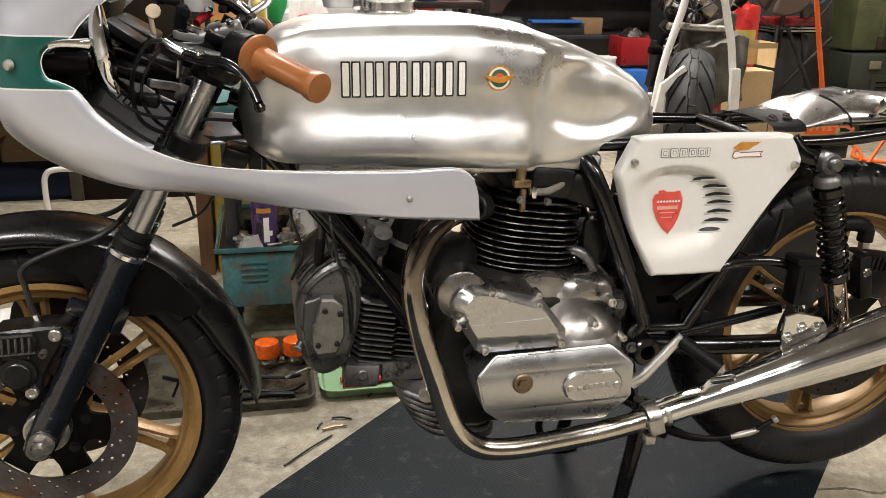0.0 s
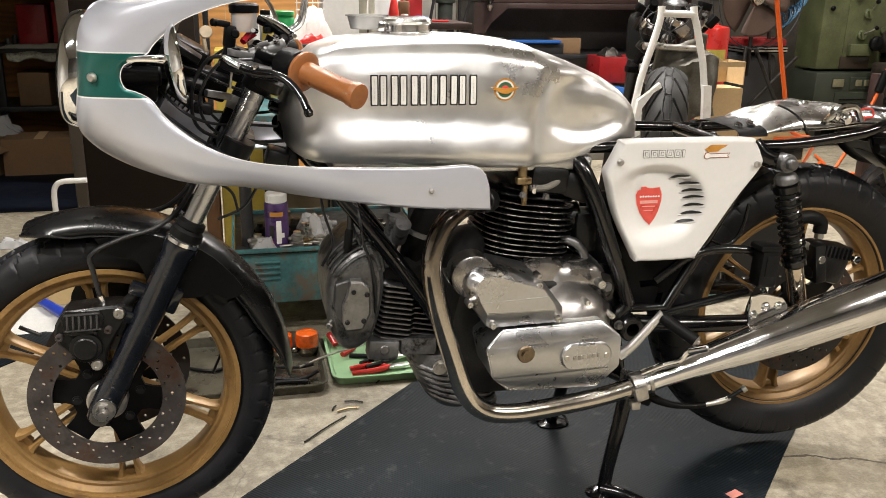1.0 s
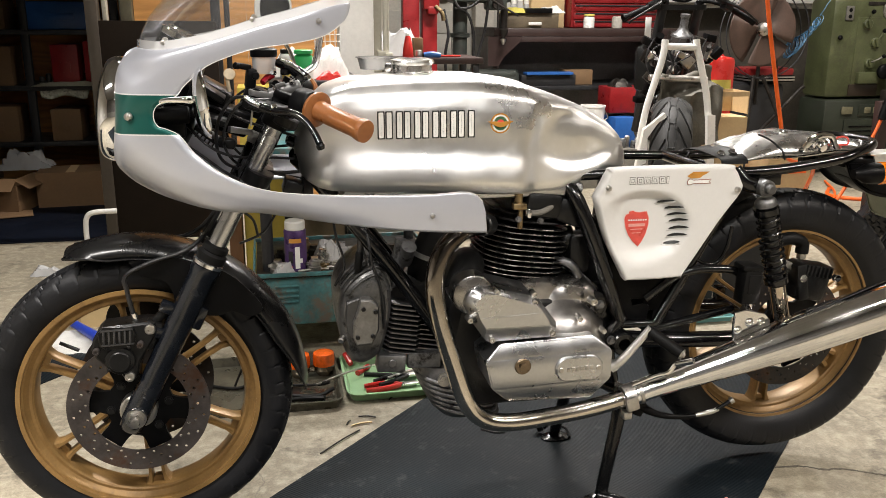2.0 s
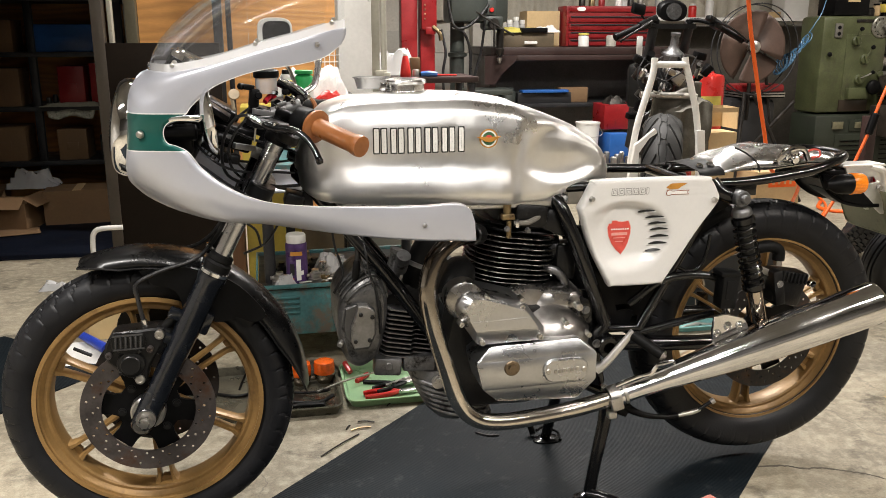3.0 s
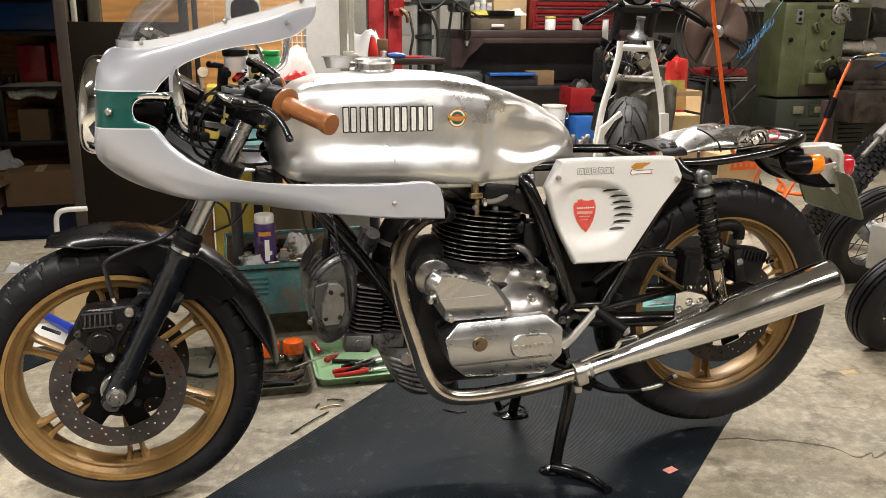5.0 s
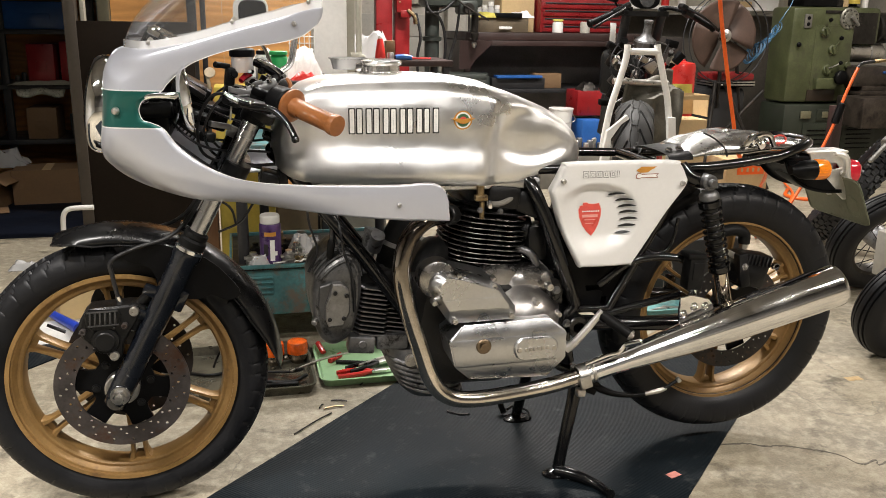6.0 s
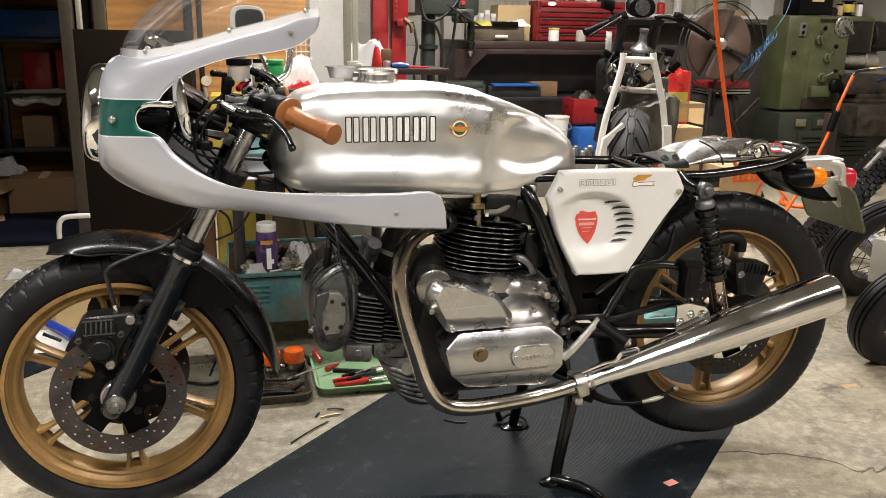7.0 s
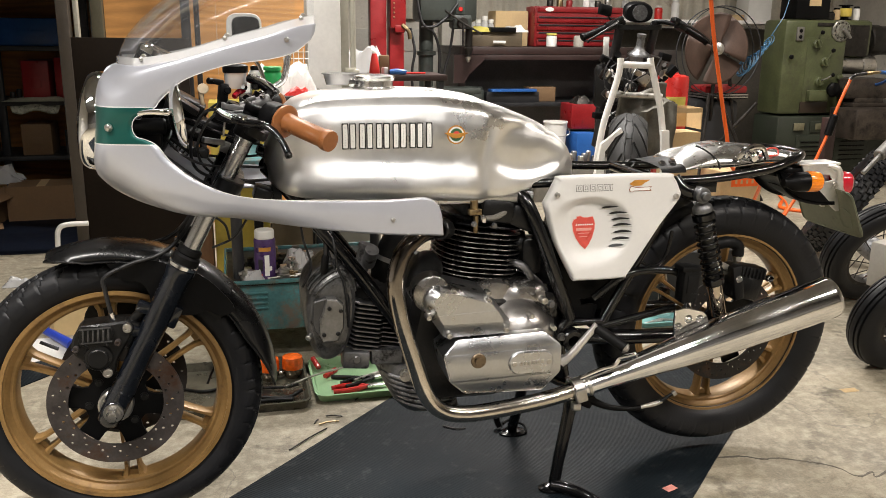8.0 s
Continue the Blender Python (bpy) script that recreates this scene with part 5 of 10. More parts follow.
# shock absorbers
DAMPER_GREY = material("dull_damper_metal", (0.10, 0.098, 0.092), 0.35, 0.8, 0.3, 20, 0.1, 90)
for s in (-1, 1):
    y = s * 0.150
    T, Bt = Vector((1.347, y, 0.750)), Vector((1.432, y, 0.425))
    ax = (Bt - T).normalized()
    bm = bmesh.new()
    cyl(bm, T + ax * 0.05, T + ax * 0.30, 0.0155, 20, 0.002)
    shock = part("shock_absorber", bm, DAMPER_GREY, bike, "black coil-over shock absorber with grey top eye")
    bm = bmesh.new()
    u, v = ax.orthogonal().normalized(), ax.cross(ax.orthogonal().normalized())
    pts = []
    for k in range(10 * 18 + 1):
        a = TAU * k / 18
        pts.append(T + ax * (0.060 + 0.158 * k / 180) + 0.0235 * (math.cos(a) * u + math.sin(a) * v))
    tube(bm, pts, 0.0037, 8)
    part("spring", bm, BLACK_PAINT, shock)
    bm = bmesh.new()
    lathe(bm, [(0, 0.024), (0.016, 0.024), (0.021, 0.028), (0.0235, 0.033), (0.0235, 0.042), (0.018, 0.046), (0, 0.046)], T, ax, 28)
    cyl(bm, T + Vector((0, -0.020 if s < 0 else 0.02, 0)), T - Vector((0, -0.016 if s < 0 else 0.016, 0)), 0.019, 22, 0.004)
    cyl(bm, T + Vector((0, s * 0.018, 0)), T + Vector((0, s * 0.034, 0)), 0.011, 16, 0.003)
    part("top_eye", bm, ALU_DIRTY, shock, "grey cast top eye")
    for prof in ([(0.015, 0.046), (0.0275, 0.047), (0.0275, 0.060), (0.02, 0.066)], [(0.02, 0.214), (0.0265, 0.218), (0.0265, 0.228), (0.02, 0.234)]):
        bm = bmesh.new()
        lathe(bm, prof, T, ax, 24)
        part("spring_seat", bm, BLACK_PAINT, shock)
    bm = bmesh.new()
    lathe(bm, [(0, 0.23), (0.0195, 0.232), (0.0195, 0.315), (0.012, 0.325), (0, 0.325)], T, ax, 24)
    part("damper_body", bm, CHROME_OLD, shock)
# rubber-capped reservoir and its stem
bm = bmesh.new()
box(bm, (1.322, -0.168, 0.534), (0.044, 0.042, 0.084), 0.008, turn(0, 3, 0))
box(bm, (1.320, -0.168, 0.577), (0.050, 0.046, 0.014), 0.005, turn(0, 3, 0))
box(bm, (1.324, -0.189, 0.540), (0.028, 0.004, 0.044), 0.001, turn(0, 3, 0))
resv = part("reservoir", bm, RUBBER_SOFT, bike, "black rubber-covered reservoir on a chrome bracket")
bm = bmesh.new()
cyl(bm, (1.325, -0.175, 0.495), (1.327, -0.175, 0.455), 0.0085, 14, 0.002)
part("stem", bm, CHROME, resv)
# rear caliper
bm = bmesh.new()
box(bm, (1.522, -0.095, 0.505), (0.085, 0.055, 0.075), 0.012, turn(0, 15, 0))
box(bm, (1.527, -0.098, 0.540), (0.085, 0.058, 0.028), 0.006, turn(0, 10, 0))
box(bm, (1.490, -0.10, 0.515), (0.028, 0.06, 0.09), 0.006, turn(0, -10, 0))
calr = part("brake_caliper", bm, BLACK_CAST, bike, "black cast rear brake caliper")
for k in range(7):
    bm = bmesh.new()
    box(bm, (1.497 + 0.0105 * k, -0.128, 0.545 - 0.002 * k), (0.0045, 0.008, 0.026), 0.0015, turn(0, 10, 0))
    part("cooling_fin", bm, BLACK_CAST, calr)
for x, z in ((1.488, 0.527), (1.577, 0.522)):
    bm = bmesh.new()
    cyl(bm, (x, -0.12, z), (x, -0.134, z), 0.0095, 16, 0.002)
    part("caliper_bolt", bm, CHROME, calr)
bm = bmesh.new()
tube(bm, [(1.44, -0.08, 0.605), (1.475, -0.085, 0.612), (1.505, -0.085, 0.60), (1.507, -0.085, 0.575)], 0.015, 12, 4)
part("hose_boot", bm, RUBBER_SOFT, calr)
bm = bmesh.new()
cyl(bm, (1.507, -0.085, 0.578), (1.507, -0.085, 0.562), 0.011, 6)
box(bm, (1.46, -0.10, 0.555), (0.09, 0.012, 0.016), 0.003, turn(0, 25, 0))
part("hose_nut", bm, STEEL, calr)

# side panel
PAN = [(0.957, 0.740), (0.973, 0.770), (0.985, 0.794), (0.998, 0.803), (1.10, 0.804), (1.255, 0.803), (1.273, 0.795), (1.287, 0.772), (1.291, 0.746), (1.245, 0.682), (1.171, 0.567), (1.155, 0.556), (1.048, 0.555), (1.031, 0.564), (0.989, 0.650)]
PAN = [tuple(q) for q in spline([*PAN, PAN[0]], 5)[:-1]]
PC = np.array((1.11, 0.69))


def panel_y(x, z):
    """The panel's face: a scoop, steep at its top and rear, that fades out forwards and downwards."""
    dx, dz = (x - 1.066) / (0.108 if x > 1.066 else 0.120), (z - 0.672) / (0.082 if z > 0.672 else 0.088)
    r = max(math.hypot(dx, dz), 1e-6)
    soft = ((0.26 if dx > 0 else 0.85) * dx * dx + (0.26 if dz > 0 else 0.60) * dz * dz) / (r * r)
    t = min(1, max(0, (1.04 - r) / soft))
    return -0.158 - 0.02 * (x - 1.1) + 0.021 * t * t * (3 - 2 * t)


bm = bmesh.new()
loops = []
for k, dy in [(0.985, 0.035), (1.0, 0.016), (0.997, 0.009), (0.988, 0.0045), (0.972, 0.0015), (0.955, 0.0003)] + [(q, 0) for q in np.linspace(0.93, 0.03, 34)]:
    loop = []
    for x, z in PAN:
        q = PC + (np.array((x, z)) - PC) * k
        loop.append((q[0], panel_y(*q) + dy, q[1]))
    loops.append(loop)
rows = rings(bm, loops, ends=False)
bm.faces.new(rows[-1])
panel = part("side_panel", bm, PANEL_SILVER, bike, "silver-white louvred side panel with worn decals", 50)
LOUV = [(1.099, 0.725, 0.036), (1.118, 0.711, 0.038), (1.125, 0.696, 0.039), (1.130, 0.682, 0.039), (1.132, 0.6655, 0.039), (1.129, 0.6495, 0.039), (1.121, 0.633, 0.034)]


def louvre_line(x, z, w, lift, rise, bow):
    out = []
    for t in np.linspace(0, 1, 13):
        q = x + w * t, z + rise * t + bow * math.sqrt(max(0.0, math.sin(math.pi * t)))
        out.append((q[0], panel_y(*q) - lift, q[1]))
    return out


# no holes are cut: flat black strips paint the dark of the openings
for x, z, w in LOUV:
    bm = bmesh.new()
    top, low = louvre_line(x, z, w, 0.0044, 0.0052, 0.0034), louvre_line(x, z, w, 0.0042, 0.0052, -0.0026)
    rings(bm, [top, low], closed=False)
    part("painted_slot", bm, BLACK_INK, panel)
    bm = bmesh.new()
    tube(bm, louvre_line(x - 0.002, z - 0.0032, w + 0.006, 0.0006, 0.0056, -0.0022), [0.0005, *[0.0013] * 11, 0.0005], 8)
    part("louvre", bm, PANEL_SILVER, panel)


def decal(name, outline, lift, mat, parent, label=""):
    bm = bmesh.new()
    pts = []
    for (x0, z0), (x1, z1) in zip(outline, outline[1:] + outline[:1]):
        for t in (0, 0.25, 0.5, 0.75):
            pts.append((x0 + (x1 - x0) * t, z0 + (z1 - z0) * t))
    c = np.mean(np.array(pts), 0)
    loops = [[(c[0] + (x - c[0]) * k, panel_y(c[0] + (x - c[0]) * k, c[1] + (z - c[1]) * k) - lift, c[1] + (z - c[1]) * k) for x, z in pts] for k in (1, 0.66, 0.33, 0.03)]
    rows = rings(bm, loops, ends=False)
    bm.faces.new(rows[-1])
    return part(name, bm, mat, parent, label)


SHIELD = [(1.031, 0.690), (1.034, 0.699), (1.041, 0.701), (1.041, 0.706), (1.050, 0.707), (1.056, 0.704), (1.066, 0.703), (1.080, 0.705), (1.083, 0.698), (1.086, 0.690), (1.086, 0.676), (1.081, 0.655), (1.074, 0.640), (1.065, 0.628), (1.053, 0.639), (1.042, 0.654), (1.034, 0.672)]
decal("shield_edge", [(1.0590 + (x - 1.0590) * 1.05, 0.668 + (z - 0.668) * 1.04) for x, z in SHIELD], 0.0009, material("pale_pink_ink", (0.74, 0.45, 0.40), 0.4), panel)
shield = decal("shield_decal", SHIELD, 0.0012, RED_INK, panel, "worn red shield decal with plain pale bars")
for k in range(8):
    x0 = 1.0385 + 0.0055 * k
    decal("pale_check", [(x0, 0.6865), (x0 + 0.0028, 0.6895), (x0 + 0.0055, 0.6865), (x0 + 0.0028, 0.6845)], 0.0019, WHITE_INK, panel)
for z, w, h in ((0.679, 0.038, 0.0065), (0.6675, 0.028, 0.0018), (0.659, 0.020, 0.0016)):
    decal("pale_bar", [(1.0595 - w / 2, z), (1.0595 + w / 2, z), (1.0595 + w / 2, z - h), (1.0595 - w / 2, z - h)], 0.0019, material("faded_pink_ink", (0.72, 0.34, 0.30), 0.4), panel)
for k in range(6):
    x0 = 1.028 + 0.0165 * k
    w = 0.006 if k == 5 else 0.0140
    for g, lift, mat in ((0.0, 0.0010, GREY_FLAP0), (0.0009, 0.0014, PANEL_SILVER), (0.0038, 0.0018, GREY_FLAP0), (0.0046, 0.0022, PANEL_SILVER)):
        if w - 2 * g > 0.001:
            decal("letter_block", [(x0 + g, 0.7845 - g), (x0 + w - g, 0.7840 - g), (x0 + w - g, 0.7690 + g), (x0 + g, 0.7690 + g)], lift, mat, panel, "plain block of a maker's name")
decal("wing_decal", [(1.157, 0.783), (1.164, 0.788), (1.170, 0.792), (1.208, 0.792), (1.200, 0.787), (1.193, 0.784), (1.187, 0.779), (1.168, 0.778)], 0.0012, GOLD_INK, panel, "gold wing-shaped decal")
decal("banner_decal", [(1.157, 0.770), (1.160, 0.777), (1.166, 0.778), (1.171, 0.775), (1.214, 0.776), (1.209, 0.771), (1.213, 0.766), (1.171, 0.766), (1.165, 0.7635), (1.159, 0.765)], 0.0012, material("brown_decal_line", (0.30, 0.09, 0.05), 0.4), panel)
decal("banner_centre", [(1.1585, 0.770), (1.161, 0.7755), (1.166, 0.7765), (1.171, 0.7735), (1.211, 0.7745), (1.2072, 0.771), (1.210, 0.7675), (1.171, 0.7675), (1.165, 0.765), (1.160, 0.7662)], 0.0018, WHITE_INK, panel)
for x, z in ((0.982, 0.763), (1.276, 0.751)):
    bm = bmesh.new()
    y = panel_y(x, z)
    lathe(bm, [(0, 0.012), (0.004, 0.011), (0.006, 0.007), (0.0062, 0.0)], (x, y, z), (0, -1, 0), 16)
    part("panel_screw", bm, STEEL, panel)

# foot peg, lever, stands
bm = bmesh.new()
tube(bm, [(0.990, -0.205, 0.378), (1.012, -0.215, 0.400), (1.055, -0.225, 0.458), (1.066, -0.228, 0.470)], [0.012, 0.0095, 0.008, 0.010], 14, 4)
cyl(bm, (0.998, -0.19, 0.382), (0.998, -0.215, 0.382), 0.0095, 18, 0.003)
peg = part("foot_peg", bm, ALU_BRIGHT, bike, "bare aluminium foot peg arm with black rubber")
bm = bmesh.new()
cyl(bm, (1.064, -0.228, 0.464), (1.114, -0.282, 0.430), 0.0125, 20, 0.003)
part("peg_rubber", bm, RUBBER_SOFT, peg)
PEGA = (Vector((1.114, -0.282, 0.430)) - Vector((1.064, -0.228, 0.464))).normalized()
bm = bmesh.new()
lathe(bm, [(0, 0.006), (0.005, 0.006), (0.0065, 0.002), (0.0105, 0.002), (0.0125, -0.002)], (1.114, -0.282, 0.430), PEGA, 18)
part("peg_end", bm, STEEL, peg, "bare steel peg end")
bm = bmesh.new()
tube(bm, [(1.03, -0.23, 0.345), (1.075, -0.24, 0.366), (1.105, -0.245, 0.375), (1.118, -0.25, 0.395), (1.142, -0.265, 0.408)], 0.0058, 10, 5)
cyl(bm, (1.118, -0.25, 0.394), (1.148, -0.272, 0.410), 0.0078, 12, 0.002)
part("gear_lever", bm, CHROME, bike, "chrome gear lever")
bm = bmesh.new()
tube(bm, [(1.04, -0.15, 0.285), (1.08, -0.17, 0.262), (1.13, -0.175, 0.238), (1.182, -0.178, 0.229), (1.215, -0.18, 0.23)], [0.014, 0.011, 0.0075, 0.006, 0.006], 12, 4)
box(bm, (1.07, -0.17, 0.262), (0.045, 0.02, 0.035), 0.005, turn(0, 25, 0))
side = part("side_stand", bm, BLACK_SATIN, bike, "folded black side stand with bare steel foot")
bm = bmesh.new()
tube(bm, [(1.21, -0.18, 0.23), (1.25, -0.182, 0.236), (1.27, -0.184, 0.243)], [0.005, 0.0065, 0.005], 12, 3)
cyl(bm, (1.296, -0.186, 0.260), (1.304, -0.187, 0.266), 0.0075, 12, 0.001)
part("stand_foot", bm, STEEL, side)
bm = bmesh.new()
tube(bm, [(1.265, -0.184, 0.242), (1.298, -0.186, 0.262)], 0.0045, 10)
part("stand_tip", bm, BLACK_SATIN, side)
bm = bmesh.new()
tube(bm, [(1.066, -0.11, 0.285), (1.055, -0.115, 0.20), (1.028, -0.125, 0.07), (1.020, -0.128, 0.020)], [0.020, 0.016, 0.0145, 0.015], 14, 4)
tube(bm, [(1.028, 0.10, 0.285), (1.02, 0.14, 0.15), (1.014, 0.19, 0.016)], [0.018, 0.015, 0.014], 14, 4)
tube(bm, [(1.07, -0.11, 0.27), (1.05, 0, 0.255), (1.03, 0.1, 0.27)], 0.016, 14, 4)
tube(bm, [(1.012, -0.135, 0.020), (1.045, -0.165, 0.022), (1.085, -0.20, 0.014), (1.10, -0.235, 0.012), (1.105, -0.26, 0.014)], [0.014, 0.014, 0.012, 0.011, 0.012], 12, 4)
for x, y in ((1.022, -0.126), (1.018, 0.188)):
    rings(bm, [[(x + a * k, y + b * k, z) for a, b in squircle(0.042, 0.026, 24, 0.9)] for z, k in ((0.0005, 1), (0.008, 1.0), (0.014, 0.7))])
stand = part("centre_stand", bm, BLACK_PAINT, bike, "black tubular centre stand")
bm = bmesh.new()
tube(bm, [(0.985, 0.215, 0.012), (0.98, 0.235, 0.035), (0.985, 0.24, 0.05)], 0.009, 10, 3)
tube(bm, [(0.99, 0.2, 0.03), (1.02, 0.235, 0.02), (1.055, 0.21, 0.015), (1.05, 0.17, 0.01)], 0.004, 8, 4)
part("stand_tang", bm, BLACK_SATIN, stand)

# seat pan, tail and lights
bm = bmesh.new()
rows = []
for x, w, z, h in ((1.315, 0.085, 0.796, 0.013), (1.35, 0.092, 0.799, 0.027), (1.385, 0.095, 0.801, 0.040), (1.42, 0.098, 0.804, 0.047), (1.48, 0.100, 0.807, 0.048), (1.55, 0.098, 0.811, 0.037), (1.62, 0.088, 0.815, 0.018), (1.69, 0.06, 0.820, 0.006)):
    rows.append([(x, w * math.cos(a), z + h * max(0, math.sin(a)) ** 0.8 + 0.003 * math.sin(40 * x + 5 * a)) for a in np.linspace(math.pi, 0, 20)])
rings(bm, rows, closed=False)
CRUMPLED = material("dented_aluminium", (0.70, 0.69, 0.68), 0.26, 1.0, 0.25, 14, 0.0, 60, rough_var=0.12)
pan = part("seat_pan", bm, CRUMPLED, bike, "dented bare aluminium seat pan", 60)
m = pan.modifiers.new("thickness", "SOLIDIFY")
m.thickness = 0.002
bm = bmesh.new()
rows = []
for x, k in ((1.275, 0.9), (1.29, 1.0), (1.315, 1.02), (1.335, 1.0)):
    rows.append([(x, 0.10 * k * math.cos(a), 0.795 + (0.014 + 0.25 * max(0, x - 1.30)) * max(0, math.sin(a)) ** 0.7) for a in np.linspace(math.pi, 0, 16)])
rings(bm, rows, closed=False)
part("front_flap", bm, BLACK_SATIN, pan, "black strap over the pan")
for x, y in ((1.295, -0.05), (1.32, -0.055)):
    bm = bmesh.new()
    bolt(bm, (x, y, 0.810 + 0.2 * max(0, x - 1.30)), (0, -0.3, 1), 0.007, 0.006)
    part("rivet", bm, CHROME, pan)
bm = bmesh.new()
lathe(bm, [(0.009, 0), (0.011, 0.003), (0.009, 0.005)], (1.46, -0.03, 0.851), (0, -0.2, 1), 18)
part("eyelet", bm, CHROME, pan)
bm = bmesh.new()
box(bm, (1.505, -0.095, 0.835), (0.05, 0.03, 0.03), 0.01, turn(10, 15, 20))
cyl(bm, (1.50, -0.105, 0.835), (1.50, -0.128, 0.828), 0.011, 14, 0.003)
tube(bm, [(1.47, -0.10, 0.825), (1.49, -0.11, 0.85), (1.53, -0.105, 0.852), (1.545, -0.11, 0.825)], 0.007, 10, 4)
part("seat_latch", bm, CHROME, pan, "chrome seat latch")
bm = bmesh.new()
tube(bm, [(1.385, -0.05, 0.852), (1.40, -0.075, 0.842), (1.42, -0.095, 0.82), (1.425, -0.10, 0.80)], 0.0022, 8, 4)
part("wire", bm, CABLE, pan)
bm = bmesh.new()
tube(bm, [(1.545, -0.085, 0.835), (1.56, -0.095, 0.848), (1.585, -0.09, 0.845), (1.58, -0.10, 0.832), (1.555, -0.10, 0.83)], 0.0024, 8, 5)
part("red_wire", bm, RED_INK, pan)
# rear inner guard
bm = bmesh.new()
rows = []
for x, z in spline([(1.620, 0.782), (1.630, 0.760), (1.652, 0.738), (1.692, 0.716), (1.742, 0.705), (1.795, 0.703)], 4):
    rows.append([(x, y, z + dz) for y, dz in ((-0.062, -0.012), (-0.060, -0.004), (-0.04, 0.004), (0, 0.007), (0.04, 0.004), (0.060, -0.004), (0.062, -0.012))])
rings(bm, rows, closed=False)
rg = part("rear_mudguard", bm, BLACK_SATIN, bike, "short black rear mudguard", 60)
m = rg.modifiers.new("thickness", "SOLIDIFY")
m.thickness = 0.003
for s in (-1, 1):
    bm = bmesh.new()
    slab(bm, [(1.622, 0.780), (1.632, 0.756), (1.654, 0.733), (1.694, 0.711), (1.742, 0.700), (1.778, 0.699), (1.73, 0.742), (1.70, 0.775)], s * 0.063, s * 0.059)
    part("guard_side", bm, BLACK_SATIN, rg)
# tail bracket
bm = bmesh.new()
for y in (-0.052, 0.004):
    slab(bm, [(1.690, 0.796), (1.774, 0.799), (1.808, 0.790), (1.820, 0.772), (1.823, 0.735), (1.836, 0.716), (1.840, 0.697), (1.808, 0.697), (1.800, 0.720), (1.793, 0.750), (1.775, 0.770), (1.70, 0.772)], y, y + 0.005, 0.002)
    slab(bm, [(1.724, 0.745), (1.790, 0.757), (1.803, 0.725), (1.815, 0.672), (1.806, 0.672), (1.765, 0.704)], y - 0.006, y - 0.001, 0.002)
box(bm, (1.745, -0.022, 0.797), (0.125, 0.062, 0.007), 0.003)
tail = part("tail_bracket", bm, ALU_BRIGHT, bike, "folded bare aluminium tail bracket")
for y in (-0.054, 0.010):
    bm = bmesh.new()
    tube(bm, [(1.765, y, 0.794), (1.796, y, 0.784), (1.807, y, 0.754), (1.811, y, 0.728), (1.828, y, 0.706)], [0.005, 0.010, 0.009, 0.010, 0.009], 14, 5)
    part("bracket_flange", bm, ALU_BRIGHT, tail)
    bm = bmesh.new()
    bolt(bm, (1.790, y - 0.006, 0.742), (0, -1, 0), 0.006, 0.006)
    part("bracket_bolt", bm, STEEL, tail)
bm = bmesh.new()
rings(bm, [[(x, -0.018 + y, 0.742 + z) for y, z in squircle(0.036 * k, 0.029 * k, 24, 0.6)] for x, k in ((1.822, 0.9), (1.835, 1), (1.850, 1), (1.858, 0.82))])
part("tail_light", bm, RED_LENS, tail, "red tail light")
bm = bmesh.new()
box(bm, (1.665, 0, 0.778), (0.10, 0.10, 0.022), 0.006)
box(bm, (1.70, -0.01, 0.735), (0.10, 0.10, 0.05), 0.015, turn(0, 30, 0))
part("tail_frame", bm, BLACK_SATIN, tail)
for s in (-1, 1):
    bm = bmesh.new()
    c = Vector((1.619, s * 0.10, 0.762))
    lathe(bm, [(0, -0.014), (0.011, -0.014), (0.0125, -0.002), (0.017, 0.006), (0.022, 0.016), (0.0245, 0.030), (0.025, 0.052), (0, 0.052)], c, (1, 0, 0), 32)
    cyl(bm, c + Vector((0.03, 0, 0)), (1.66, s * 0.03, 0.757), 0.009, 14)
    ind = part("indicator", bm, BLACK_SATIN, bike, "black indicator with orange lens")
    bm = bmesh.new()
    lathe(bm, [(0.0248, 0.051), (0.0254, 0.054), (0.0254, 0.066), (0.025, 0.080), (0.0235, 0.087), (0.014, 0.091), (0, 0.092)], c, (1, 0, 0), 80, wave=lambda i, k: 0.0009 if i % 4 < 2 and 0 < k < 4 else 0.0)
    part("lens", bm, ORANGE_LENS, ind)
PLATE = material("number_plate_back", (0.24, 0.25, 0.17), 0.38, 0.3, 0.15, 10, 0.05, 120, dirt=(0.12, 0.12, 0.08), dirt_at=0.66)
bm = bmesh.new()
rings(bm, [[(1.812 + dx + 0.45 * (0.69 - z), y, z) for y, z in [(a, 0.671 + b) for a, b in squircle(0.122, 0.062, 40, 0.2)]] for dx in (0, 0.0015)])
npl = part("number_plate", bm, PLATE, tail, "blank back of an olive number plate")
bm = bmesh.new()
tube(bm, [(1.812 + 0.45 * (0.69 - z) - 0.001, y, z) for y, z in [(a, 0.671 + b) for a, b in squircle(0.118, 0.058, 40, 0.2)]], 0.0012, 6, closed=True)
for y0 in (-0.07,):
    tube(bm, [(1.812 + 0.45 * (0.69 - z) - 0.0008, y0 + y, z) for y, z in [(a, 0.655 + b) for a, b in squircle(0.022, 0.026, 24, 0.7)]], 0.0012, 6, closed=True)
part("plate_edge", bm, PLATE, npl)

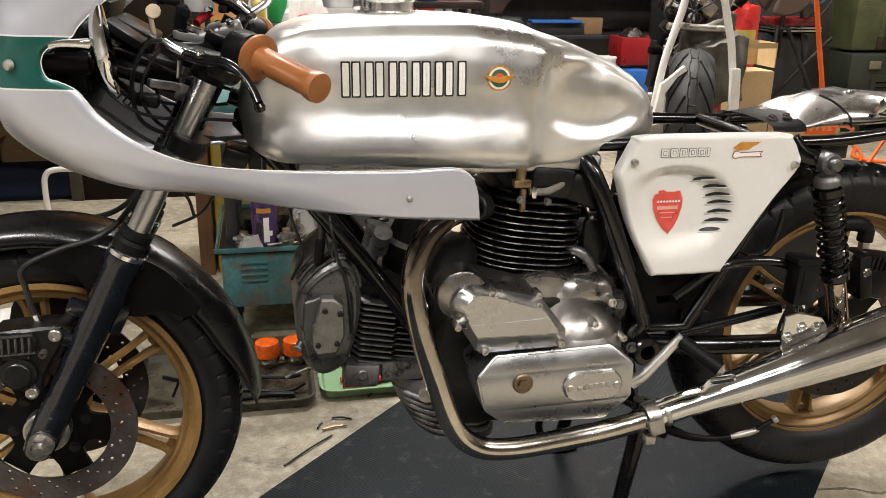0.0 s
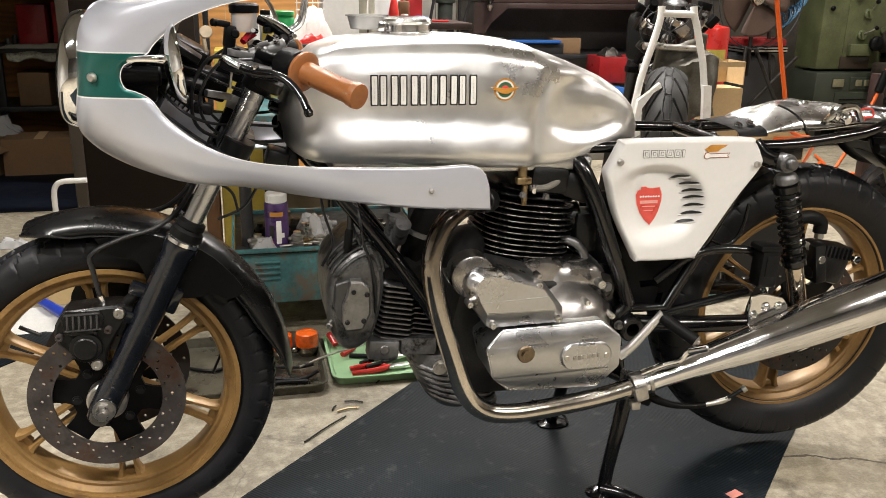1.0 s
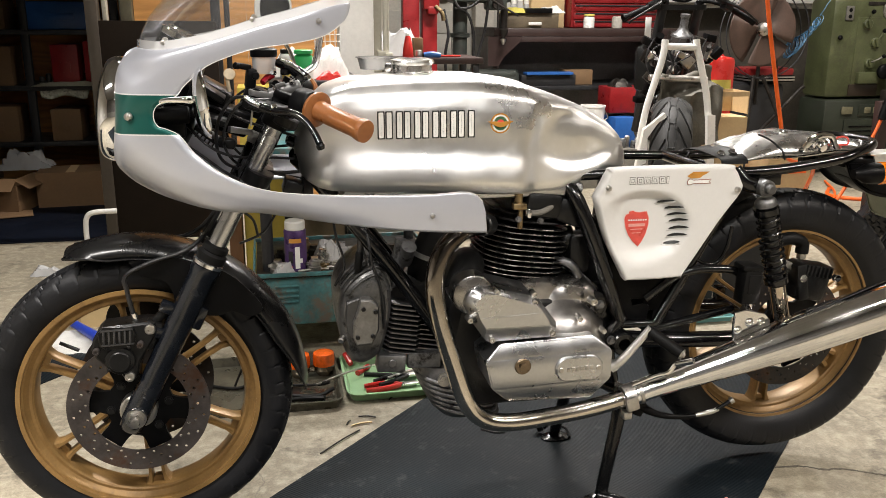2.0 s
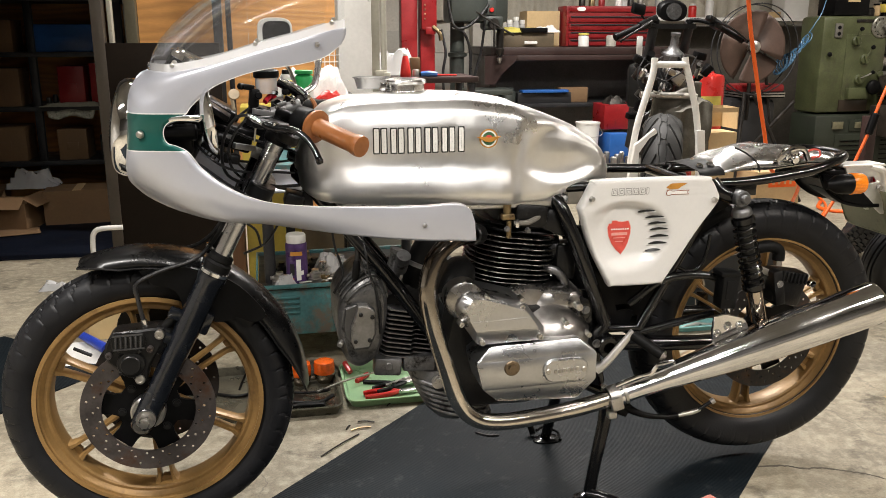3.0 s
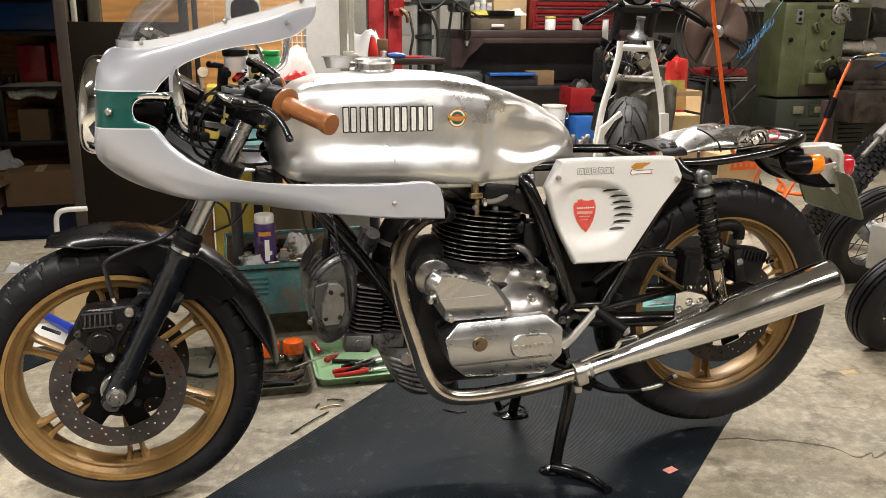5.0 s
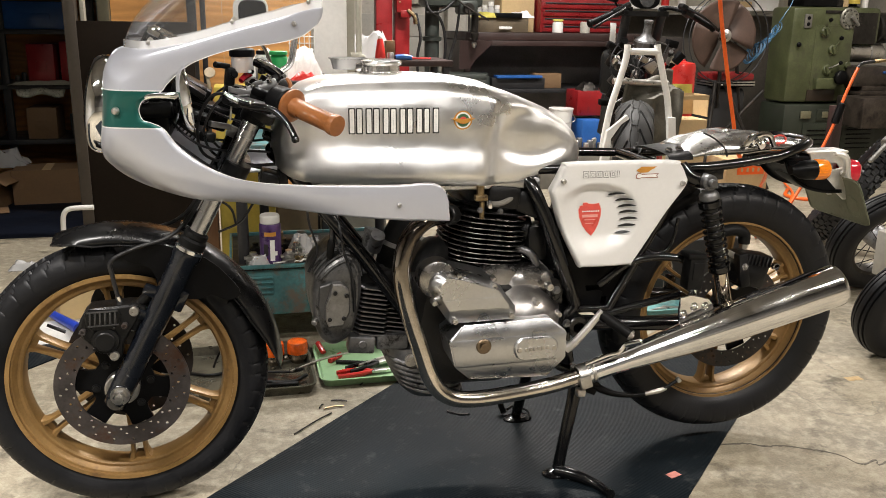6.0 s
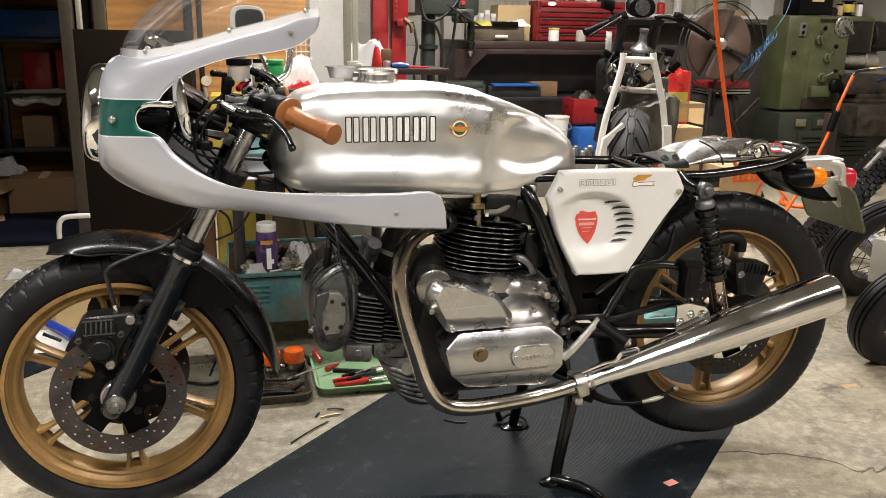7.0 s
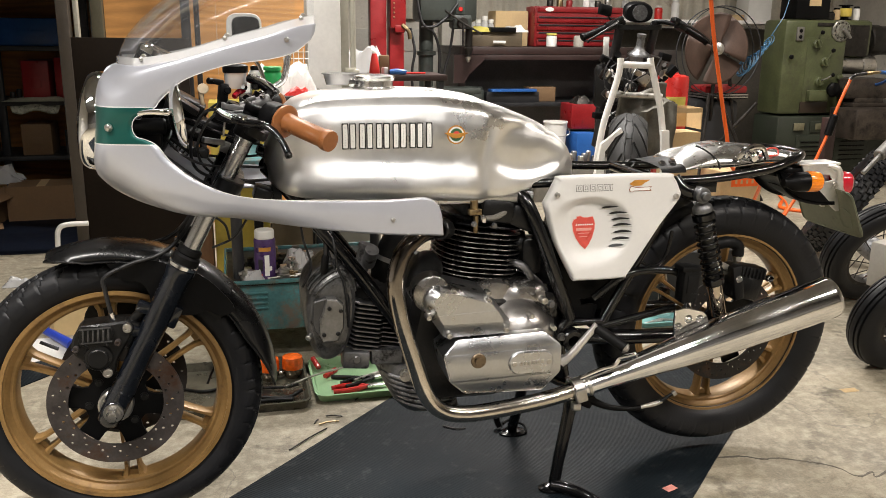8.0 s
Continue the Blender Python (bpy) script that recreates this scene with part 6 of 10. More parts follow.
# handlebars and controls, both sides
GA, GB = Vector((0.380, -0.200, 0.941)), Vector((0.463, -0.302, 0.909))
BARIN = Vector((0.312, -0.112, 0.962))
for s in (1, -1):
    def side_of(p):
        return Vector((p[0], p[1] * s, p[2]))
    bm = bmesh.new()
    cyl(bm, side_of(BARIN), side_of(GA), 0.011, 16)
    lathe(bm, [(0.021, -0.02), (0.030, -0.02), (0.030, 0.015), (0.021, 0.015)], on_fork(0.71, y=-0.1 * s), FDIR, 28, closed=True)
    bar = part("handlebar", bm, BLACK_SATIN, bike, "black clip-on handlebar")
    bm = bmesh.new()
    ax = side_of(GB) - side_of(GA)
    lathe(bm, [(0, -0.006), (0.030, -0.006), (0.0335, -0.002), (0.0335, 0.003), (0.029, 0.006), (0.0195, 0.008), (0.0185, 0.02), (0.0185, 0.108), (0.0205, 0.112), (0.0215, 0.120), (0.0205, 0.128), (0, 0.131)], side_of(GA), ax, 32)
    part("grip", bm, GRIP, bar, "tan brown rubber grip")
    bm = bmesh.new()
    u = (side_of(GA) - side_of(BARIN)).normalized()
    lathe(bm, [(0, -0.052), (0.022, -0.052), (0.030, -0.046), (0.031, -0.030), (0.030, -0.012), (0.025, -0.007), (0, -0.007)], side_of(GA), u, 24)
    box(bm, side_of(GA - Vector((0.02, -0.02, -0.018))), (0.038, 0.034, 0.022), 0.006, turn(0, 0, -50 * s))
    part("switch_housing", bm, BLACK_SATIN, bar)
    bm = bmesh.new()
    box(bm, side_of((0.268, -0.165, 0.948)), (0.040, 0.03, 0.020), 0.006, turn(0, 15, -30 * s))
    box(bm, side_of((0.306, -0.165, 0.940)), (0.06, 0.03, 0.02), 0.006, turn(0, 10, -40 * s))
    part("lever_perch", bm, BLACK_SATIN, bar)
    bm = bmesh.new()
    tube(bm, [side_of(q) for q in ((0.262, -0.172, 0.951), (0.302, -0.20, 0.940), (0.335, -0.23, 0.938), (0.356, -0.25, 0.926), (0.370, -0.27, 0.908), (0.378, -0.286, 0.890))], [0.0085, 0.0085, 0.0075, 0.0065, 0.006, 0.0065], 12, 5)
    lathe(bm, [(0, -0.007), (0.006, -0.005), (0.008, 0.0), (0.006, 0.006), (0, 0.008)], side_of((0.379, -0.287, 0.886)), (0.3, 0, -1), 16)
    lever = part("lever", bm, BLACK_PAINT, bar, "glossy black control lever")
    bm = bmesh.new()
    cyl(bm, side_of((0.302, -0.200, 0.942)), side_of((0.302, -0.203, 0.951)), 0.0055, 14, 0.001)
    tube(bm, [side_of(q) for q in ((0.252, -0.172, 0.962), (0.264, -0.182, 0.954), (0.278, -0.192, 0.947))], [0.005, 0.006, 0.004], 12)
    part("adjuster", bm, CHROME, lever)
CREAM_PLASTIC = material("cream_plastic", (0.62, 0.50, 0.34), 0.4)
# cast bar clamp with its eye, far controls and instruments behind the fairing
bm = bmesh.new()
EYE = Vector((0.272, -0.100, 0.964))
plate = [(0.0, 0.0145), (-0.010, 0.0105), (-0.0145, 0.0), (-0.010, -0.0105), (0.0, -0.0145), (0.018, -0.0150), (0.034, -0.0140), (0.040, 0.0), (0.034, 0.0140), (0.018, 0.0150)]
rings(bm, [[(EYE.x + px * k, EYE.y + py * k, EYE.z + dz - 0.18 * px) for px, py in [tuple(q) for q in spline(plate, 2)]] for dz, k in ((-0.006, 0.96), (-0.004, 1.0), (0.003, 1.0), (0.005, 0.95))])
cyl(bm, (0.296, -0.098, 0.957), (0.358, -0.102, 0.976), 0.0140, 24, 0.003)
cyl(bm, (0.322, -0.099, 0.965), (0.329, -0.1, 0.967), 0.0155, 24, 0.001)
box(bm, (0.318, -0.106, 0.979), (0.020, 0.012, 0.008), 0.002, turn(0, -17, 0))
yoke = part("clip_on_clamp", bm, material("bare_grey_clamp_alloy", (0.17, 0.17, 0.168), 0.42, 0.5, 0.2, 16, 0.12, 120), stem, "grey-black cast bar clamp")
bm = bmesh.new()
lathe(bm, [(0.0, 0.0062), (0.0055, 0.0062), (0.0055, 0.0074), (0.0075, 0.0074), (0.0078, 0.004)], EYE, (0.18, 0, 1), 18)
part("clamp_eye", bm, BLACK_SATIN, yoke)
bm = bmesh.new()
bolt(bm, (0.340, -0.112, 0.983), (-0.2, -0.5, 1), 0.0045, 0.005)
bolt(bm, (0.309, -0.112, 0.972), (-0.2, -0.5, 1), 0.0045, 0.005)
part("clamp_bolt", bm, CHROME, yoke)
bm = bmesh.new()
tube(bm, [(0.316, 0.0, 1.016), (0.335, -0.01, 1.010), (0.358, -0.025, 0.996), (0.374, -0.035, 0.984)], [0.009, 0.012, 0.012, 0.009], 14, 4)
cyl(bm, (0.330, -0.02, 0.992), (0.330, -0.02, 1.004), 0.009, 14, 0.002)
cyl(bm, (0.352, -0.045, 0.972), (0.360, -0.055, 0.988), 0.010, 14, 0.002)
part("bar_switch", bm, BLACK_PAINT, stem, "glossy black switch cluster of the far bar")
bm = bmesh.new()
tube(bm, [(0.322, -0.012, 1.021), (0.346, -0.026, 1.009), (0.368, -0.042, 0.992)], [0.003, 0.0045, 0.003], 10, 4)
cyl(bm, (0.366, -0.045, 0.985), (0.376, -0.060, 0.990), 0.0055, 12, 0.001)
cyl(bm, (0.310, -0.02, 0.996), (0.304, -0.03, 0.998), 0.005, 12, 0.001)
part("bright_fitting", bm, CHROME, stem, "chrome fittings of the far controls")
bm = bmesh.new()
box(bm, (0.250, 0.0, 1.008), (0.026, 0.03, 0.012), 0.003, turn(0, 10, 10))
box(bm, (0.262, 0.0, 0.985), (0.020, 0.03, 0.040), 0.005, turn(0, 8, 10))
cyl(bm, (0.240, -0.02, 1.010), (0.232, -0.028, 1.012), 0.007, 12, 0.002)
cyl(bm, (0.272, -0.02, 0.990), (0.272, -0.032, 0.992), 0.008, 12, 0.002)
part("ignition_switch", bm, BLACK_SATIN, stem)
bm = bmesh.new()
box(bm, (0.165, 0, 0.92), (0.10, 0.20, 0.012), 0.003, turn(0, 20, 0))
box(bm, (0.150, 0, 0.965), (0.012, 0.16, 0.10), 0.003, turn(0, 20, 0))
binnacle = part("instrument_bracket", bm, BLACK_SATIN, bike, "black instrument bracket inside the fairing")
for y in (-0.06, 0.06):
    bm = bmesh.new()
    lathe(bm, [(0, 0.0), (0.038, 0.0), (0.042, 0.01), (0.042, 0.06), (0.036, 0.066), (0, 0.066)], (0.112, y, 1.012), (0.45, 0, 0.85), 32)
    pod = part("instrument_pod", bm, BLACK_SATIN, binnacle)
    bm = bmesh.new()
    lathe(bm, [(0.036, 0.062), (0.040, 0.068), (0.043, 0.066), (0.043, 0.056), (0.0415, 0.054)], (0.112, y, 1.012), (0.45, 0, 0.85), 32)
    part("chrome_rim", bm, CHROME, binnacle)
for c, s, ry, rz, mat in (((0.185, -0.06, 0.965), (0.06, 0.08, 0.012), 35, 0, BLACK_SATIN), ((0.262, -0.09, 0.925), (0.004, 0.02, 0.05), 8, 0, STEEL), ((0.238, -0.10, 0.892), (0.045, 0.02, 0.012), 12, 20, ALU_DIRTY), ((0.275, -0.06, 0.868), (0.05, 0.03, 0.022), 25, 0, GREY_FLAP0), ((0.235, 0.0, 0.905), (0.024, 0.02, 0.018), 10, 30, CREAM_PLASTIC)):
    bm = bmesh.new()
    box(bm, c, s, 0.002, turn(0, ry, rz))
    part("small_bracket", bm, mat, binnacle)
bm = bmesh.new()
lathe(bm, [(0, 0), (0.022, 0), (0.024, 0.006), (0.024, 0.034), (0, 0.034)], (0.290, 0.03, 0.992), (0, 0, 1), 24)
fres = part("fluid_reservoir", bm, MILKY, bike, "milky brake fluid reservoir with black cap")
bm = bmesh.new()
lathe(bm, [(0, 0.034), (0.0265, 0.034), (0.0275, 0.037), (0.0275, 0.048), (0.022, 0.052), (0, 0.052)], (0.290, 0.03, 0.992), (0, 0, 1), 24)
part("cap", bm, BLACK_SATIN, fres)
bm = bmesh.new()
for k in range(3):
    tube(bm, [(0.30 + 0.004 * k, 0.03, 0.99), (0.285, 0.01 + 0.012 * k, 0.975)], 0.006, 8)
part("fluid_hose", bm, RED_LENS, fres)
bm = bmesh.new()
lathe(bm, [(0, 0), (0.011, 0), (0.012, 0.002), (0.011, 0.005), (0, 0.005)], (0.220, 0.01, 0.992), (0.1, -0.95, 0.3), 20)
cyl(bm, (0.215, 0.01, 0.985), (0.218, 0.012, 0.958), 0.004, 8)
part("ignition_key", bm, CREAM_PLASTIC, bike, "cream key tag on the ignition")
bm = bmesh.new()
lathe(bm, [(0.0, 0.15), (0.03, 0.148), (0.06, 0.135), (0.085, 0.105), (0.098, 0.06), (0.102, 0.03)], HC, -HA, 40)
part("headlight_bucket", bm, BLACK_SATIN, lamp, "black bowl of the headlight")
for c, sz, ry, rz in (((0.205, 0.03, 0.905), (0.10, 0.10, 0.05), 18, 0), ((0.185, 0.05, 0.955), (0.07, 0.12, 0.035), 30, 0), ((0.265, 0.05, 0.935), (0.05, 0.07, 0.06), 25, 0)):
    bm = bmesh.new()
    box(bm, c, sz, 0.006, turn(0, ry, rz))
    for k in range(3):
        cyl(bm, (c[0] - 0.02 + 0.02 * k, c[1] - sz[1] / 2 - 0.006, c[2]), (c[0] - 0.02 + 0.02 * k, c[1], c[2]), 0.006, 10, 0.001)
    part("relay_box", bm, BLACK_SATIN, binnacle)
# finned rectifier low in the fairing
bm = bmesh.new()
box(bm, (0.172, -0.05, 0.880), (0.055, 0.05, 0.008), 0.002, turn(0, 40, 0))
part("rectifier", bm, BLACK_CAST, binnacle)
for k in range(7):
    bm = bmesh.new()
    box(bm, (0.150 + 0.0070 * k, -0.05, 0.892 - 0.0058 * k), (0.0025, 0.05, 0.020), 0.0005, turn(0, 40, 0))
    part("rectifier_fin", bm, BLACK_CAST, binnacle)
# cables
CABLES = [
    [(0.262, -0.16, 0.962), (0.225, -0.14, 0.955), (0.195, -0.11, 0.90), (0.20, -0.07, 0.83), (0.27, -0.05, 0.80), (0.36, -0.05, 0.80)],
    [(0.30, -0.13, 0.955), (0.24, -0.12, 0.945), (0.205, -0.10, 0.88), (0.23, -0.06, 0.82), (0.32, -0.045, 0.795)],
    [(0.12, -0.05, 0.92), (0.17, -0.10, 0.87), (0.22, -0.08, 0.84), (0.30, -0.05, 0.83), (0.40, -0.04, 0.82)],
    [(0.10, 0.04, 0.93), (0.18, 0.02, 0.86), (0.27, 0.0, 0.845), (0.37, 0.0, 0.85)],
    [(0.10, -0.10, 0.89), (0.15, -0.12, 0.86), (0.20, -0.12, 0.82), (0.24, -0.10, 0.79)],
    [(0.15, -0.06, 0.95), (0.20, -0.06, 0.93), (0.26, -0.05, 0.90), (0.35, -0.04, 0.87)],
    [(0.27, 0.06, 0.97), (0.22, 0.08, 0.93), (0.21, 0.06, 0.85), (0.28, 0.04, 0.79), (0.36, 0.03, 0.77)],
    [(0.415, -0.05, 0.70), (0.42, -0.06, 0.66), (0.435, -0.06, 0.60), (0.415, -0.05, 0.55)],
    [(0.465, -0.09, 0.66), (0.485, -0.105, 0.60), (0.51, -0.115, 0.545), (0.512, -0.115, 0.48)],
    [(0.26, -0.02, 0.66), (0.25, -0.03, 0.70), (0.22, -0.04, 0.72), (0.19, -0.02, 0.69)],
    [(0.30, 0.02, 0.70), (0.27, 0.01, 0.66), (0.22, 0.0, 0.64)],
    [(0.19, 0.03, 0.30), (0.23, 0.05, 0.40), (0.22, 0.08, 0.50)],
]
for pts in CABLES:
    bm = bmesh.new()
    tube(bm, pts, 0.0028 if len(pts) < 6 else 0.0034, 8, 6)
    part("control_cable", bm, CABLE, bike)
for c, s, ry in (((0.335, -0.05, 0.770), (0.04, 0.06, 0.03), 20), ((0.365, -0.045, 0.765), (0.022, 0.05, 0.05), 0), ((0.21, -0.07, 0.865), (0.035, 0.03, 0.02), 10), ((0.20, 0.02, 0.90), (0.10, 0.06, 0.018), 25)):
    bm = bmesh.new()
    box(bm, c, s, 0.005, turn(0, ry, 0))
    part("wiring_block", bm, BLACK_CAST, bike)
# round mirror, seen edge-on in the fairing's opening
MN = Vector((0.985, 0.115, 0.10)).normalized()
bm = bmesh.new()
lathe(bm, [(0, -0.019), (0.012, -0.0185), (0.030, -0.0155), (0.046, -0.010), (0.057, -0.004), (0.063, 0.002), (0.064, 0.005), (0.062, 0.007), (0.058, 0.0065), (0, 0.0065)], (0.178, -0.205, 0.955), MN, 40)
mirror = part("mirror", bm, CHROME, bike, "round chrome mirror on a short stem")
bm = bmesh.new()
tube(bm, [(0.165, -0.203, 0.962), (0.145, -0.20, 0.962), (0.115, -0.185, 0.960), (0.100, -0.17, 0.955)], [0.009, 0.0065, 0.0055, 0.009], 12, 4)
cyl(bm, (0.10, -0.175, 0.95), (0.10, -0.16, 0.965), 0.010, 14, 0.002)
part("mirror_stem", bm, CHROME, mirror)
bm = bmesh.new()
cyl(bm, (0.085, -0.15, 0.93), (0.15, -0.15, 0.93), 0.016, 16, 0.003)
box(bm, (0.115, -0.13, 0.91), (0.05, 0.03, 0.05), 0.006)
part("fairing_stay", bm, BLACK_SATIN, bike)

# ---- workshop behind the motorcycle ----
TEAL = material("chipped_teal_paint", (0.052, 0.160, 0.170), 0.45, 0, 0.4, 9, 0.2, 90, dirt=(0.11, 0.095, 0.075), dirt_at=0.55, dirt_scale=14)
MAT_RUBBER = material("ribbed_rubber_mat", (0.0055, 0.0088, 0.0115), 0.56, 0, 0.4, 2.2, 0.1, 160, dirt=(0.032, 0.036, 0.038), dirt_at=0.61, dirt_scale=22, spec=0.14)


def add_ribs(m):
    """Fine moulded ribs across the rubber, with the grooves' shade also put into the colour."""
    N, L = m.node_tree.nodes, m.node_tree.links.new
    b = N["Principled BSDF"]
    src = b.inputs["Base Color"].links[0].from_socket
    co, mp, w = N.new("ShaderNodeTexCoord"), N.new("ShaderNodeMapping"), N.new("ShaderNodeTexWave")
    mp.inputs["Rotation"].default_value = (0, 0, radians(45))
    L(co.outputs["Object"], mp.inputs[0]), L(mp.outputs[0], w.inputs[0])
    w.bands_direction = "Y"
    w.inputs["Scale"].default_value, w.inputs["Distortion"].default_value = 46, 0.2
    mr, hs, bp = N.new("ShaderNodeMapRange"), N.new("ShaderNodeHueSaturation"), N.new("ShaderNodeBump")
    mr.inputs[3].default_value, mr.inputs[4].default_value = 0.88, 1.12
    L(w.outputs["Fac"], mr.inputs[0]), L(mr.outputs[0], hs.inputs["Value"]), L(src, hs.inputs["Color"])
    L(hs.outputs[0], b.inputs["Base Color"])
    bp.inputs["Strength"].default_value, bp.inputs["Distance"].default_value = 0.30, 0.0016
    L(w.outputs["Fac"], bp.inputs["Height"]), L(bp.outputs[0], b.inputs["Normal"])


add_ribs(MAT_RUBBER)
MAT_BLUE = material("dark_blue_floor_mat", (0.004, 0.006, 0.012), 0.6, 0, 0.25, 4, 0.15, 120, spec=0.1)
CARD = material("corrugated_card", (0.18, 0.105, 0.050), 0.75, 0, 0.12, 6, 0.15, 80, dirt=(0.21, 0.13, 0.065), dirt_at=0.66)
CARD_PALE = material("pale_card", (0.50, 0.36, 0.19), 0.75, 0, 0.12, 6, 0.15, 80)
WHITE_PAINT = material("scuffed_white_paint", (0.86, 0.84, 0.81), 0.55, 0, 0.08, 4, 0.1, 60, dirt=(0.22, 0.2, 0.18), dirt_at=0.70, dirt_scale=16)
BEIGE = material("beige_trim", (0.42, 0.40, 0.33), 0.6, 0, 0.12, 5, 0.1, 60, dirt=(0.25, 0.22, 0.16), dirt_at=0.64)
BROWN_SHEET = material("brown_black_sheet", (0.010, 0.0065, 0.0042), 0.55, 0, 0.3, 3, 0.03, 60, spec=0.12)
DARK_STEEL = material("dark_steel", (0.03, 0.03, 0.032), 0.45, 0.4, 0.25, 10, 0.15, 100)
RED_PAINT = material("red_enamel", (0.22, 0.010, 0.012), 0.35, 0, 0.22, 8, 0.08, 90, dirt=(0.10, 0.02, 0.02), dirt_at=0.64)
GREY_GREEN = material("grey_green_machine_paint", (0.034, 0.040, 0.035), 0.45, 0, 0.25, 8, 0.12, 80, dirt=(0.03, 0.03, 0.028), dirt_at=0.6)
LATHE_GREEN = material("olive_green_machine_paint", (0.068, 0.078, 0.034), 0.40, 0, 0.3, 6, 0.12, 80, dirt=(0.055, 0.058, 0.030), dirt_at=0.57, dirt_scale=7)
LATHE_DARK = material("dark_green_machine_base", (0.018, 0.023, 0.014), 0.5, 0, 0.3, 5, 0.12, 80, dirt=(0.025, 0.028, 0.02), dirt_at=0.57, dirt_scale=7)
MAROON = material("dark_maroon_bench_paint", (0.030, 0.015, 0.013), 0.45, 0, 0.3, 5, 0.15, 80, dirt=(0.03, 0.02, 0.018), dirt_at=0.6)
YELLOW = material("yellow_card", (0.55, 0.42, 0.07), 0.6, 0, 0.15, 5, 0.1, 60)
BLUE_PLASTIC = material("blue_plastic", (0.02, 0.10, 0.34), 0.4, 0, 0.12, 8, 0.05, 60)
GREEN_PLASTIC = material("green_plastic", (0.02, 0.33, 0.09), 0.35, 0, 0.08, 8, 0.03, 60)
MINT = material("mint_green_tray_enamel", (0.30, 0.48, 0.27), 0.35, 0, 0.1, 8, 0.05, 60, dirt=(0.22, 0.3, 0.18), dirt_at=0.66)
RED_PLASTIC = material("red_plastic", (0.55, 0.025, 0.02), 0.32, 0, 0.12, 12, 0.03, 60)
ORANGE_RUBBER = material("orange_air_hose", (0.85, 0.13, 0.015), 0.4, 0, 0.1, 10, 0.05, 60)
PURPLE = material("purple_label", (0.06, 0.026, 0.11), 0.35, 0, 0.25, 30, 0.0, 60, dirt=(0.30, 0.22, 0.25), dirt_at=0.68, dirt_scale=60)
WHITE_PLASTIC = material("white_plastic", (0.72, 0.71, 0.68), 0.4, 0, 0.05, 10, 0.02, 60)
CLOTH_WHITE = material("white_rag", (0.68, 0.67, 0.64), 0.85, 0, 0.1, 20, 0.3, 200)
CLOTH_YELLOW = material("yellow_rag", (0.55, 0.48, 0.10), 0.85, 0, 0.15, 20, 0.3, 200)
GREY_FLAP = material("grey_rubber_flap", (0.088, 0.080, 0.062), 0.65, 0, 0.4, 8, 0.4, 100)
TYRE_GREY = material("dusty_tyre_rubber", (0.014, 0.0138, 0.0132), 0.6, 0, 0.25, 14, 0.2, 160)
FAN_BROWN = material("dusty_brown_fan_blade", (0.062, 0.036, 0.026), 0.55, 0, 0.3, 8, 0.1, 80)
GREASY = material("greasy_dark_metal", (0.028, 0.025, 0.022), 0.4, 0.6, 0.4, 18, 0.3, 90, dirt=(0.09, 0.08, 0.07), dirt_at=0.64)
BLOCK = material("pale_block_wall", (0.47, 0.45, 0.40), 0.75, 0, 0.12, 4, 0.25, 60)
TUB = clear("clear_tub", (0.93, 0.92, 0.9), haze=0.35)


def wood_material():
    m = material("plywood", (0.60, 0.295, 0.090), 0.5, 0, 0.14, 1.6, 0.1, 40, stretch=(1, 1, 5))
    N, L = m.node_tree.nodes, m.node_tree.links.new
    b = N["Principled BSDF"]
    src = b.inputs["Base Color"].links[0].from_socket
    co, mp = N.new("ShaderNodeTexCoord"), N.new("ShaderNodeMapping")
    mp.inputs["Scale"].default_value = (1.2, 1, 6)
    L(co.outputs["Object"], mp.inputs[0])
    w = N.new("ShaderNodeTexWave")
    w.bands_direction = "Z"
    w.inputs["Scale"].default_value, w.inputs["Distortion"].default_value, w.inputs["Detail"].default_value, w.inputs["Detail Scale"].default_value = 1.1, 17, 3, 0.8
    L(mp.outputs[0], w.inputs[0])
    knots = N.new("ShaderNodeTexVoronoi")
    knots.inputs["Scale"].default_value = 3.2
    L(co.outputs["Object"], knots.inputs[0])
    kr = N.new("ShaderNodeMapRange")
    kr.inputs[1].default_value, kr.inputs[2].default_value, kr.inputs[3].default_value, kr.inputs[4].default_value = 0.02, 0.10, 0.85, 0
    L(knots.outputs[0], kr.inputs[0])
    f = N.new("ShaderNodeMath")
    f.operation, f.inputs[1].default_value = "MULTIPLY", 0.55
    L(w.outputs["Fac"], f.inputs[0])
    m1, m2 = N.new("ShaderNodeMix"), N.new("ShaderNodeMix")
    m1.data_type = m2.data_type = "RGBA"
    m1.inputs[7].default_value, m2.inputs[7].default_value = (0.33, 0.15, 0.045, 1), (0.10, 0.045, 0.018, 1)
    L(f.outputs[0], m1.inputs[0]), L(src, m1.inputs[6])
    L(kr.outputs[0], m2.inputs[0]), L(m1.outputs[2], m2.inputs[6])
    L(m2.outputs[2], b.inputs["Base Color"])
    return m


PLY = wood_material()


def boxed(name, centre, size, mat, label, category, rz=0, bevel=0.004, group="", kind=""):
    bm = bmesh.new()
    box(bm, centre, size, bevel, turn(0, 0, rz))
    return single(name, bm, mat, label, category, group, kind)


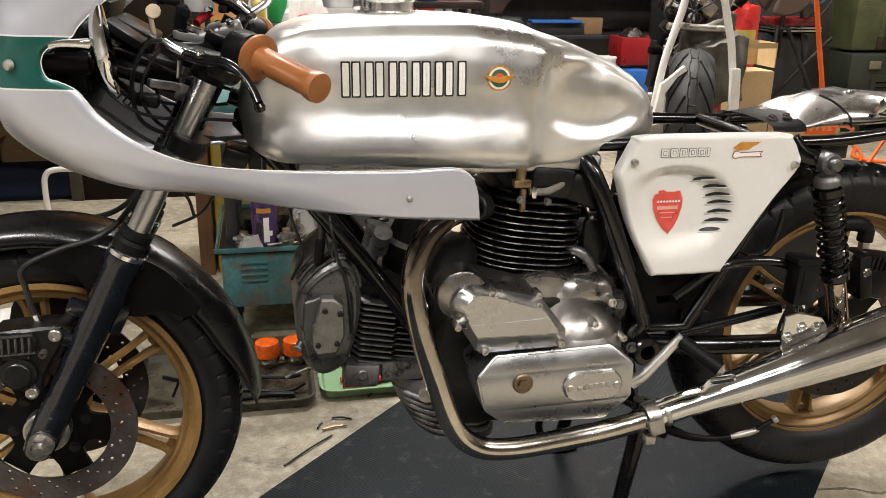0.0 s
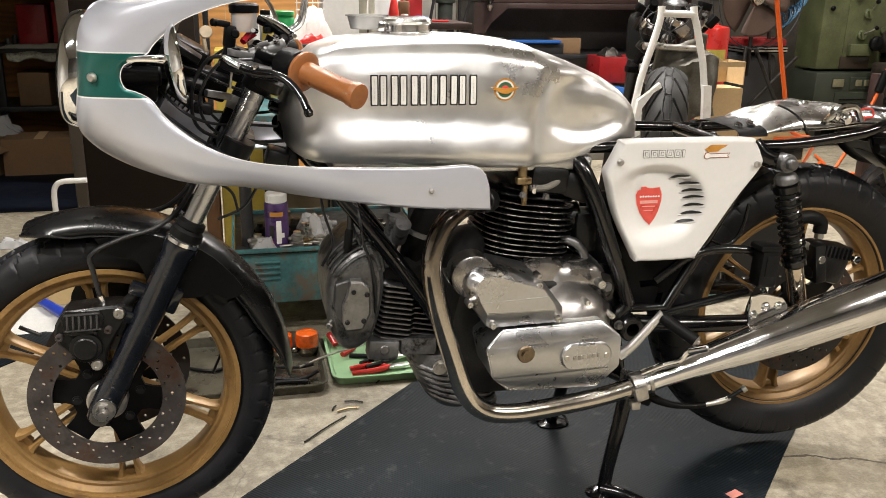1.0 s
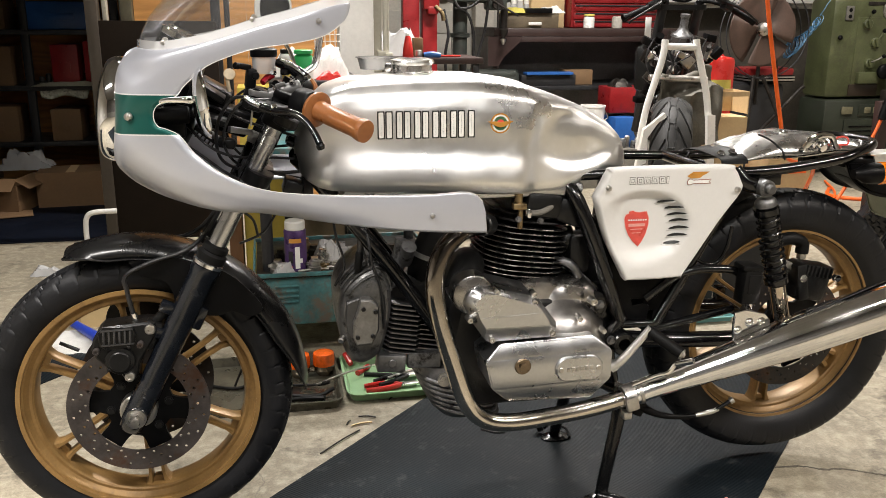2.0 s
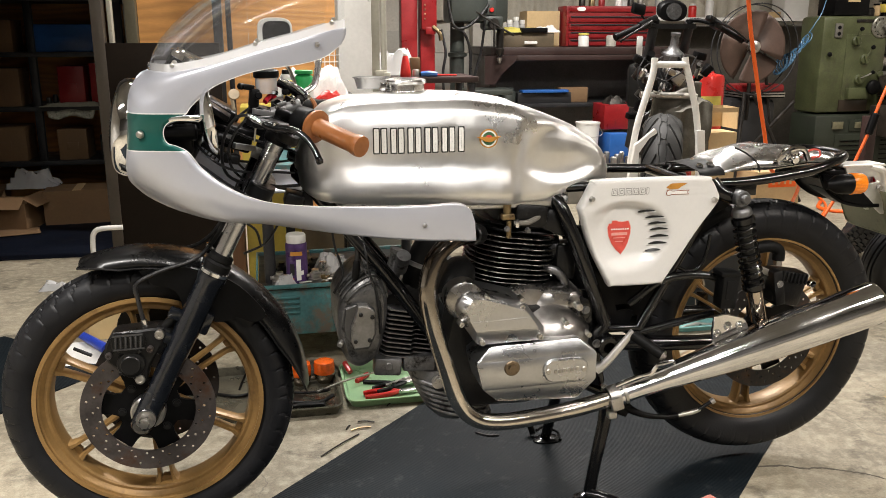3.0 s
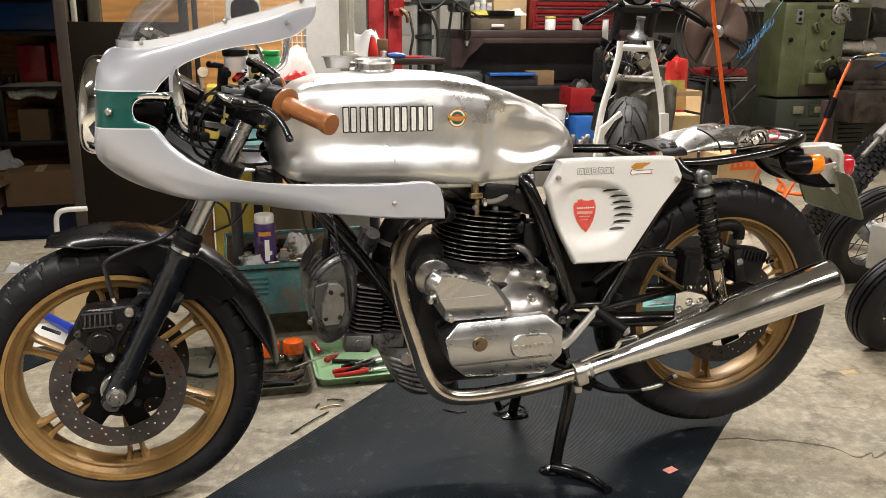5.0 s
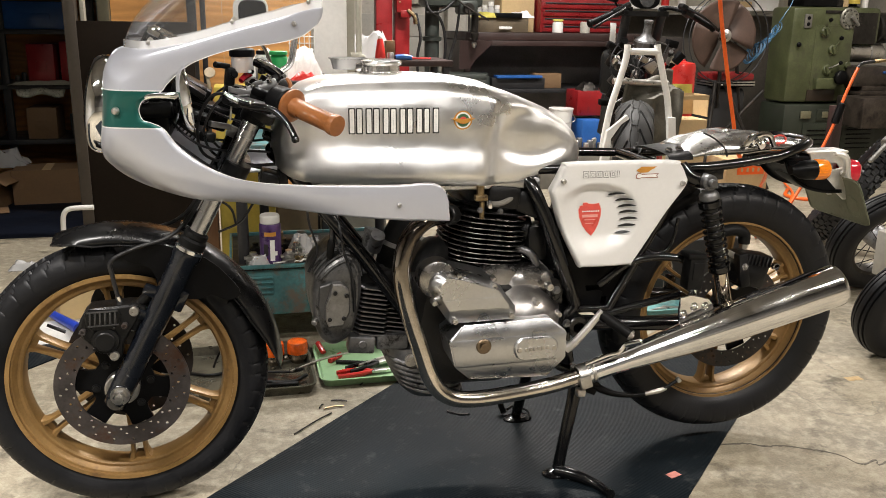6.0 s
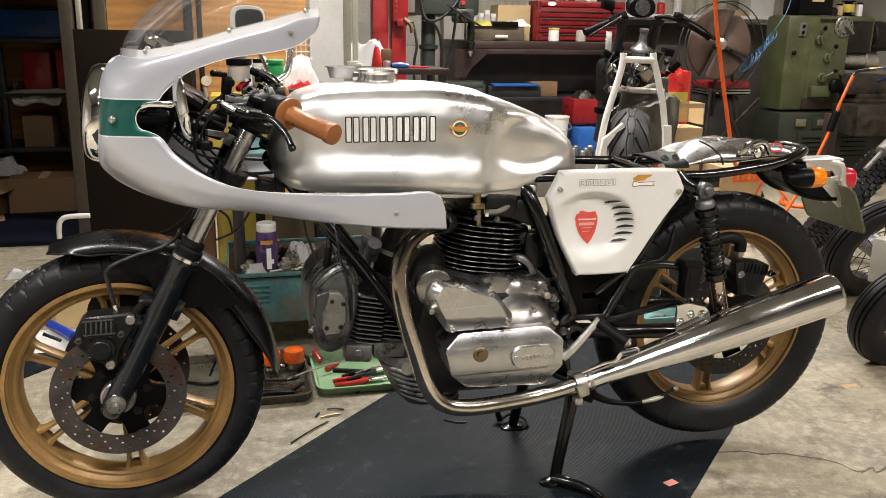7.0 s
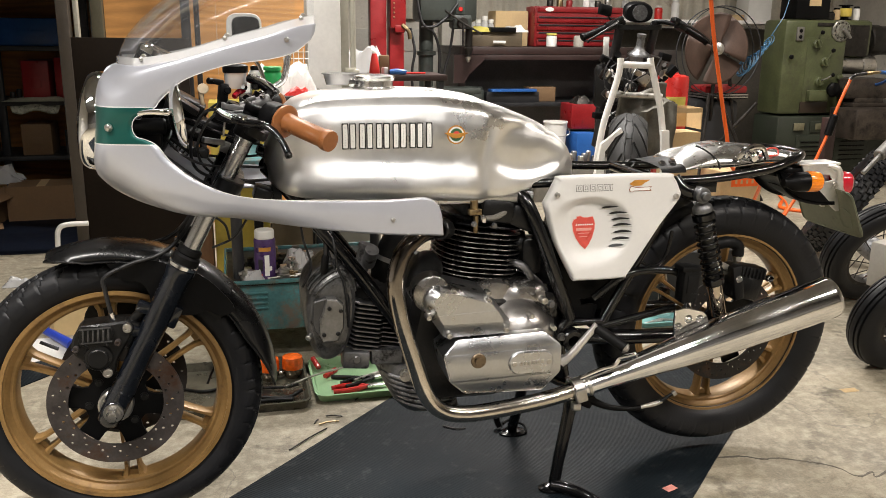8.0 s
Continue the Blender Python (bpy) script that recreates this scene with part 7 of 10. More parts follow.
def rag(name, at, size, mat, label, seed, rz=0):
    """A crumpled sheet of cloth or plastic with thickness."""
    bm = bmesh.new()
    n = 14
    rows = []
    for i in range(n):
        row = []
        for j in range(n):
            u, v = i / (n - 1) - 0.5, j / (n - 1) - 0.5
            edge = 1 - max(abs(u), abs(v)) * 2
            h = noise.noise(Vector((u * 3.1 + seed, v * 3.3, seed * 1.7))) * 0.5 + 0.5
            h2 = noise.noise(Vector((u * 8 + seed, v * 8.3, seed * 0.7)))
            z = size[2] * min(1, edge * 2.2 + 0.02) * (0.35 + 0.65 * h + 0.2 * h2)
            p = turn(0, 0, rz) @ Vector((u * size[0] * (1 + 0.15 * h2), v * size[1] * (1 + 0.15 * h2), max(z, 0.001)))
            row.append(Vector(at) + p)
        rows.append(row)
    got = rings(bm, rows, closed=False)
    base = [[(q.x, q.y, at[2]) for q in row] for row in rows]
    rim = [rows[0][j] for j in range(n)] + [rows[i][-1] for i in range(1, n)] + [rows[-1][j] for j in range(n - 2, -1, -1)] + [rows[i][0] for i in range(n - 2, 0, -1)]
    foot = [bm.verts.new((q.x, q.y, at[2])) for q in rim]
    bm.faces.new(foot)
    return single(name, bm, mat, label, "rag")


def carton(at, size, label, mat=None, rz=0, flaps=False):
    c = thing("carton", at, label, "box")
    m = Matrix.Translation(at) @ turn(0, 0, rz)
    x, y, z = size
    t = 0.004
    for cx, cy, sx, sy in ((0, -y / 2, x, t), (0, y / 2, x, t), (-x / 2, 0, t, y - t), (x / 2, 0, t, y - t)):
        bm = bmesh.new()
        box(bm, (0, 0, 0), (sx, sy, z))
        bm.transform(m @ Matrix.Translation((cx, cy, z / 2)))
        part("side", bm, mat or CARD, c)
    if flaps:
        for cx, cy, sx, sy, rx, ry in ((0, -y / 2 - 0.03, x, 0.10, 35, 0), (x / 2 + 0.03, 0, 0.10, y, 0, 30), (-x / 2 - 0.02, 0, 0.08, y, 0, -60)):
            bm = bmesh.new()
            box(bm, (0, 0, 0), (sx, sy, t))
            bm.transform(m @ Matrix.Translation((cx, cy, z + 0.01)) @ turn(rx, ry, 0))
            part("flap", bm, mat or CARD, c)
    else:
        for s in (-1, 1):
            bm = bmesh.new()
            box(bm, (0, 0, 0), (x, y / 2 - 0.002, t))
            bm.transform(m @ Matrix.Translation((0, s * y / 4, z + t / 2)))
            part("flap", bm, mat or CARD, c)
        bm = bmesh.new()
        box(bm, (0, 0, 0), (0.05, y + 0.002, 0.001))
        bm.transform(m @ Matrix.Translation((0, 0, z + t + 0.0008)))
        part("tape", bm, CARD_PALE, c)
    return c


def jar(at, r, h, mat, label, capmat=None, name="jar", capr=0.8):
    j = thing(name, at, label, "container")
    bm = bmesh.new()
    lathe(bm, [(0, 0), (r * 0.94, 0), (r, r * 0.08), (r, h * 0.86), (r * 0.93, h * 0.93), (r * 0.7, h), (0, h)], at, (0, 0, 1), 22)
    part("body", bm, mat, j)
    if capmat:
        bm = bmesh.new()
        lathe(bm, [(r * capr * 0.9, 0), (r * capr, 0.001), (r * capr, h * 0.14), (r * capr * 0.92, h * 0.17), (0, h * 0.17)], Vector(at) + Vector((0, 0, h)), (0, 0, 1), 22)
        part("cap", bm, capmat, j)
    return j


# floor coverings
def strip(name, a, b, width, mat, label, z=0.004):
    """A mat from a to b."""
    a, b = Vector((*a, 0)), Vector((*b, 0))
    d = (b - a).normalized()
    s = Vector((-d.y, d.x, 0)) * width / 2
    bm = bmesh.new()
    rings(bm, [[a + s, a - s, b - s, b + s], [a + s + Vector((0, 0, z)), a - s + Vector((0, 0, z)), b - s + Vector((0, 0, z)), b + s + Vector((0, 0, z))]])
    return single(name, bm, mat, label, "mat")


strip("rubber_mat", (-0.35, -1.25), (1.65, 0.75), 0.97, MAT_RUBBER, "dark grey ribbed rubber mat lying on the concrete")
strip("rubber_mat", (-2.0, -0.49), (-0.50, 1.23), 0.62, MAT_RUBBER, "dark slate rubber mat lying on the concrete")
boxed("floor_mat", (-1.70, 3.9, 0.002), (2.5, 2.5, 0.004), MAT_BLUE, "dark blue mat on the store floor", "mat", bevel=0)
bm = bmesh.new()
box(bm, (1.307, -0.194, 0.0055), (0.034, 0.022, 0.001), 0, turn(0, 0, 20))
single("paper_scrap", bm, material("pink_paper", (0.75, 0.3, 0.25), 0.7), "small pink paper scrap on the mat", "litter")
for x, y, l, rz in ((0.51, 0.369, 0.06, 10), (0.53, 0.41, 0.05, -15), (0.62, 0.52, 0.03, 40), (0.475, 0.385, 0.025, 60)):
    bm = bmesh.new()
    c, s = math.cos(radians(rz)), math.sin(radians(rz))
    tube(bm, [(x - c * l / 2, y - s * l / 2, 0.004), (x, y + 0.004, 0.005), (x + c * l / 2, y + s * l / 2, 0.004)], 0.0024, 8, 3)
    single("metal_scrap", bm, BRASS if rz == 10 else GREASY, "small metal scrap on the concrete", "litter")
bm = bmesh.new()
tube(bm, [(0.385, 0.225, 0.004), (0.45, 0.29, 0.005), (0.50, 0.335, 0.004)], 0.0022, 8, 3)
single("thin_rod", bm, GREASY, "thin dark rod on the concrete", "litter")
bm = bmesh.new()
tube(bm, [(0.83, 0.27, 0.007), (0.86, 0.245, 0.007), (0.89, 0.24, 0.007)], 0.0022, 8, 3)
single("thin_rod", bm, GREASY, "short dark rod on the rubber mat", "litter")
bm = bmesh.new()
rows = []
for k, q in enumerate(spline([(1.518, -0.069), (1.591, -0.079), (1.631, -0.103), (1.681, -0.110), (1.735, -0.139), (1.778, -0.165), (1.807, -0.198), (1.816, -0.233), (1.838, -0.243), (1.879, -0.230), (1.907, -0.242), (2.35, -0.02), (2.7, 0.03)], 6)):
    w = 0.0030 + 0.0028 * noise.noise(Vector((k * 0.37, 2.0, 0.0)))
    j = 0.004 * noise.noise(Vector((k * 0.9, 7.0, 0.0)))
    rows.append([(q[0], q[1] - w + j, 0.0012), (q[0], q[1] + w + j, 0.0012), (q[0], q[1] + w + j, 0.0), (q[0], q[1] - w + j, 0.0)])
rings(bm, [[(float(a), float(b), c) for a, b, c in row] for row in rows])
single("floor_crack", bm, material("dirt_filled_crack", (0.12, 0.105, 0.085), 0.8, 0, 0.4, 40, 0.3, 90), "dirt-filled crack across the concrete", "crack", kind="structure")
rag("card_scrap", (2.190, 0.242, 0), (0.055, 0.028, 0.006), CARD_PALE, "flat scrap of pale card on the concrete", 2.9)
rag("plastic_scrap", (-0.69, 2.07, 0), (0.12, 0.08, 0.04), MILKY, "crumpled clear plastic scrap on the concrete", 3.3)

# teal tool cart
cart = thing("tool_cart", (0.52, 1.1, 0.0), "chipped teal steel tool cart with a loaded tray", "cart")
bm = bmesh.new()
box(bm, (0.53, 1.10, 0.205), (0.58, 0.44, 0.165), 0.008)
part("body", bm, TEAL, cart)
bm = bmesh.new()
box(bm, (0.53, 1.10, 0.2905), (0.59, 0.45, 0.010), 0.002)
part("tray_bottom", bm, GREASY, cart, "greasy dark tray bottom")
bm = bmesh.new()
for x0, y0, sx, sy in ((0.53, 0.868, 0.61, 0.008), (0.53, 1.332, 0.61, 0.008), (0.229, 1.1, 0.008, 0.46), (0.831, 1.1, 0.008, 0.46)):
    box(bm, (x0, y0, 0.300), (sx, sy, 0.014), 0.002)
part("tray", bm, TEAL, cart)
for x in (0.33, 0.60):
    for k in range(4):
        bm = bmesh.new()
        box(bm, (x, 0.877, 0.258 - 0.018 * k), (0.075, 0.008, 0.007), 0.002, turn(25, 0, 0))
        part("louvre", bm, TEAL, cart)
for x in (0.275, 0.80):
    for y in (0.95, 1.28):
        bm = bmesh.new()
        cyl(bm, (x, y, 0.29), (x, y, 0.68), 0.019, 16)
        part("post", bm, DARK_STEEL, cart)
        bm = bmesh.new()
        cyl(bm, (x - 0.012, y, 0.045), (x + 0.012, y, 0.045), 0.045, 20, 0.006)
        box(bm, (x, y, 0.105), (0.035, 0.035, 0.04), 0.004)
        part("castor", bm, DARK_STEEL, cart)
bm = bmesh.new()
box(bm, (0.53, 1.12, 0.69), (0.60, 0.42, 0.03), 0.006)
part("upper_tray", bm, TEAL, cart)

can = thing("spray_can", (0.365, 0.945, 0.2955), "purple spray can with a white cap standing in the tray", "spray can")
bm = bmesh.new()
lathe(bm, [(0, 0), (0.034, 0), (0.0365, 0.003), (0.0365, 0.133), (0.034, 0.138), (0, 0.131)], (0.365, 0.945, 0.2955), (0, 0, 1), 28)
part("body", bm, PURPLE, can)
bm = bmesh.new()
lathe(bm, [(0.032, 0.138), (0.0335, 0.140), (0.0335, 0.163), (0.030, 0.168), (0, 0.168)], (0.365, 0.945, 0.2955), (0, 0, 1), 28)
part("cap", bm, WHITE_PLASTIC, can)
for k, (z0, z1, a0, a1, mat) in enumerate(((0.012, 0.085, -95, -70, WHITE_INK), (0.004, 0.020, -120, -108, RED_INK), (0.098, 0.112, -125, -60, GOLD_INK), (0.03, 0.07, -130, -105, BLACK_INK), (0.03, 0.045, -70, -55, WHITE_INK))):
    bm = bmesh.new()
    rings(bm, [[(0.365 + 0.0371 * math.cos(radians(a)), 0.945 + 0.0371 * math.sin(radians(a)), 0.2955 + z) for a in np.linspace(a0, a1, 7)] for z in (z0, z1)], closed=False)
    part("label_bar", bm, mat, can)

CLUTTER = [(0.305, 0.93, 0.026, 0.040, "STEEL"), (0.315, 1.02, 0.022, 0.05, "GREASY"), (0.45, 0.93, 0.020, 0.022, "BRASS"), (0.50, 0.95, 0.030, 0.020, "STEEL"), (0.545, 0.93, 0.018, 0.03, "STEEL"),
           (0.585, 0.95, 0.026, 0.035, "GREASY"), (0.43, 1.04, 0.025, 0.055, "GREASY"), (0.52, 1.04, 0.035, 0.06, "WHITE"), (0.62, 1.0, 0.02, 0.04, "STEEL"), (0.48, 1.02, 0.03, 0.03, "STEEL"), (0.66, 0.95, 0.025, 0.03, "BRASS"),
           (0.70, 1.02, 0.03, 0.05, "GREASY"), (0.425, 0.925, 0.024, 0.045, "STEEL"), (0.455, 0.965, 0.026, 0.060, "STEEL"), (0.40, 1.06, 0.030, 0.075, "BRASS")]
for x, y, r, h, mname in CLUTTER:
    mat = {"STEEL": STEEL, "GREASY": GREASY, "BRASS": BRASS, "WHITE": TUB}[mname]
    lab = {"STEEL": "small bare steel engine part in the tray", "GREASY": "small greasy engine part in the tray", "BRASS": "small brass fitting in the tray", "WHITE": "small hazy plastic bag of parts in the tray"}[mname]
    b = thing("engine_part", (x, y, 0.2955), lab, "engine part", "parts in the tray")
    bm = bmesh.new()
    lathe(bm, [(0, 0), (r, 0), (r, h * 0.3), (r * 0.8, h * 0.36), (r * 0.8, h * 0.7), (r * 0.5, h * 0.8), (r * 0.5, h), (0, h)], (x, y, 0.2955), (0, 0, 1), 16)
    part("body", bm, mat, b)
    bm = bmesh.new()
    cyl(bm, (x - r * 1.2, y, 0.2955 + h * 0.5), (x + r * 1.2, y + 0.01, 0.2955 + h * 0.55), r * 0.25, 10, 0.001)
    part("spindle", bm, mat, b)
rag("parts_bag", (0.475, 1.00, 0.2955), (0.10, 0.08, 0.10), MILKY, "crumpled clear bag of parts in the tray", 1.9)
rag("parts_bag", (0.325, 0.91, 0.2955), (0.07, 0.06, 0.045), MILKY, "crumpled clear bag of parts in the tray", 4.2)
for k in range(5):
    bm = bmesh.new()
    x, y = 0.42 + 0.06 * k, 0.905 + 0.02 * (k % 2)
    tube(bm, [(x - 0.05, y, 0.300), (x, y + 0.006, 0.302), (x + 0.05, y + 0.012, 0.300)], 0.0042, 8, 3)
    single("hand_tool", bm, STEEL, "thin bare steel hand tool in the tray", "tool", "tools in the tray")

# cabinet and boards behind the cart
boxed("yellow_cabinet", (0.30, 1.62, 0.4225), (0.22, 0.18, 0.845), YELLOW, "plain yellow cabinet on the floor", "cabinet", bevel=0.006)
boxed("wooden_crate", (0.155, 1.60, 0.27), (0.05, 0.2, 0.54), material("brown_wood", (0.16, 0.075, 0.03), 0.6, 0, 0.25, 6, 0.2, 60, stretch=(1, 1, 0.2)), "upright brown wooden board on the floor", "board", bevel=0.003)
carton((0.50, 1.64, 0), (0.16, 0.2, 0.36), "brown cardboard carton on the floor behind the cart", material("dull_card", (0.20, 0.15, 0.09), 0.75, 0, 0.15, 6, 0.1, 60))
boxed("grey_cabinet", (0.74, 1.64, 0.22), (0.26, 0.2, 0.44), material("grey_paint", (0.22, 0.21, 0.18), 0.5, 0, 0.15, 5, 0.1), "plain grey steel cabinet on the floor", "cabinet")

# drip tray with two loose indicators
tray = thing("drip_tray", (0.26, 0.67, 0), "dull olive-grey steel drip tray holding loose lamps", "tray")


def tray_mesh(x0, x1, y0, y1, h, r=0.03, t=0.003):
    def loop(g, z):
        out = []
        for cx, cy, a0 in ((x1 - r, y1 - r, 0), (x0 + r, y1 - r, 90), (x0 + r, y0 + r, 180), (x1 - r, y0 + r, 270)):
            for a in (0, 30, 60, 90):
                q = radians(a0 + a)
                out.append((cx + (r + g) * math.cos(q), cy + (r + g) * math.sin(q), z))
        return out
    bm = bmesh.new()
    rings(bm, [loop(-0.008, 0.001), loop(0, h - 0.002), loop(0.006, h), loop(0.006, h + 0.003), loop(-0.002, h + 0.003), loop(-0.011, 0.005)])
    return bm


part("pan", tray_mesh(0.015, 0.468, 0.48, 0.86, 0.028), material("oily_olive_steel", (0.105, 0.098, 0.072), 0.32, 0.3, 0.3, 6, 0.1, 90, dirt=(0.016, 0.014, 0.011), dirt_at=0.52, dirt_scale=5), tray)
for x, y in ((0.432, 0.735), (0.355, 0.73)):
    lamp2 = thing("loose_indicator", (x, y, 0.006), "loose indicator lamp with orange lens in the drip tray", "indicator", "loose indicators")
    bm = bmesh.new()
    lathe(bm, [(0, 0), (0.022, 0), (0.030, 0.012), (0.034, 0.022), (0.034, 0.034), (0, 0.034)], (x, y, 0.006), (0, 0, 1), 28)
    cyl(bm, (x - 0.05, y, 0.022), (x - 0.02, y, 0.022), 0.008, 12, 0.001)
    part("shell", bm, CHROME_OLD, lamp2)
    bm = bmesh.new()
    lathe(bm, [(0.0345, 0.034), (0.0345, 0.062), (0.032, 0.072), (0.02, 0.077), (0, 0.078)], (x, y, 0.006), (0, 0, 1), 28)
    part("lens", bm, LOOSE_LENS, lamp2)
for pts, r in (([(0.20, 0.60, 0.02), (0.30, 0.585, 0.012), (0.40, 0.56, 0.012), (0.45, 0.565, 0.03)], 0.006), ([(0.28, 0.54, 0.012), (0.36, 0.55, 0.012), (0.42, 0.535, 0.015)], 0.007), ([(0.31, 0.66, 0.01), (0.40, 0.62, 0.02), (0.44, 0.60, 0.035)], 0.0045), ([(0.08, 0.70, 0.01), (0.15, 0.66, 0.012), (0.2, 0.68, 0.01)], 0.005)):
    bm = bmesh.new()
    tube(bm, pts, r, 10, 4)
    single("hand_tool", bm, BLACK_CAST, "dark steel hand tool lying in the drip tray", "tool", "tools in the drip tray")

gtray = thing("green_tray", (0.62, 0.65, 0), "mint green enamel tray holding pliers and rods", "tray")
part("pan", tray_mesh(0.492, 0.80, 0.515, 0.83, 0.024), MINT, gtray)


def pliers(x, y, z, rz, label, mat):
    p = thing("pliers", (x, y, z), label, "pliers", "pliers in the green tray")
    m = Matrix.Translation((x, y, z)) @ turn(0, 0, rz)
    for s in (-1, 1):
        bm = bmesh.new()
        tube(bm, [m @ Vector(q) for q in ((0.0, 0.0, 0.008), (-0.03, s * 0.012, 0.009), (-0.07, s * 0.019, 0.009), (-0.115, s * 0.016, 0.008))], [0.006, 0.0085, 0.0085, 0.007], 10, 4)
        part("handle", bm, mat, p)
    bm = bmesh.new()
    box(bm, m @ Vector((0.02, 0, 0.008)), (0.05, 0.022, 0.010), 0.003, turn(0, 0, rz))
    box(bm, m @ Vector((0.055, 0, 0.008)), (0.03, 0.012, 0.008), 0.003, turn(0, 0, rz))
    part("jaw", bm, STEEL, p)


pliers(0.66, 0.585, 0.007, 4, "red-handled pliers lying in the green tray", RED_PLASTIC)
pliers(0.69, 0.64, 0.012, 22, "dark-handled pliers lying in the green tray", BLACK_CAST)
for pts, r, mat, lab in (([(0.40, 0.60, 0.03), (0.50, 0.66, 0.036), (0.60, 0.72, 0.03)], 0.0035, STEEL, "thin steel rod lying across the trays"),
                         ([(0.535, 0.70, 0.012), (0.575, 0.745, 0.014)], 0.009, RED_PLASTIC, "red screwdriver handle in the green tray"),
                         ([(0.555, 0.69, 0.012), (0.64, 0.665, 0.012)], 0.007, BLACK_CAST, "dark steel bar in the green tray"),
                         ([(0.52, 0.76, 0.02), (0.505, 0.80, 0.04)], 0.009, RED_PLASTIC, "red and blue tool handle in the green tray"),
                         ([(0.62, 0.62, 0.022), (0.70, 0.66, 0.025), (0.74, 0.68, 0.02)], 0.006, STEEL, "bright steel bar in the green tray")):
    bm = bmesh.new()
    tube(bm, pts, r, 10, 3)
    single("hand_tool", bm, mat, lab, "tool", "tools in the green tray")

# behind the rear wheel
boxed("black_crate", (2.09, 1.20, 0.13), (0.40, 0.24, 0.26), material("dull_black_plastic", (0.007, 0.007, 0.007), 0.6, 0, 0.2, 12, 0.1), "dull black plastic crate on the floor", "crate", bevel=0.012)
tealtray = thing("teal_tray", (1.87, 0.97, 0), "pale teal enamel tray with rods on the floor", "tray")
part("pan", tray_mesh(1.80, 1.99, 0.93, 1.05, 0.02, 0.02), material("pale_teal_enamel", (0.16, 0.36, 0.36), 0.4, 0, 0.15, 9, 0.05), tealtray)
for k in range(3):
    bm = bmesh.new()
    tube(bm, [(1.82 + 0.04 * k, 0.955 + 0.02 * k, 0.012), (1.90 + 0.03 * k, 0.985 - 0.01 * k, 0.014)], 0.005, 8)
    single("hand_tool", bm, STEEL, "short bare steel rod in the teal tray", "tool", "tools in the teal tray")
# seen through the front wheel
carton((-0.33, 1.48, 0), (0.22, 0.16, 0.17), "pale cardboard box on the floor", CARD_PALE, 5)
rag("white_rag", (-0.38, 1.16, 0), (0.26, 0.20, 0.05), CLOTH_WHITE, "crumpled white rag on the floor", 7.1)
bm = bmesh.new()
tube(bm, [(-0.420, 1.235, 0.060), (-0.360, 1.155, 0.056), (-0.300, 1.075, 0.050)], [0.014, 0.016, 0.019], 12, 3)
single("blue_torch", bm, material("deep_blue_plastic", (0.02, 0.05, 0.40), 0.35), "slim blue plastic torch resting on the rag", "torch")
for pts in ([(-0.45, 1.16, 0.004), (-0.32, 1.14, 0.03), (-0.22, 1.16, 0.05), (-0.12, 1.2, 0.01)], [(-0.42, 1.20, 0.004), (-0.36, 1.15, 0.02), (-0.30, 1.1, 0.006)]):
    bm = bmesh.new()
    tube(bm, pts, 0.005, 8, 4)
    single("loose_cable", bm, CABLE, "loose black cable on the floor", "cable")

carton((-0.33, 1.40, 0), (0.15, 0.14, 0.155), "small cream carton on the floor", material("cream_card", (0.58, 0.43, 0.22), 0.7, 0, 0.08, 6, 0.1))
# partition, sheet and store at the left
bm = bmesh.new()
box(bm, (-0.49, 2.65, 1.05), (0.055, 0.09, 2.1), 0.004)
single("door_post", bm, material("brown_grey_frame", (0.055, 0.045, 0.035), 0.45, 0.2, 0.15, 6, 0.05, 60), "brown grey metal door post", "post", kind="structure")
bm = bmesh.new()
box(bm, (-0.44, 2.70, 1.6), (0.02, 0.06, 1.1), 0.003)
single("trim", bm, BEIGE, "beige strip beside the door post", "trim", kind="structure")
bm = bmesh.new()
box(bm, (-0.20, 2.63, 0.54), (0.56, 0.03, 1.08), 0.003)
sheet = single("dark_sheet", bm, BROWN_SHEET, "glossy brown-black sheet leaning against the partition", "sheet")
for k, x in enumerate((-0.08, 0.52)):
    bm = bmesh.new()
    box(bm, (x - 0.003 * k, 3.24, 1.25), (0.595, 0.018, 2.5))
    single(f"wall_panel_{k + 1}", bm, PLY, "knotty orange plywood wall panel", "wall", kind="structure")
bm = bmesh.new()
box(bm, (0.055, 3.16, 1.3), (0.05, 0.05, 2.6), 0.003)
box(bm, (0.115, 3.17, 1.3), (0.03, 0.03, 2.6), 0.003)
single("trim", bm, DARK_STEEL, "dark steel upright against the plywood", "trim", kind="structure")
bm = bmesh.new()
box(bm, (-0.41, 3.20, 1.3), (0.06, 0.06, 2.6), 0.003)
single("trim", bm, material("olive_strip", (0.09, 0.08, 0.05), 0.5), "olive brown upright beside the plywood", "trim", kind="structure")
# added roof, out of view, that keeps the lamps' light off the store
bm = bmesh.new()
box(bm, (-1.78, 4.0, 1.50), (2.46, 2.8, 0.08))
single("store_shade_roof", bm, WALL_DARK, "unseen low roof added to shade the store", "roof", kind="structure")
# added boards above and left of the opening, unseen, to dim the store
bm = bmesh.new()
box(bm, (-1.78, 2.68, 2.32), (2.46, 0.06, 1.96))
box(bm, (-2.12, 2.68, 0.68), (1.78, 0.06, 1.36))
single("wall_store_shade", bm, WALL_DARK, "unseen dark boards added round the store opening to block light", "wall", kind="structure")
bm = bmesh.new()
box(bm, (-0.43, 4.2, 1.05), (0.05, 1.9, 2.1))
single("wall_store_side", bm, WALL_DARK, "dark side wall of the store", "wall", kind="structure")
bm = bmesh.new()
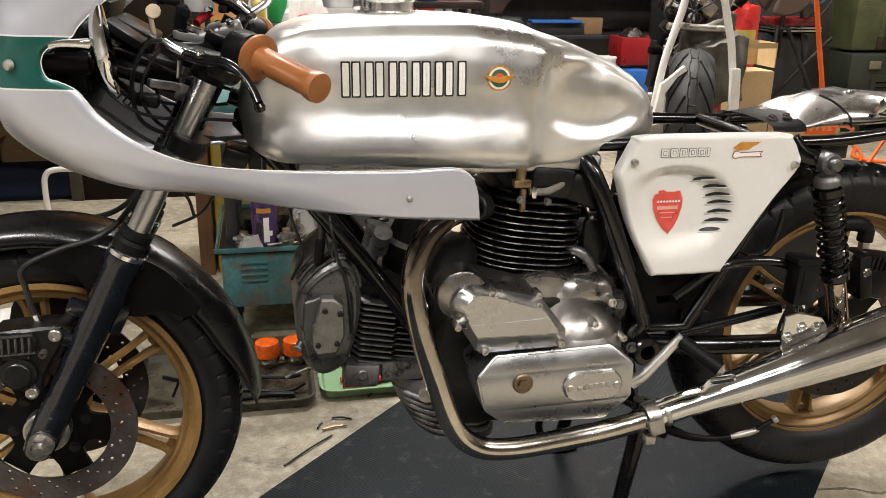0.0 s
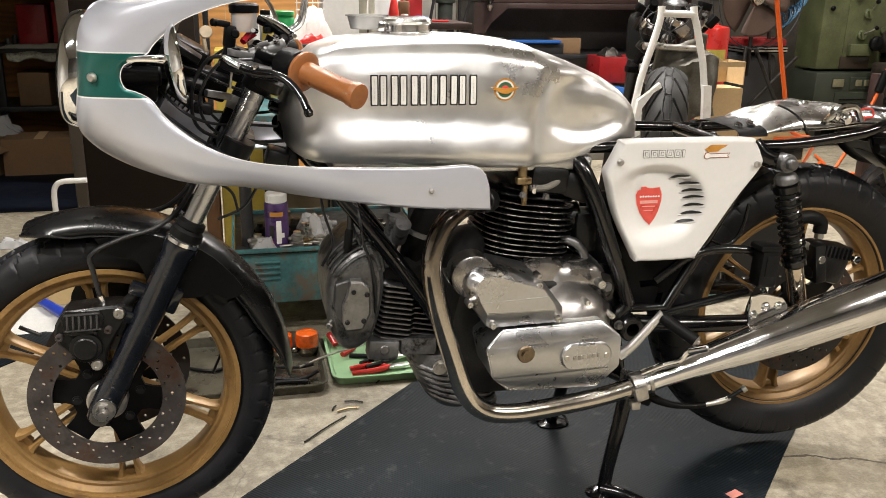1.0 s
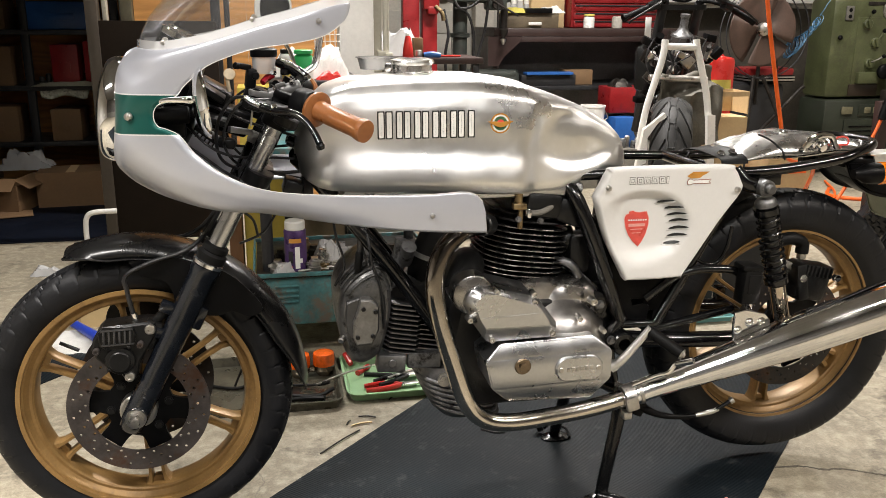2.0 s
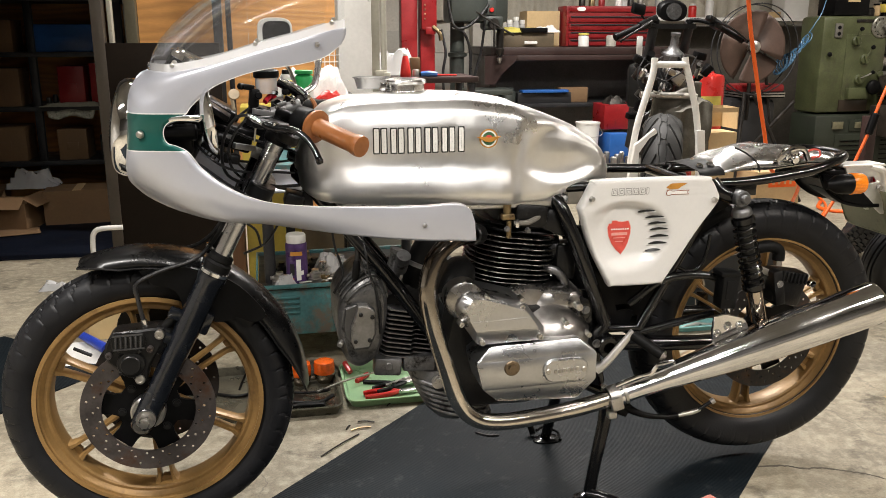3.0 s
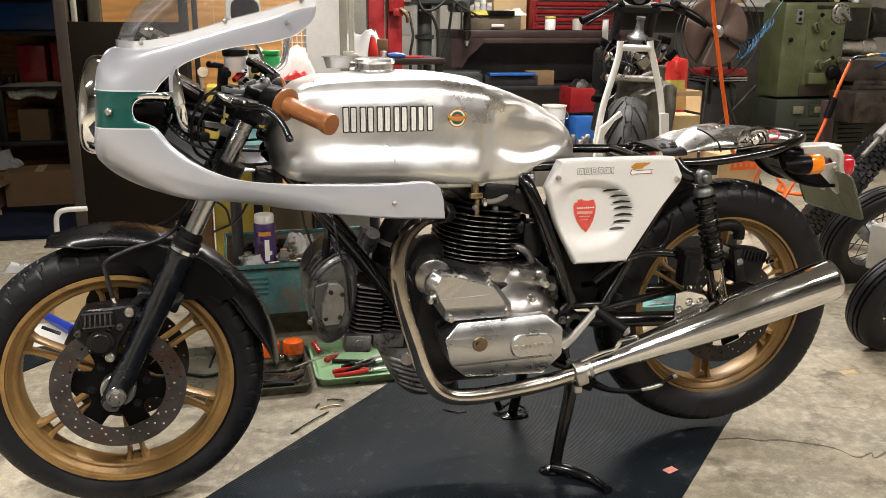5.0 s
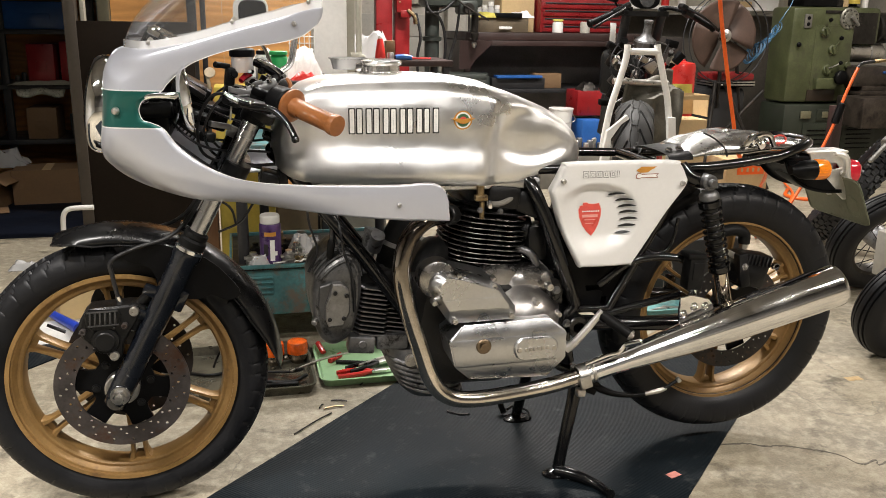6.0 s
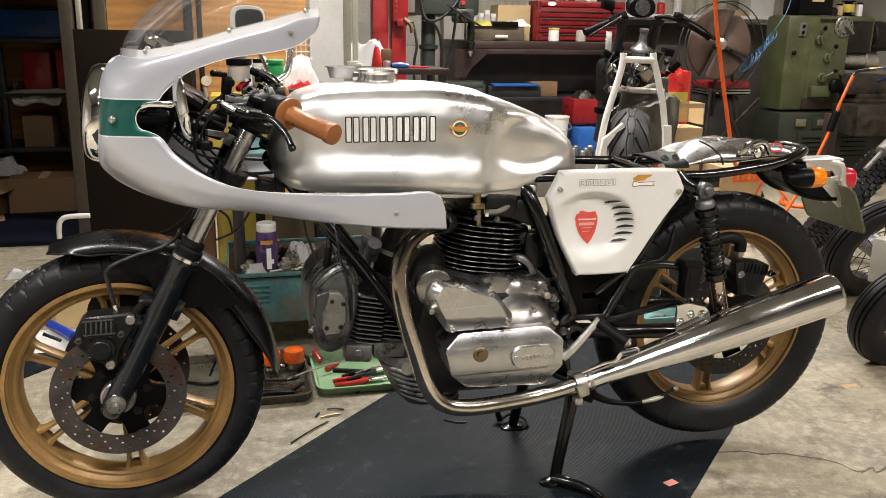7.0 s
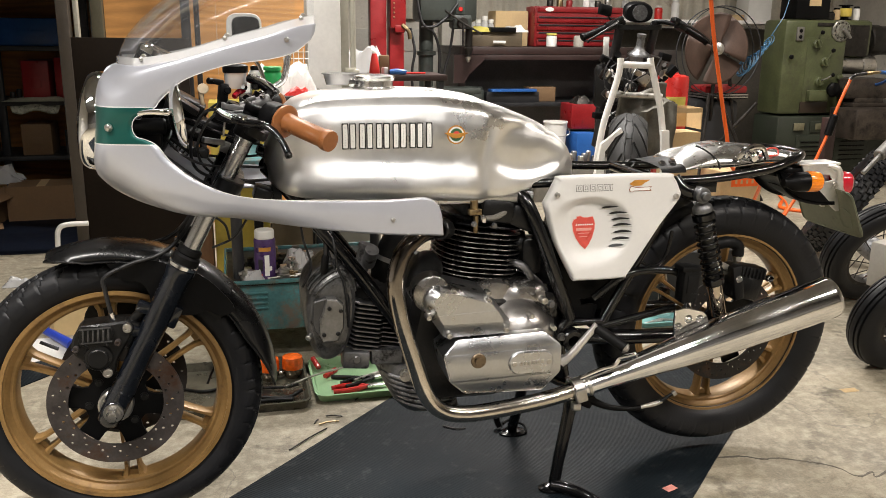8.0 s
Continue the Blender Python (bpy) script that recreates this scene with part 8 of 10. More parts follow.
tube(bm, [(-0.565, 2.36, 0.0), (-0.565, 2.36, 0.13), (-0.555, 2.36, 0.185), (-0.52, 2.36, 0.207), (-0.42, 2.36, 0.21)], 0.0125, 14, 5)
single("bent_pipe", bm, WHITE_PLASTIC, "bent white pipe standing on the floor", "pipe")

# store shelf
shelf = thing("store_shelf", (-1.4, 4.25, 0), "black steel store shelf with loaded boards", "shelf")
for x in (-2.3, -1.66, -1.13, -0.60):
    bm = bmesh.new()
    box(bm, (x, 4.0, 1.0), (0.045, 0.045, 2.0), 0.003)
    part("upright", bm, DARK_STEEL, shelf)
for z in (0.31, 0.66, 1.00, 1.34):
    bm = bmesh.new()
    box(bm, (-1.45, 4.22, z), (1.76, 0.50, 0.03), 0.003)
    part("board", bm, DARK_STEEL, shelf)
bm = bmesh.new()
box(bm, (-1.45, 4.50, 0.98), (1.80, 0.02, 1.96))
part("back_board", bm, PLY, shelf)
OLIVE_CARD = material("brown_card", (0.22, 0.13, 0.06), 0.7, 0, 0.15, 6, 0.1)
for x, z, w, h, mat, lab in ((-1.38, 0.675, 0.30, 0.24, CARD, "brown cardboard box on the store shelf"), (-0.92, 0.675, 0.16, 0.25, RED_PAINT, "dark red box on the store shelf"), (-0.74, 0.675, 0.13, 0.27, RED_PAINT, "dark red box on the store shelf"),
                             (-0.92, 1.015, 0.40, 0.17, BLUE_PLASTIC, "dark blue bin on the store shelf"), (-1.40, 1.015, 0.32, 0.2, CARD, "brown cardboard box on the store shelf"), (-1.38, 0.325, 0.3, 0.22, CARD, "brown cardboard box on the store shelf"),
                             (-0.95, 0.325, 0.18, 0.2, CARD, "brown cardboard box on the store shelf"), (-0.72, 0.325, 0.12, 0.16, DARK_STEEL, "black box on the store shelf"), (-1.95, 0.675, 0.3, 0.2, OLIVE_CARD, "brown cardboard box on the store shelf")):
    b = thing("storage_box", (x, 4.12, z), lab, "box", "boxes on the shelf")
    bm = bmesh.new()
    box(bm, (x, 4.14, z + h / 2), (w, 0.26, h), 0.006)
    part("body", bm, mat, b)
    bm = bmesh.new()
    box(bm, (x, 4.005, z + h * 0.45), (w * 0.4, 0.004, h * 0.25), 0.001)
    part("tab", bm, mat, b)
rag("newspaper", (-0.90, 4.02, 0.676), (0.40, 0.2, 0.03), material("old_newspaper", (0.30, 0.29, 0.22), 0.8), "crumpled newspaper over the shelf edge", 9.3)
rag("newspaper", (-0.92, 4.02, 1.356), (0.36, 0.2, 0.05), material("old_paper", (0.34, 0.32, 0.26), 0.8), "crumpled paper on the top board", 4.3)
rag("plastic_bag", (-1.15, 3.75, 0.2), (0.30, 0.2, 0.13), MILKY, "crumpled clear plastic bag on a carton", 2.3)
for k in range(9):
    x = -0.72 - 0.045 * k
    jar((x, 4.04 + 0.02 * (k % 3), 0.676 if k > 5 else 0.70), 0.016, 0.05 + 0.02 * (k % 2), GREASY, "small greasy part among the shelf clutter", None, "engine_part")
carton((-0.86, 3.62, 0.004), (0.38, 0.26, 0.20), "brown taped cardboard carton on the store floor", CARD, 4)
carton((-1.20, 3.48, 0.004), (0.24, 0.26, 0.16), "brown cardboard carton with loose flaps", CARD, -12, True)
carton((-1.45, 3.75, 0.004), (0.28, 0.26, 0.19), "brown cardboard carton on the store floor", CARD, 8)
boxed("cardboard_sheet", (-1.16, 3.28, 0.012), (0.26, 0.16, 0.008), CARD, "flat cardboard sheet on the store floor", "card", rz=15)
bm = bmesh.new()
rows = []
for i, u in enumerate(np.linspace(0, 1, 16)):
    row = []
    for j, v in enumerate(np.linspace(0, 1, 7)):
        n1 = noise.noise(Vector((5 * u, 4 * v, 2.2)))
        row.append((-1.09 + 0.32 * u + 0.05 * v * (0.5 - u), 3.985 - 0.03 * v - 0.03 * n1 * v + 0.04 * (1 - v) ** 4, 0.690 - (0.085 + 0.012 * math.sin(9 * u)) * v))
    rows.append(row)
rings(bm, rows, closed=False)
hanging = single("newspaper", bm, material("old_newsprint", (0.36, 0.35, 0.28), 0.8, 0, 0.25, 25, 0.2, 90, dirt=(0.12, 0.12, 0.10), dirt_at=0.56, dirt_scale=60), "old newspaper hanging over the shelf edge", "newspaper", sharp=60)
m = hanging.modifiers.new("thickness", "SOLIDIFY")
m.thickness = 0.002

# ---- white pillar and the bench at its foot ----
bm = bmesh.new()
box(bm, (0.688, 1.975, 1.65), (0.145, 0.15, 3.3), 0.004)
single("pillar", bm, WHITE_PAINT, "scuffed white painted steel pillar", "pillar", kind="structure")
bm = bmesh.new()
box(bm, (0.785, 2.0, 1.65), (0.035, 0.08, 3.3), 0.003)
single("trim", bm, BEIGE, "beige channel beside the pillar", "trim", kind="structure")
bm = bmesh.new()
cyl(bm, (0.82, 1.95, 0), (0.82, 1.95, 3.3), 0.013, 14)
box(bm, (0.805, 1.94, 0.95), (0.05, 0.03, 0.025), 0.004)
box(bm, (0.83, 1.935, 0.94), (0.03, 0.03, 0.03), 0.006)
single("conduit_pipe", bm, BEIGE, "beige conduit pipe clipped beside the pillar", "pipe")
bm = bmesh.new()
for x in (0.36, 0.60):
    for y in (1.38, 1.78):
        box(bm, (x, y, 0.425), (0.035, 0.035, 0.85), 0.003)
box(bm, (0.48, 1.58, 0.865), (0.34, 0.50, 0.03), 0.004)
single("side_table", bm, DARK_STEEL, "small dark steel side table with bottles", "table")
jar((0.44, 1.48, 0.88), 0.035, 0.09, GREEN_PLASTIC, "bright green plastic tub on the side table", GREEN_PLASTIC, "green_tub", 1.0)
rag("white_rag", (0.53, 1.50, 0.88), (0.16, 0.16, 0.13), CLOTH_WHITE, "heap of white rags on the side table", 1.2)
rag("white_rag", (0.40, 1.62, 0.88), (0.14, 0.14, 0.12), CLOTH_WHITE, "heap of white rags on the side table", 5.7)
rag("red_rag", (0.53, 1.40, 0.88), (0.10, 0.06, 0.035), RED_PLASTIC, "red cloth on the side table", 6.1)
jar((0.375, 1.52, 0.88), 0.022, 0.09, MILKY, "milky plastic bottle on the side table", BLACK_SATIN, "bottle")
jar((0.38, 1.41, 0.88), 0.022, 0.07, YELLOW, "small yellow tin on the side table", None, "tin")
# low wire crate against the plywood
crate = thing("wire_crate", (0.55, 1.70, 0.88), "white wire crate on the side table", "crate")
for k in range(6):
    bm = bmesh.new()
    tube(bm, [(0.50 + 0.02 * k, 1.72, 0.882), (0.50 + 0.02 * k, 1.72, 1.05)], 0.002, 6)
    part("wire", bm, WHITE_PLASTIC, crate)
    bm = bmesh.new()
    tube(bm, [(0.495, 1.72, 0.90 + 0.027 * k), (0.605, 1.72, 0.90 + 0.027 * k)], 0.002, 6)
    part("wire", bm, WHITE_PLASTIC, crate)

# far mirror of the motorcycle: white shell with black face on a chrome stem
bm = bmesh.new()
rings(bm, [[(0.314 + x * k + 0.004, 0.30 + dy, 1.121 + z * k) for x, z in squircle(0.043, 0.037, 32, 0.6)] for dy, k in ((0.03, 0.45), (0.022, 0.8), (0.008, 0.98), (0.0, 1.0), (-0.004, 0.97), (-0.004, 0.84))])
mir = part("far_mirror", bm, WHITE_PLASTIC, bike, "white-backed mirror with a dark face")
bm = bmesh.new()
rings(bm, [[(0.322 + x * k, 0.2945, 1.120 + z * k) for x, z in squircle(0.034, 0.030, 28, 0.55)] for k in (1, 0.5, 0.05)])
part("mirror_face", bm, BLACK_PAINT, mir)
bm = bmesh.new()
tube(bm, [(0.32, 0.31, 1.09), (0.33, 0.31, 1.06), (0.35, 0.29, 1.03), (0.36, 0.25, 0.99), (0.34, 0.20, 0.955)], 0.0045, 10, 5)
part("mirror_stem", bm, CHROME, mir)
bm = bmesh.new()
tube(bm, [(0.415, 0.12, 1.075), (0.410, 0.12, 1.052), (0.404, 0.12, 1.020), (0.396, 0.12, 1.002), (0.375, 0.12, 0.988), (0.350, 0.12, 0.975)], 0.0075, 12, 5)
part("lever_pipe", bm, CHROME, mir, "bent chrome pipe of the far controls")

# clear tub on the tank
tub = thing("plastic_tub", (0.525, 0.055, 0.997), "clear plastic tub standing on the tank", "tub")
bm = bmesh.new()
lathe(bm, [(0, 0.001), (0.034, 0.001), (0.040, 0.024), (0.044, 0.025), (0.044, 0.027), (0.039, 0.027), (0.033, 0.003), (0, 0.003)], (0.525, 0.055, 0.997), (0, 0, 1), 32)
part("bowl", bm, TUB, tub)

# ---- red press, drill press and benches along the far wall ----
press = thing("hydraulic_press", (1.33, 3.95, 0), "red steel shop press", "press")
for x, w in ((1.27, 0.11), (1.395, 0.10)):
    bm = bmesh.new()
    box(bm, (x, 3.95, 0.9), (w, 0.10, 1.8), 0.006)
    part("column", bm, RED_PAINT, press)
bm = bmesh.new()
box(bm, (1.395, 3.87, 1.30), (0.105, 0.06, 0.30), 0.01)
box(bm, (1.405, 3.86, 1.145), (0.07, 0.05, 0.05), 0.008)
part("jack", bm, RED_PAINT, press)
for k in range(4):
    bm = bmesh.new()
    box(bm, (1.365, 3.838, 1.22 + 0.03 * k), (0.012, 0.008, 0.012), 0.002)
    part("valve_screw", bm, BRASS, press)
bm = bmesh.new()
tube(bm, [(1.42, 3.84, 1.17), (1.46, 3.82, 1.13), (1.47, 3.82, 1.08)], 0.014, 10, 3)
part("gauge_fitting", bm, BRASS, press)
bm = bmesh.new()
box(bm, (1.33, 3.95, 0.03), (0.5, 0.6, 0.06), 0.006)
box(bm, (1.33, 3.95, 0.62), (0.40, 0.2, 0.10), 0.006)
part("base", bm, RED_PAINT, press)

table = thing("tool_table", (1.05, 2.45, 0), "dark table with bottles and plastic bags", "table")
bm = bmesh.new()
box(bm, (1.09, 2.45, 0.90), (0.50, 0.36, 0.03), 0.004)
part("top", bm, MAROON, table)
for x in (0.87, 1.31):
    for y in (2.31, 2.59):
        bm = bmesh.new()
        box(bm, (x, y, 0.4425), (0.035, 0.035, 0.885), 0.003)
        part("leg", bm, DARK_STEEL, table)
cone = thing("squeeze_bottle", (0.98, 2.33, 0.915), "red squeeze bottle with a white tip", "bottle")
bm = bmesh.new()
lathe(bm, [(0, 0), (0.025, 0), (0.027, 0.004), (0.024, 0.04), (0.014, 0.095), (0.011, 0.102), (0, 0.102)], (0.98, 2.33, 0.915), (0, 0, 1), 22)
part("body", bm, RED_PLASTIC, cone)
bm = bmesh.new()
lathe(bm, [(0.011, 0.102), (0.011, 0.112), (0.006, 0.118), (0, 0.118)], (0.98, 2.33, 0.915), (0, 0, 1), 16)
part("tip", bm, WHITE_PLASTIC, cone)
jar((1.035, 2.35, 0.915), 0.018, 0.035, STEEL, "small bare steel tin on the table", None, "tin")
boxed("card_box", (1.05, 2.46, 0.96), (0.05, 0.04, 0.09), CARD, "narrow card box on the table", "box")
boxed("black_case", (1.10, 2.36, 0.925), (0.09, 0.06, 0.02), BLACK_SATIN, "flat black case on the table", "case")
bm = bmesh.new()
tube(bm, [(1.13, 2.33, 0.922), (1.20, 2.32, 0.922), (1.235, 2.31, 0.922)], 0.0045, 8, 2)
single("red_pencil", bm, RED_PLASTIC, "red pencil lying on the table", "pencil")
bm = bmesh.new()
tube(bm, [(1.05, 2.29, 0.929), (1.09, 2.285, 0.931), (1.13, 2.29, 0.927)], [0.012, 0.015, 0.012], 10, 3)
single("blue_torch", bm, BLUE_PLASTIC, "slim blue plastic torch lying on the table", "torch")
boxed("white_carton", (4.97, 5.2, 1.40), (0.24, 0.2, 0.28), WHITE_PLASTIC, "plain white carton on the wall shelf", "box")
boxed("paper_stack", (4.74, 5.15, 1.285), (0.12, 0.16, 0.05), CARD_PALE, "pale paper stack on the wall shelf", "paper")
rag("plastic_bag", (0.93, 2.55, 0.915), (0.22, 0.16, 0.14), MILKY, "crumpled clear plastic bag on the table", 8.8)
rag("plastic_bag", (0.99, 2.56, 0.915), (0.2, 0.12, 0.16), MILKY, "crumpled clear plastic bag on the table", 2.8)

drill = thing("drill_press", (1.70, 4.3, 0), "grey-green pillar drill press", "drill press")
bm = bmesh.new()
cyl(bm, (1.68, 4.25, 0.05), (1.68, 4.25, 1.25), 0.052, 24)
lathe(bm, [(0.052, 0), (0.07, 0.005), (0.07, 0.03), (0.052, 0.035)], (1.68, 4.25, 0.96), (0, 0, 1), 24)
part("column", bm, GREY_GREEN, drill)
bm = bmesh.new()
box(bm, (1.80, 4.2, 1.37), (0.42, 0.28, 0.34), 0.03)
box(bm, (1.90, 4.12, 1.20), (0.14, 0.14, 0.10), 0.02)
part("head", bm, GREY_GREEN, drill)
bm = bmesh.new()
cyl(bm, (1.965, 4.12, 1.16), (1.965, 4.12, 1.03), 0.026, 18, 0.003)
lathe(bm, [(0, 0), (0.012, 0), (0.028, 0.025), (0.030, 0.055), (0.02, 0.065), (0, 0.065)], (1.965, 4.12, 0.965), (0, 0, 1), 20)
cyl(bm, (1.965, 4.12, 0.93), (1.965, 4.12, 0.97), 0.008, 10)
part("chuck", bm, GREASY, drill)
bm = bmesh.new()
lathe(bm, [(0, 0.0), (0.008, 0.0), (0.012, 0.012), (0.018, 0.022), (0.020, 0.036), (0.012, 0.040), (0, 0.040)], (1.958, 4.10, 0.918), (0, 0, 1), 18)
part("jaws", bm, STEEL, drill)
bm = bmesh.new()
cyl(bm, (1.895, 4.06, 1.19), (1.895, 4.02, 1.19), 0.040, 20, 0.006)
for k in range(3):
    a = TAU * k / 3 + 0.5
    tube(bm, [(1.895, 4.02, 1.19), (1.895 + 0.16 * math.cos(a), 4.01, 1.19 + 0.16 * math.sin(a) * (1 if k else -1))], 0.007, 8)
part("feed_wheel", bm, GREASY, drill)
bm = bmesh.new()
box(bm, (1.88, 4.052, 1.30), (0.06, 0.012, 0.10), 0.004)
part("switch_plate", bm, GREY_GREEN, drill)
bm = bmesh.new()
cyl(bm, (1.88, 4.045, 1.285), (1.88, 4.034, 1.285), 0.016, 16, 0.003)
part("stop_button", bm, RED_PLASTIC, drill)
bm = bmesh.new()
box(bm, (1.72, 4.22, 0.03), (0.5, 0.5, 0.06), 0.01)
part("base", bm, GREY_GREEN, drill)
bm = bmesh.new()
box(bm, (1.86, 4.15, 0.72), (0.34, 0.32, 0.04), 0.008)
part("table", bm, GREY_GREEN, drill)
for pts in ([(1.56, 4.08, 1.45), (1.60, 4.05, 1.2), (1.69, 4.05, 1.12), (1.74, 4.08, 0.95), (1.72, 4.1, 0.6)], [(1.60, 4.06, 1.16), (1.70, 4.03, 1.17), (1.80, 4.03, 1.25), (1.86, 4.05, 1.32)], [(1.84, 4.06, 1.22), (1.82, 4.1, 1.0), (1.77, 4.1, 0.8), (1.78, 4.1, 0.6)], [(1.50, 3.95, 1.15), (1.52, 3.9, 1.0), (1.50, 3.9, 0.85), (1.52, 3.92, 0.6)]):
    bm = bmesh.new()
    tube(bm, pts, 0.010, 8, 5)
    part("power_cable", bm, CABLE, drill)

bench = thing("workbench", (2.65, 4.6, 0), "dark maroon steel workbench with a heavy top", "workbench")
bm = bmesh.new()
box(bm, (2.68, 4.55, 1.0), (1.52, 0.70, 0.055), 0.004)
part("top", bm, MAROON, bench)
for x in (1.95, 3.40):
    bm = bmesh.new()
    box(bm, (x, 4.55, 0.485), (0.05, 0.62, 0.97), 0.004)
    part("leg", bm, MAROON, bench)
bm = bmesh.new()
slab(bm, [(1.87, 0.765), (1.87, 0.97), (2.12, 0.97), (2.10, 0.93), (1.99, 0.83), (1.95, 0.765)], 4.176, 4.198)
part("end_plate", bm, MAROON, bench)
bm = bmesh.new()
box(bm, (2.68, 4.21, 0.952), (1.50, 0.012, 0.038), 0.002)
part("apron", bm, MAROON, bench)
bm = bmesh.new()
box(bm, (2.68, 4.55, 0.60), (1.46, 0.62, 0.03), 0.003)
part("shelf", bm, DARK_STEEL, bench)
bm = bmesh.new()
box(bm, (2.68, 4.84, 0.5), (1.46, 0.02, 0.94))
part("back_panel", bm, material("dusty_grey_panel", (0.20, 0.19, 0.19), 0.6, 0, 0.3, 3, 0.1), bench)
boxed("blue_tray", (2.36, 4.28, 0.705), (0.36, 0.10, 0.02), BLUE_PLASTIC, "flat blue plastic tray under the bench", "tray")
boxed("steel_bin", (2.36, 4.36, 0.655), (0.42, 0.2, 0.08), DARK_STEEL, "dark steel parts bin under the bench", "bin")
boxed("card_box", (2.62, 4.4, 0.67), (0.22, 0.14, 0.11), CARD, "low card box under the bench", "box")
jar((2.08, 4.3, 0.615), 0.06, 0.10, GREY_GREEN, "grey steel tin under the bench", GREY_GREEN, "tin")
# on the bench
boxed("wooden_block", (2.24, 4.42, 1.08), (0.40, 0.20, 0.105), material("oily_wood", (0.10, 0.075, 0.045), 0.6, 0, 0.3, 8, 0.2), "oily dark wooden block on the bench", "block")
rag("yellow_rag", (2.20, 4.40, 1.1325), (0.38, 0.2, 0.045), CLOTH_YELLOW, "yellow rags spread on the block", 6.6)
rag("white_rag", (2.40, 4.38, 1.1325), (0.16, 0.14, 0.07), CLOTH_WHITE, "white rag on the block", 4.4)
boxed("black_tray", (2.28, 4.34, 1.15), (0.20, 0.10, 0.035), BLACK_SATIN, "black tray on the block", "tray")
boxed("white_slip", (2.25, 4.29, 1.06), (0.10, 0.01, 0.02), WHITE_PLASTIC, "white plastic strip at the block", "strip")
carton((2.42, 4.62, 1.0285), (0.26, 0.2, 0.26), "pale card box on the bench", CARD_PALE)
for k in range(4):
    jar((2.12 + 0.05 * k, 4.58, 1.0285), 0.026, 0.19 - 0.02 * (k % 2), MILKY, "clear plastic bottle on the bench", WHITE_PLASTIC, "bottle")
jar((2.66, 4.28, 1.0285), 0.040, 0.085, WHITE_PLASTIC, "white tin with a yellow lid on the bench", CLOTH_YELLOW, "tin", 1.02)
jar((2.88, 4.28, 1.0285), 0.038, 0.085, material("grey_card", (0.4, 0.38, 0.33), 0.6), "pale grey tin on the bench", None, "tin")
chest = thing("tool_chest", (2.95, 4.55, 1.0285), "red enamel tool chest with flat drawers", "tool chest")
bm = bmesh.new()
box(bm, (2.932, 4.515, 1.179), (0.73, 0.21, 0.30), 0.008)
part("body", bm, RED_PAINT, chest)
for k, (z, h) in enumerate(((1.304, 0.045), (1.230, 0.050), (1.172, 0.050), (1.114, 0.050), (1.058, 0.050))):
    bm = bmesh.new()
    box(bm, (2.932, 4.405, z), (0.69, 0.012, h - 0.008), 0.003)
    d = part("drawer", bm, RED_PAINT, chest)
    if k:
        bm = bmesh.new()
        box(bm, (2.932, 4.396, z + h * 0.36), (0.67, 0.012, 0.010), 0.002)
        part("handle", bm, DARK_STEEL, d)
bm = bmesh.new()
rings(bm, [[(2.68 + x, 4.3975 - dy, 1.305 + z) for x, z in squircle(0.035, 0.016, 24, 1.0)] for dy in (0, 0.002)])
part("badge", bm, WHITE_INK, chest)
for x, h, m in ((2.72, 0.05, GREASY), (2.80, 0.06, BRASS), (2.88, 0.05, RED_PAINT), (3.02, 0.06, WHITE_PLASTIC), (3.12, 0.05, GREASY), (3.2, 0.08, STEEL)):
    jar((x, 4.5, 1.3295), 0.025, h, m, "small tin on top of the tool chest", None, "tin")

# far wall: corrugated sheet over pale blocks
bm = bmesh.new()
n = 160
rows = []
for z in (1.24, 2.6):
    rows.append([(1.5 + 4.6 * k / n, 5.44 + 0.018 * math.sin(k * TAU / 4), z) for k in range(n + 1)])
rings(bm, rows, closed=False)
single("wall_cladding", bm, material("beige_corrugated_sheet", (0.46, 0.425, 0.35), 0.5, 0, 0.2, 4, 0.08, 60, dirt=(0.24, 0.20, 0.15), dirt_at=0.60, dirt_scale=5), "beige corrugated sheet on the wall", "wall", kind="structure", sharp=80)
bm = bmesh.new()
box(bm, (2.14, 5.38, 1.5), (0.16, 0.12, 3.0), 0.004)
single("pilaster", bm, WALL_PALE, "pale plastered pilaster", "wall", kind="structure")
bm = bmesh.new()
box(bm, (3.9, 5.36, 1.22), (2.6, 0.05, 0.04), 0.003)
single("rail", bm, WHITE_PAINT, "white rail along the wall", "trim", kind="structure")
bm = bmesh.new()
box(bm, (4.6, 5.46, 0.62), (3.2, 0.04, 1.14), 0.003)
single("wall_panel", bm, material("grimy_wall_panel", (0.085, 0.076, 0.062), 0.6, 0, 0.35, 4, 0.15, 60), "grimy dark panel on the wall", "wall", kind="structure")
rack = thing("wall_shelf", (3.6, 5.2, 1.22), "white wall shelf with bottles and tools", "shelf")
bm = bmesh.new()
box(bm, (4.12, 5.2, 1.245), (2.24, 0.3, 0.03), 0.003)
part("board", bm, WHITE_PAINT, rack)
for k, (h, m) in enumerate(((0.14, WHITE_PLASTIC), (0.10, BLUE_PLASTIC), (0.16, MILKY), (0.12, YELLOW), (0.10, RED_PLASTIC), (0.15, WHITE_PLASTIC))):
    jar((3.35 + 0.16 * k, 5.15, 1.26), 0.035, h, m, "plastic bottle on the wall shelf", WHITE_PLASTIC, "bottle")
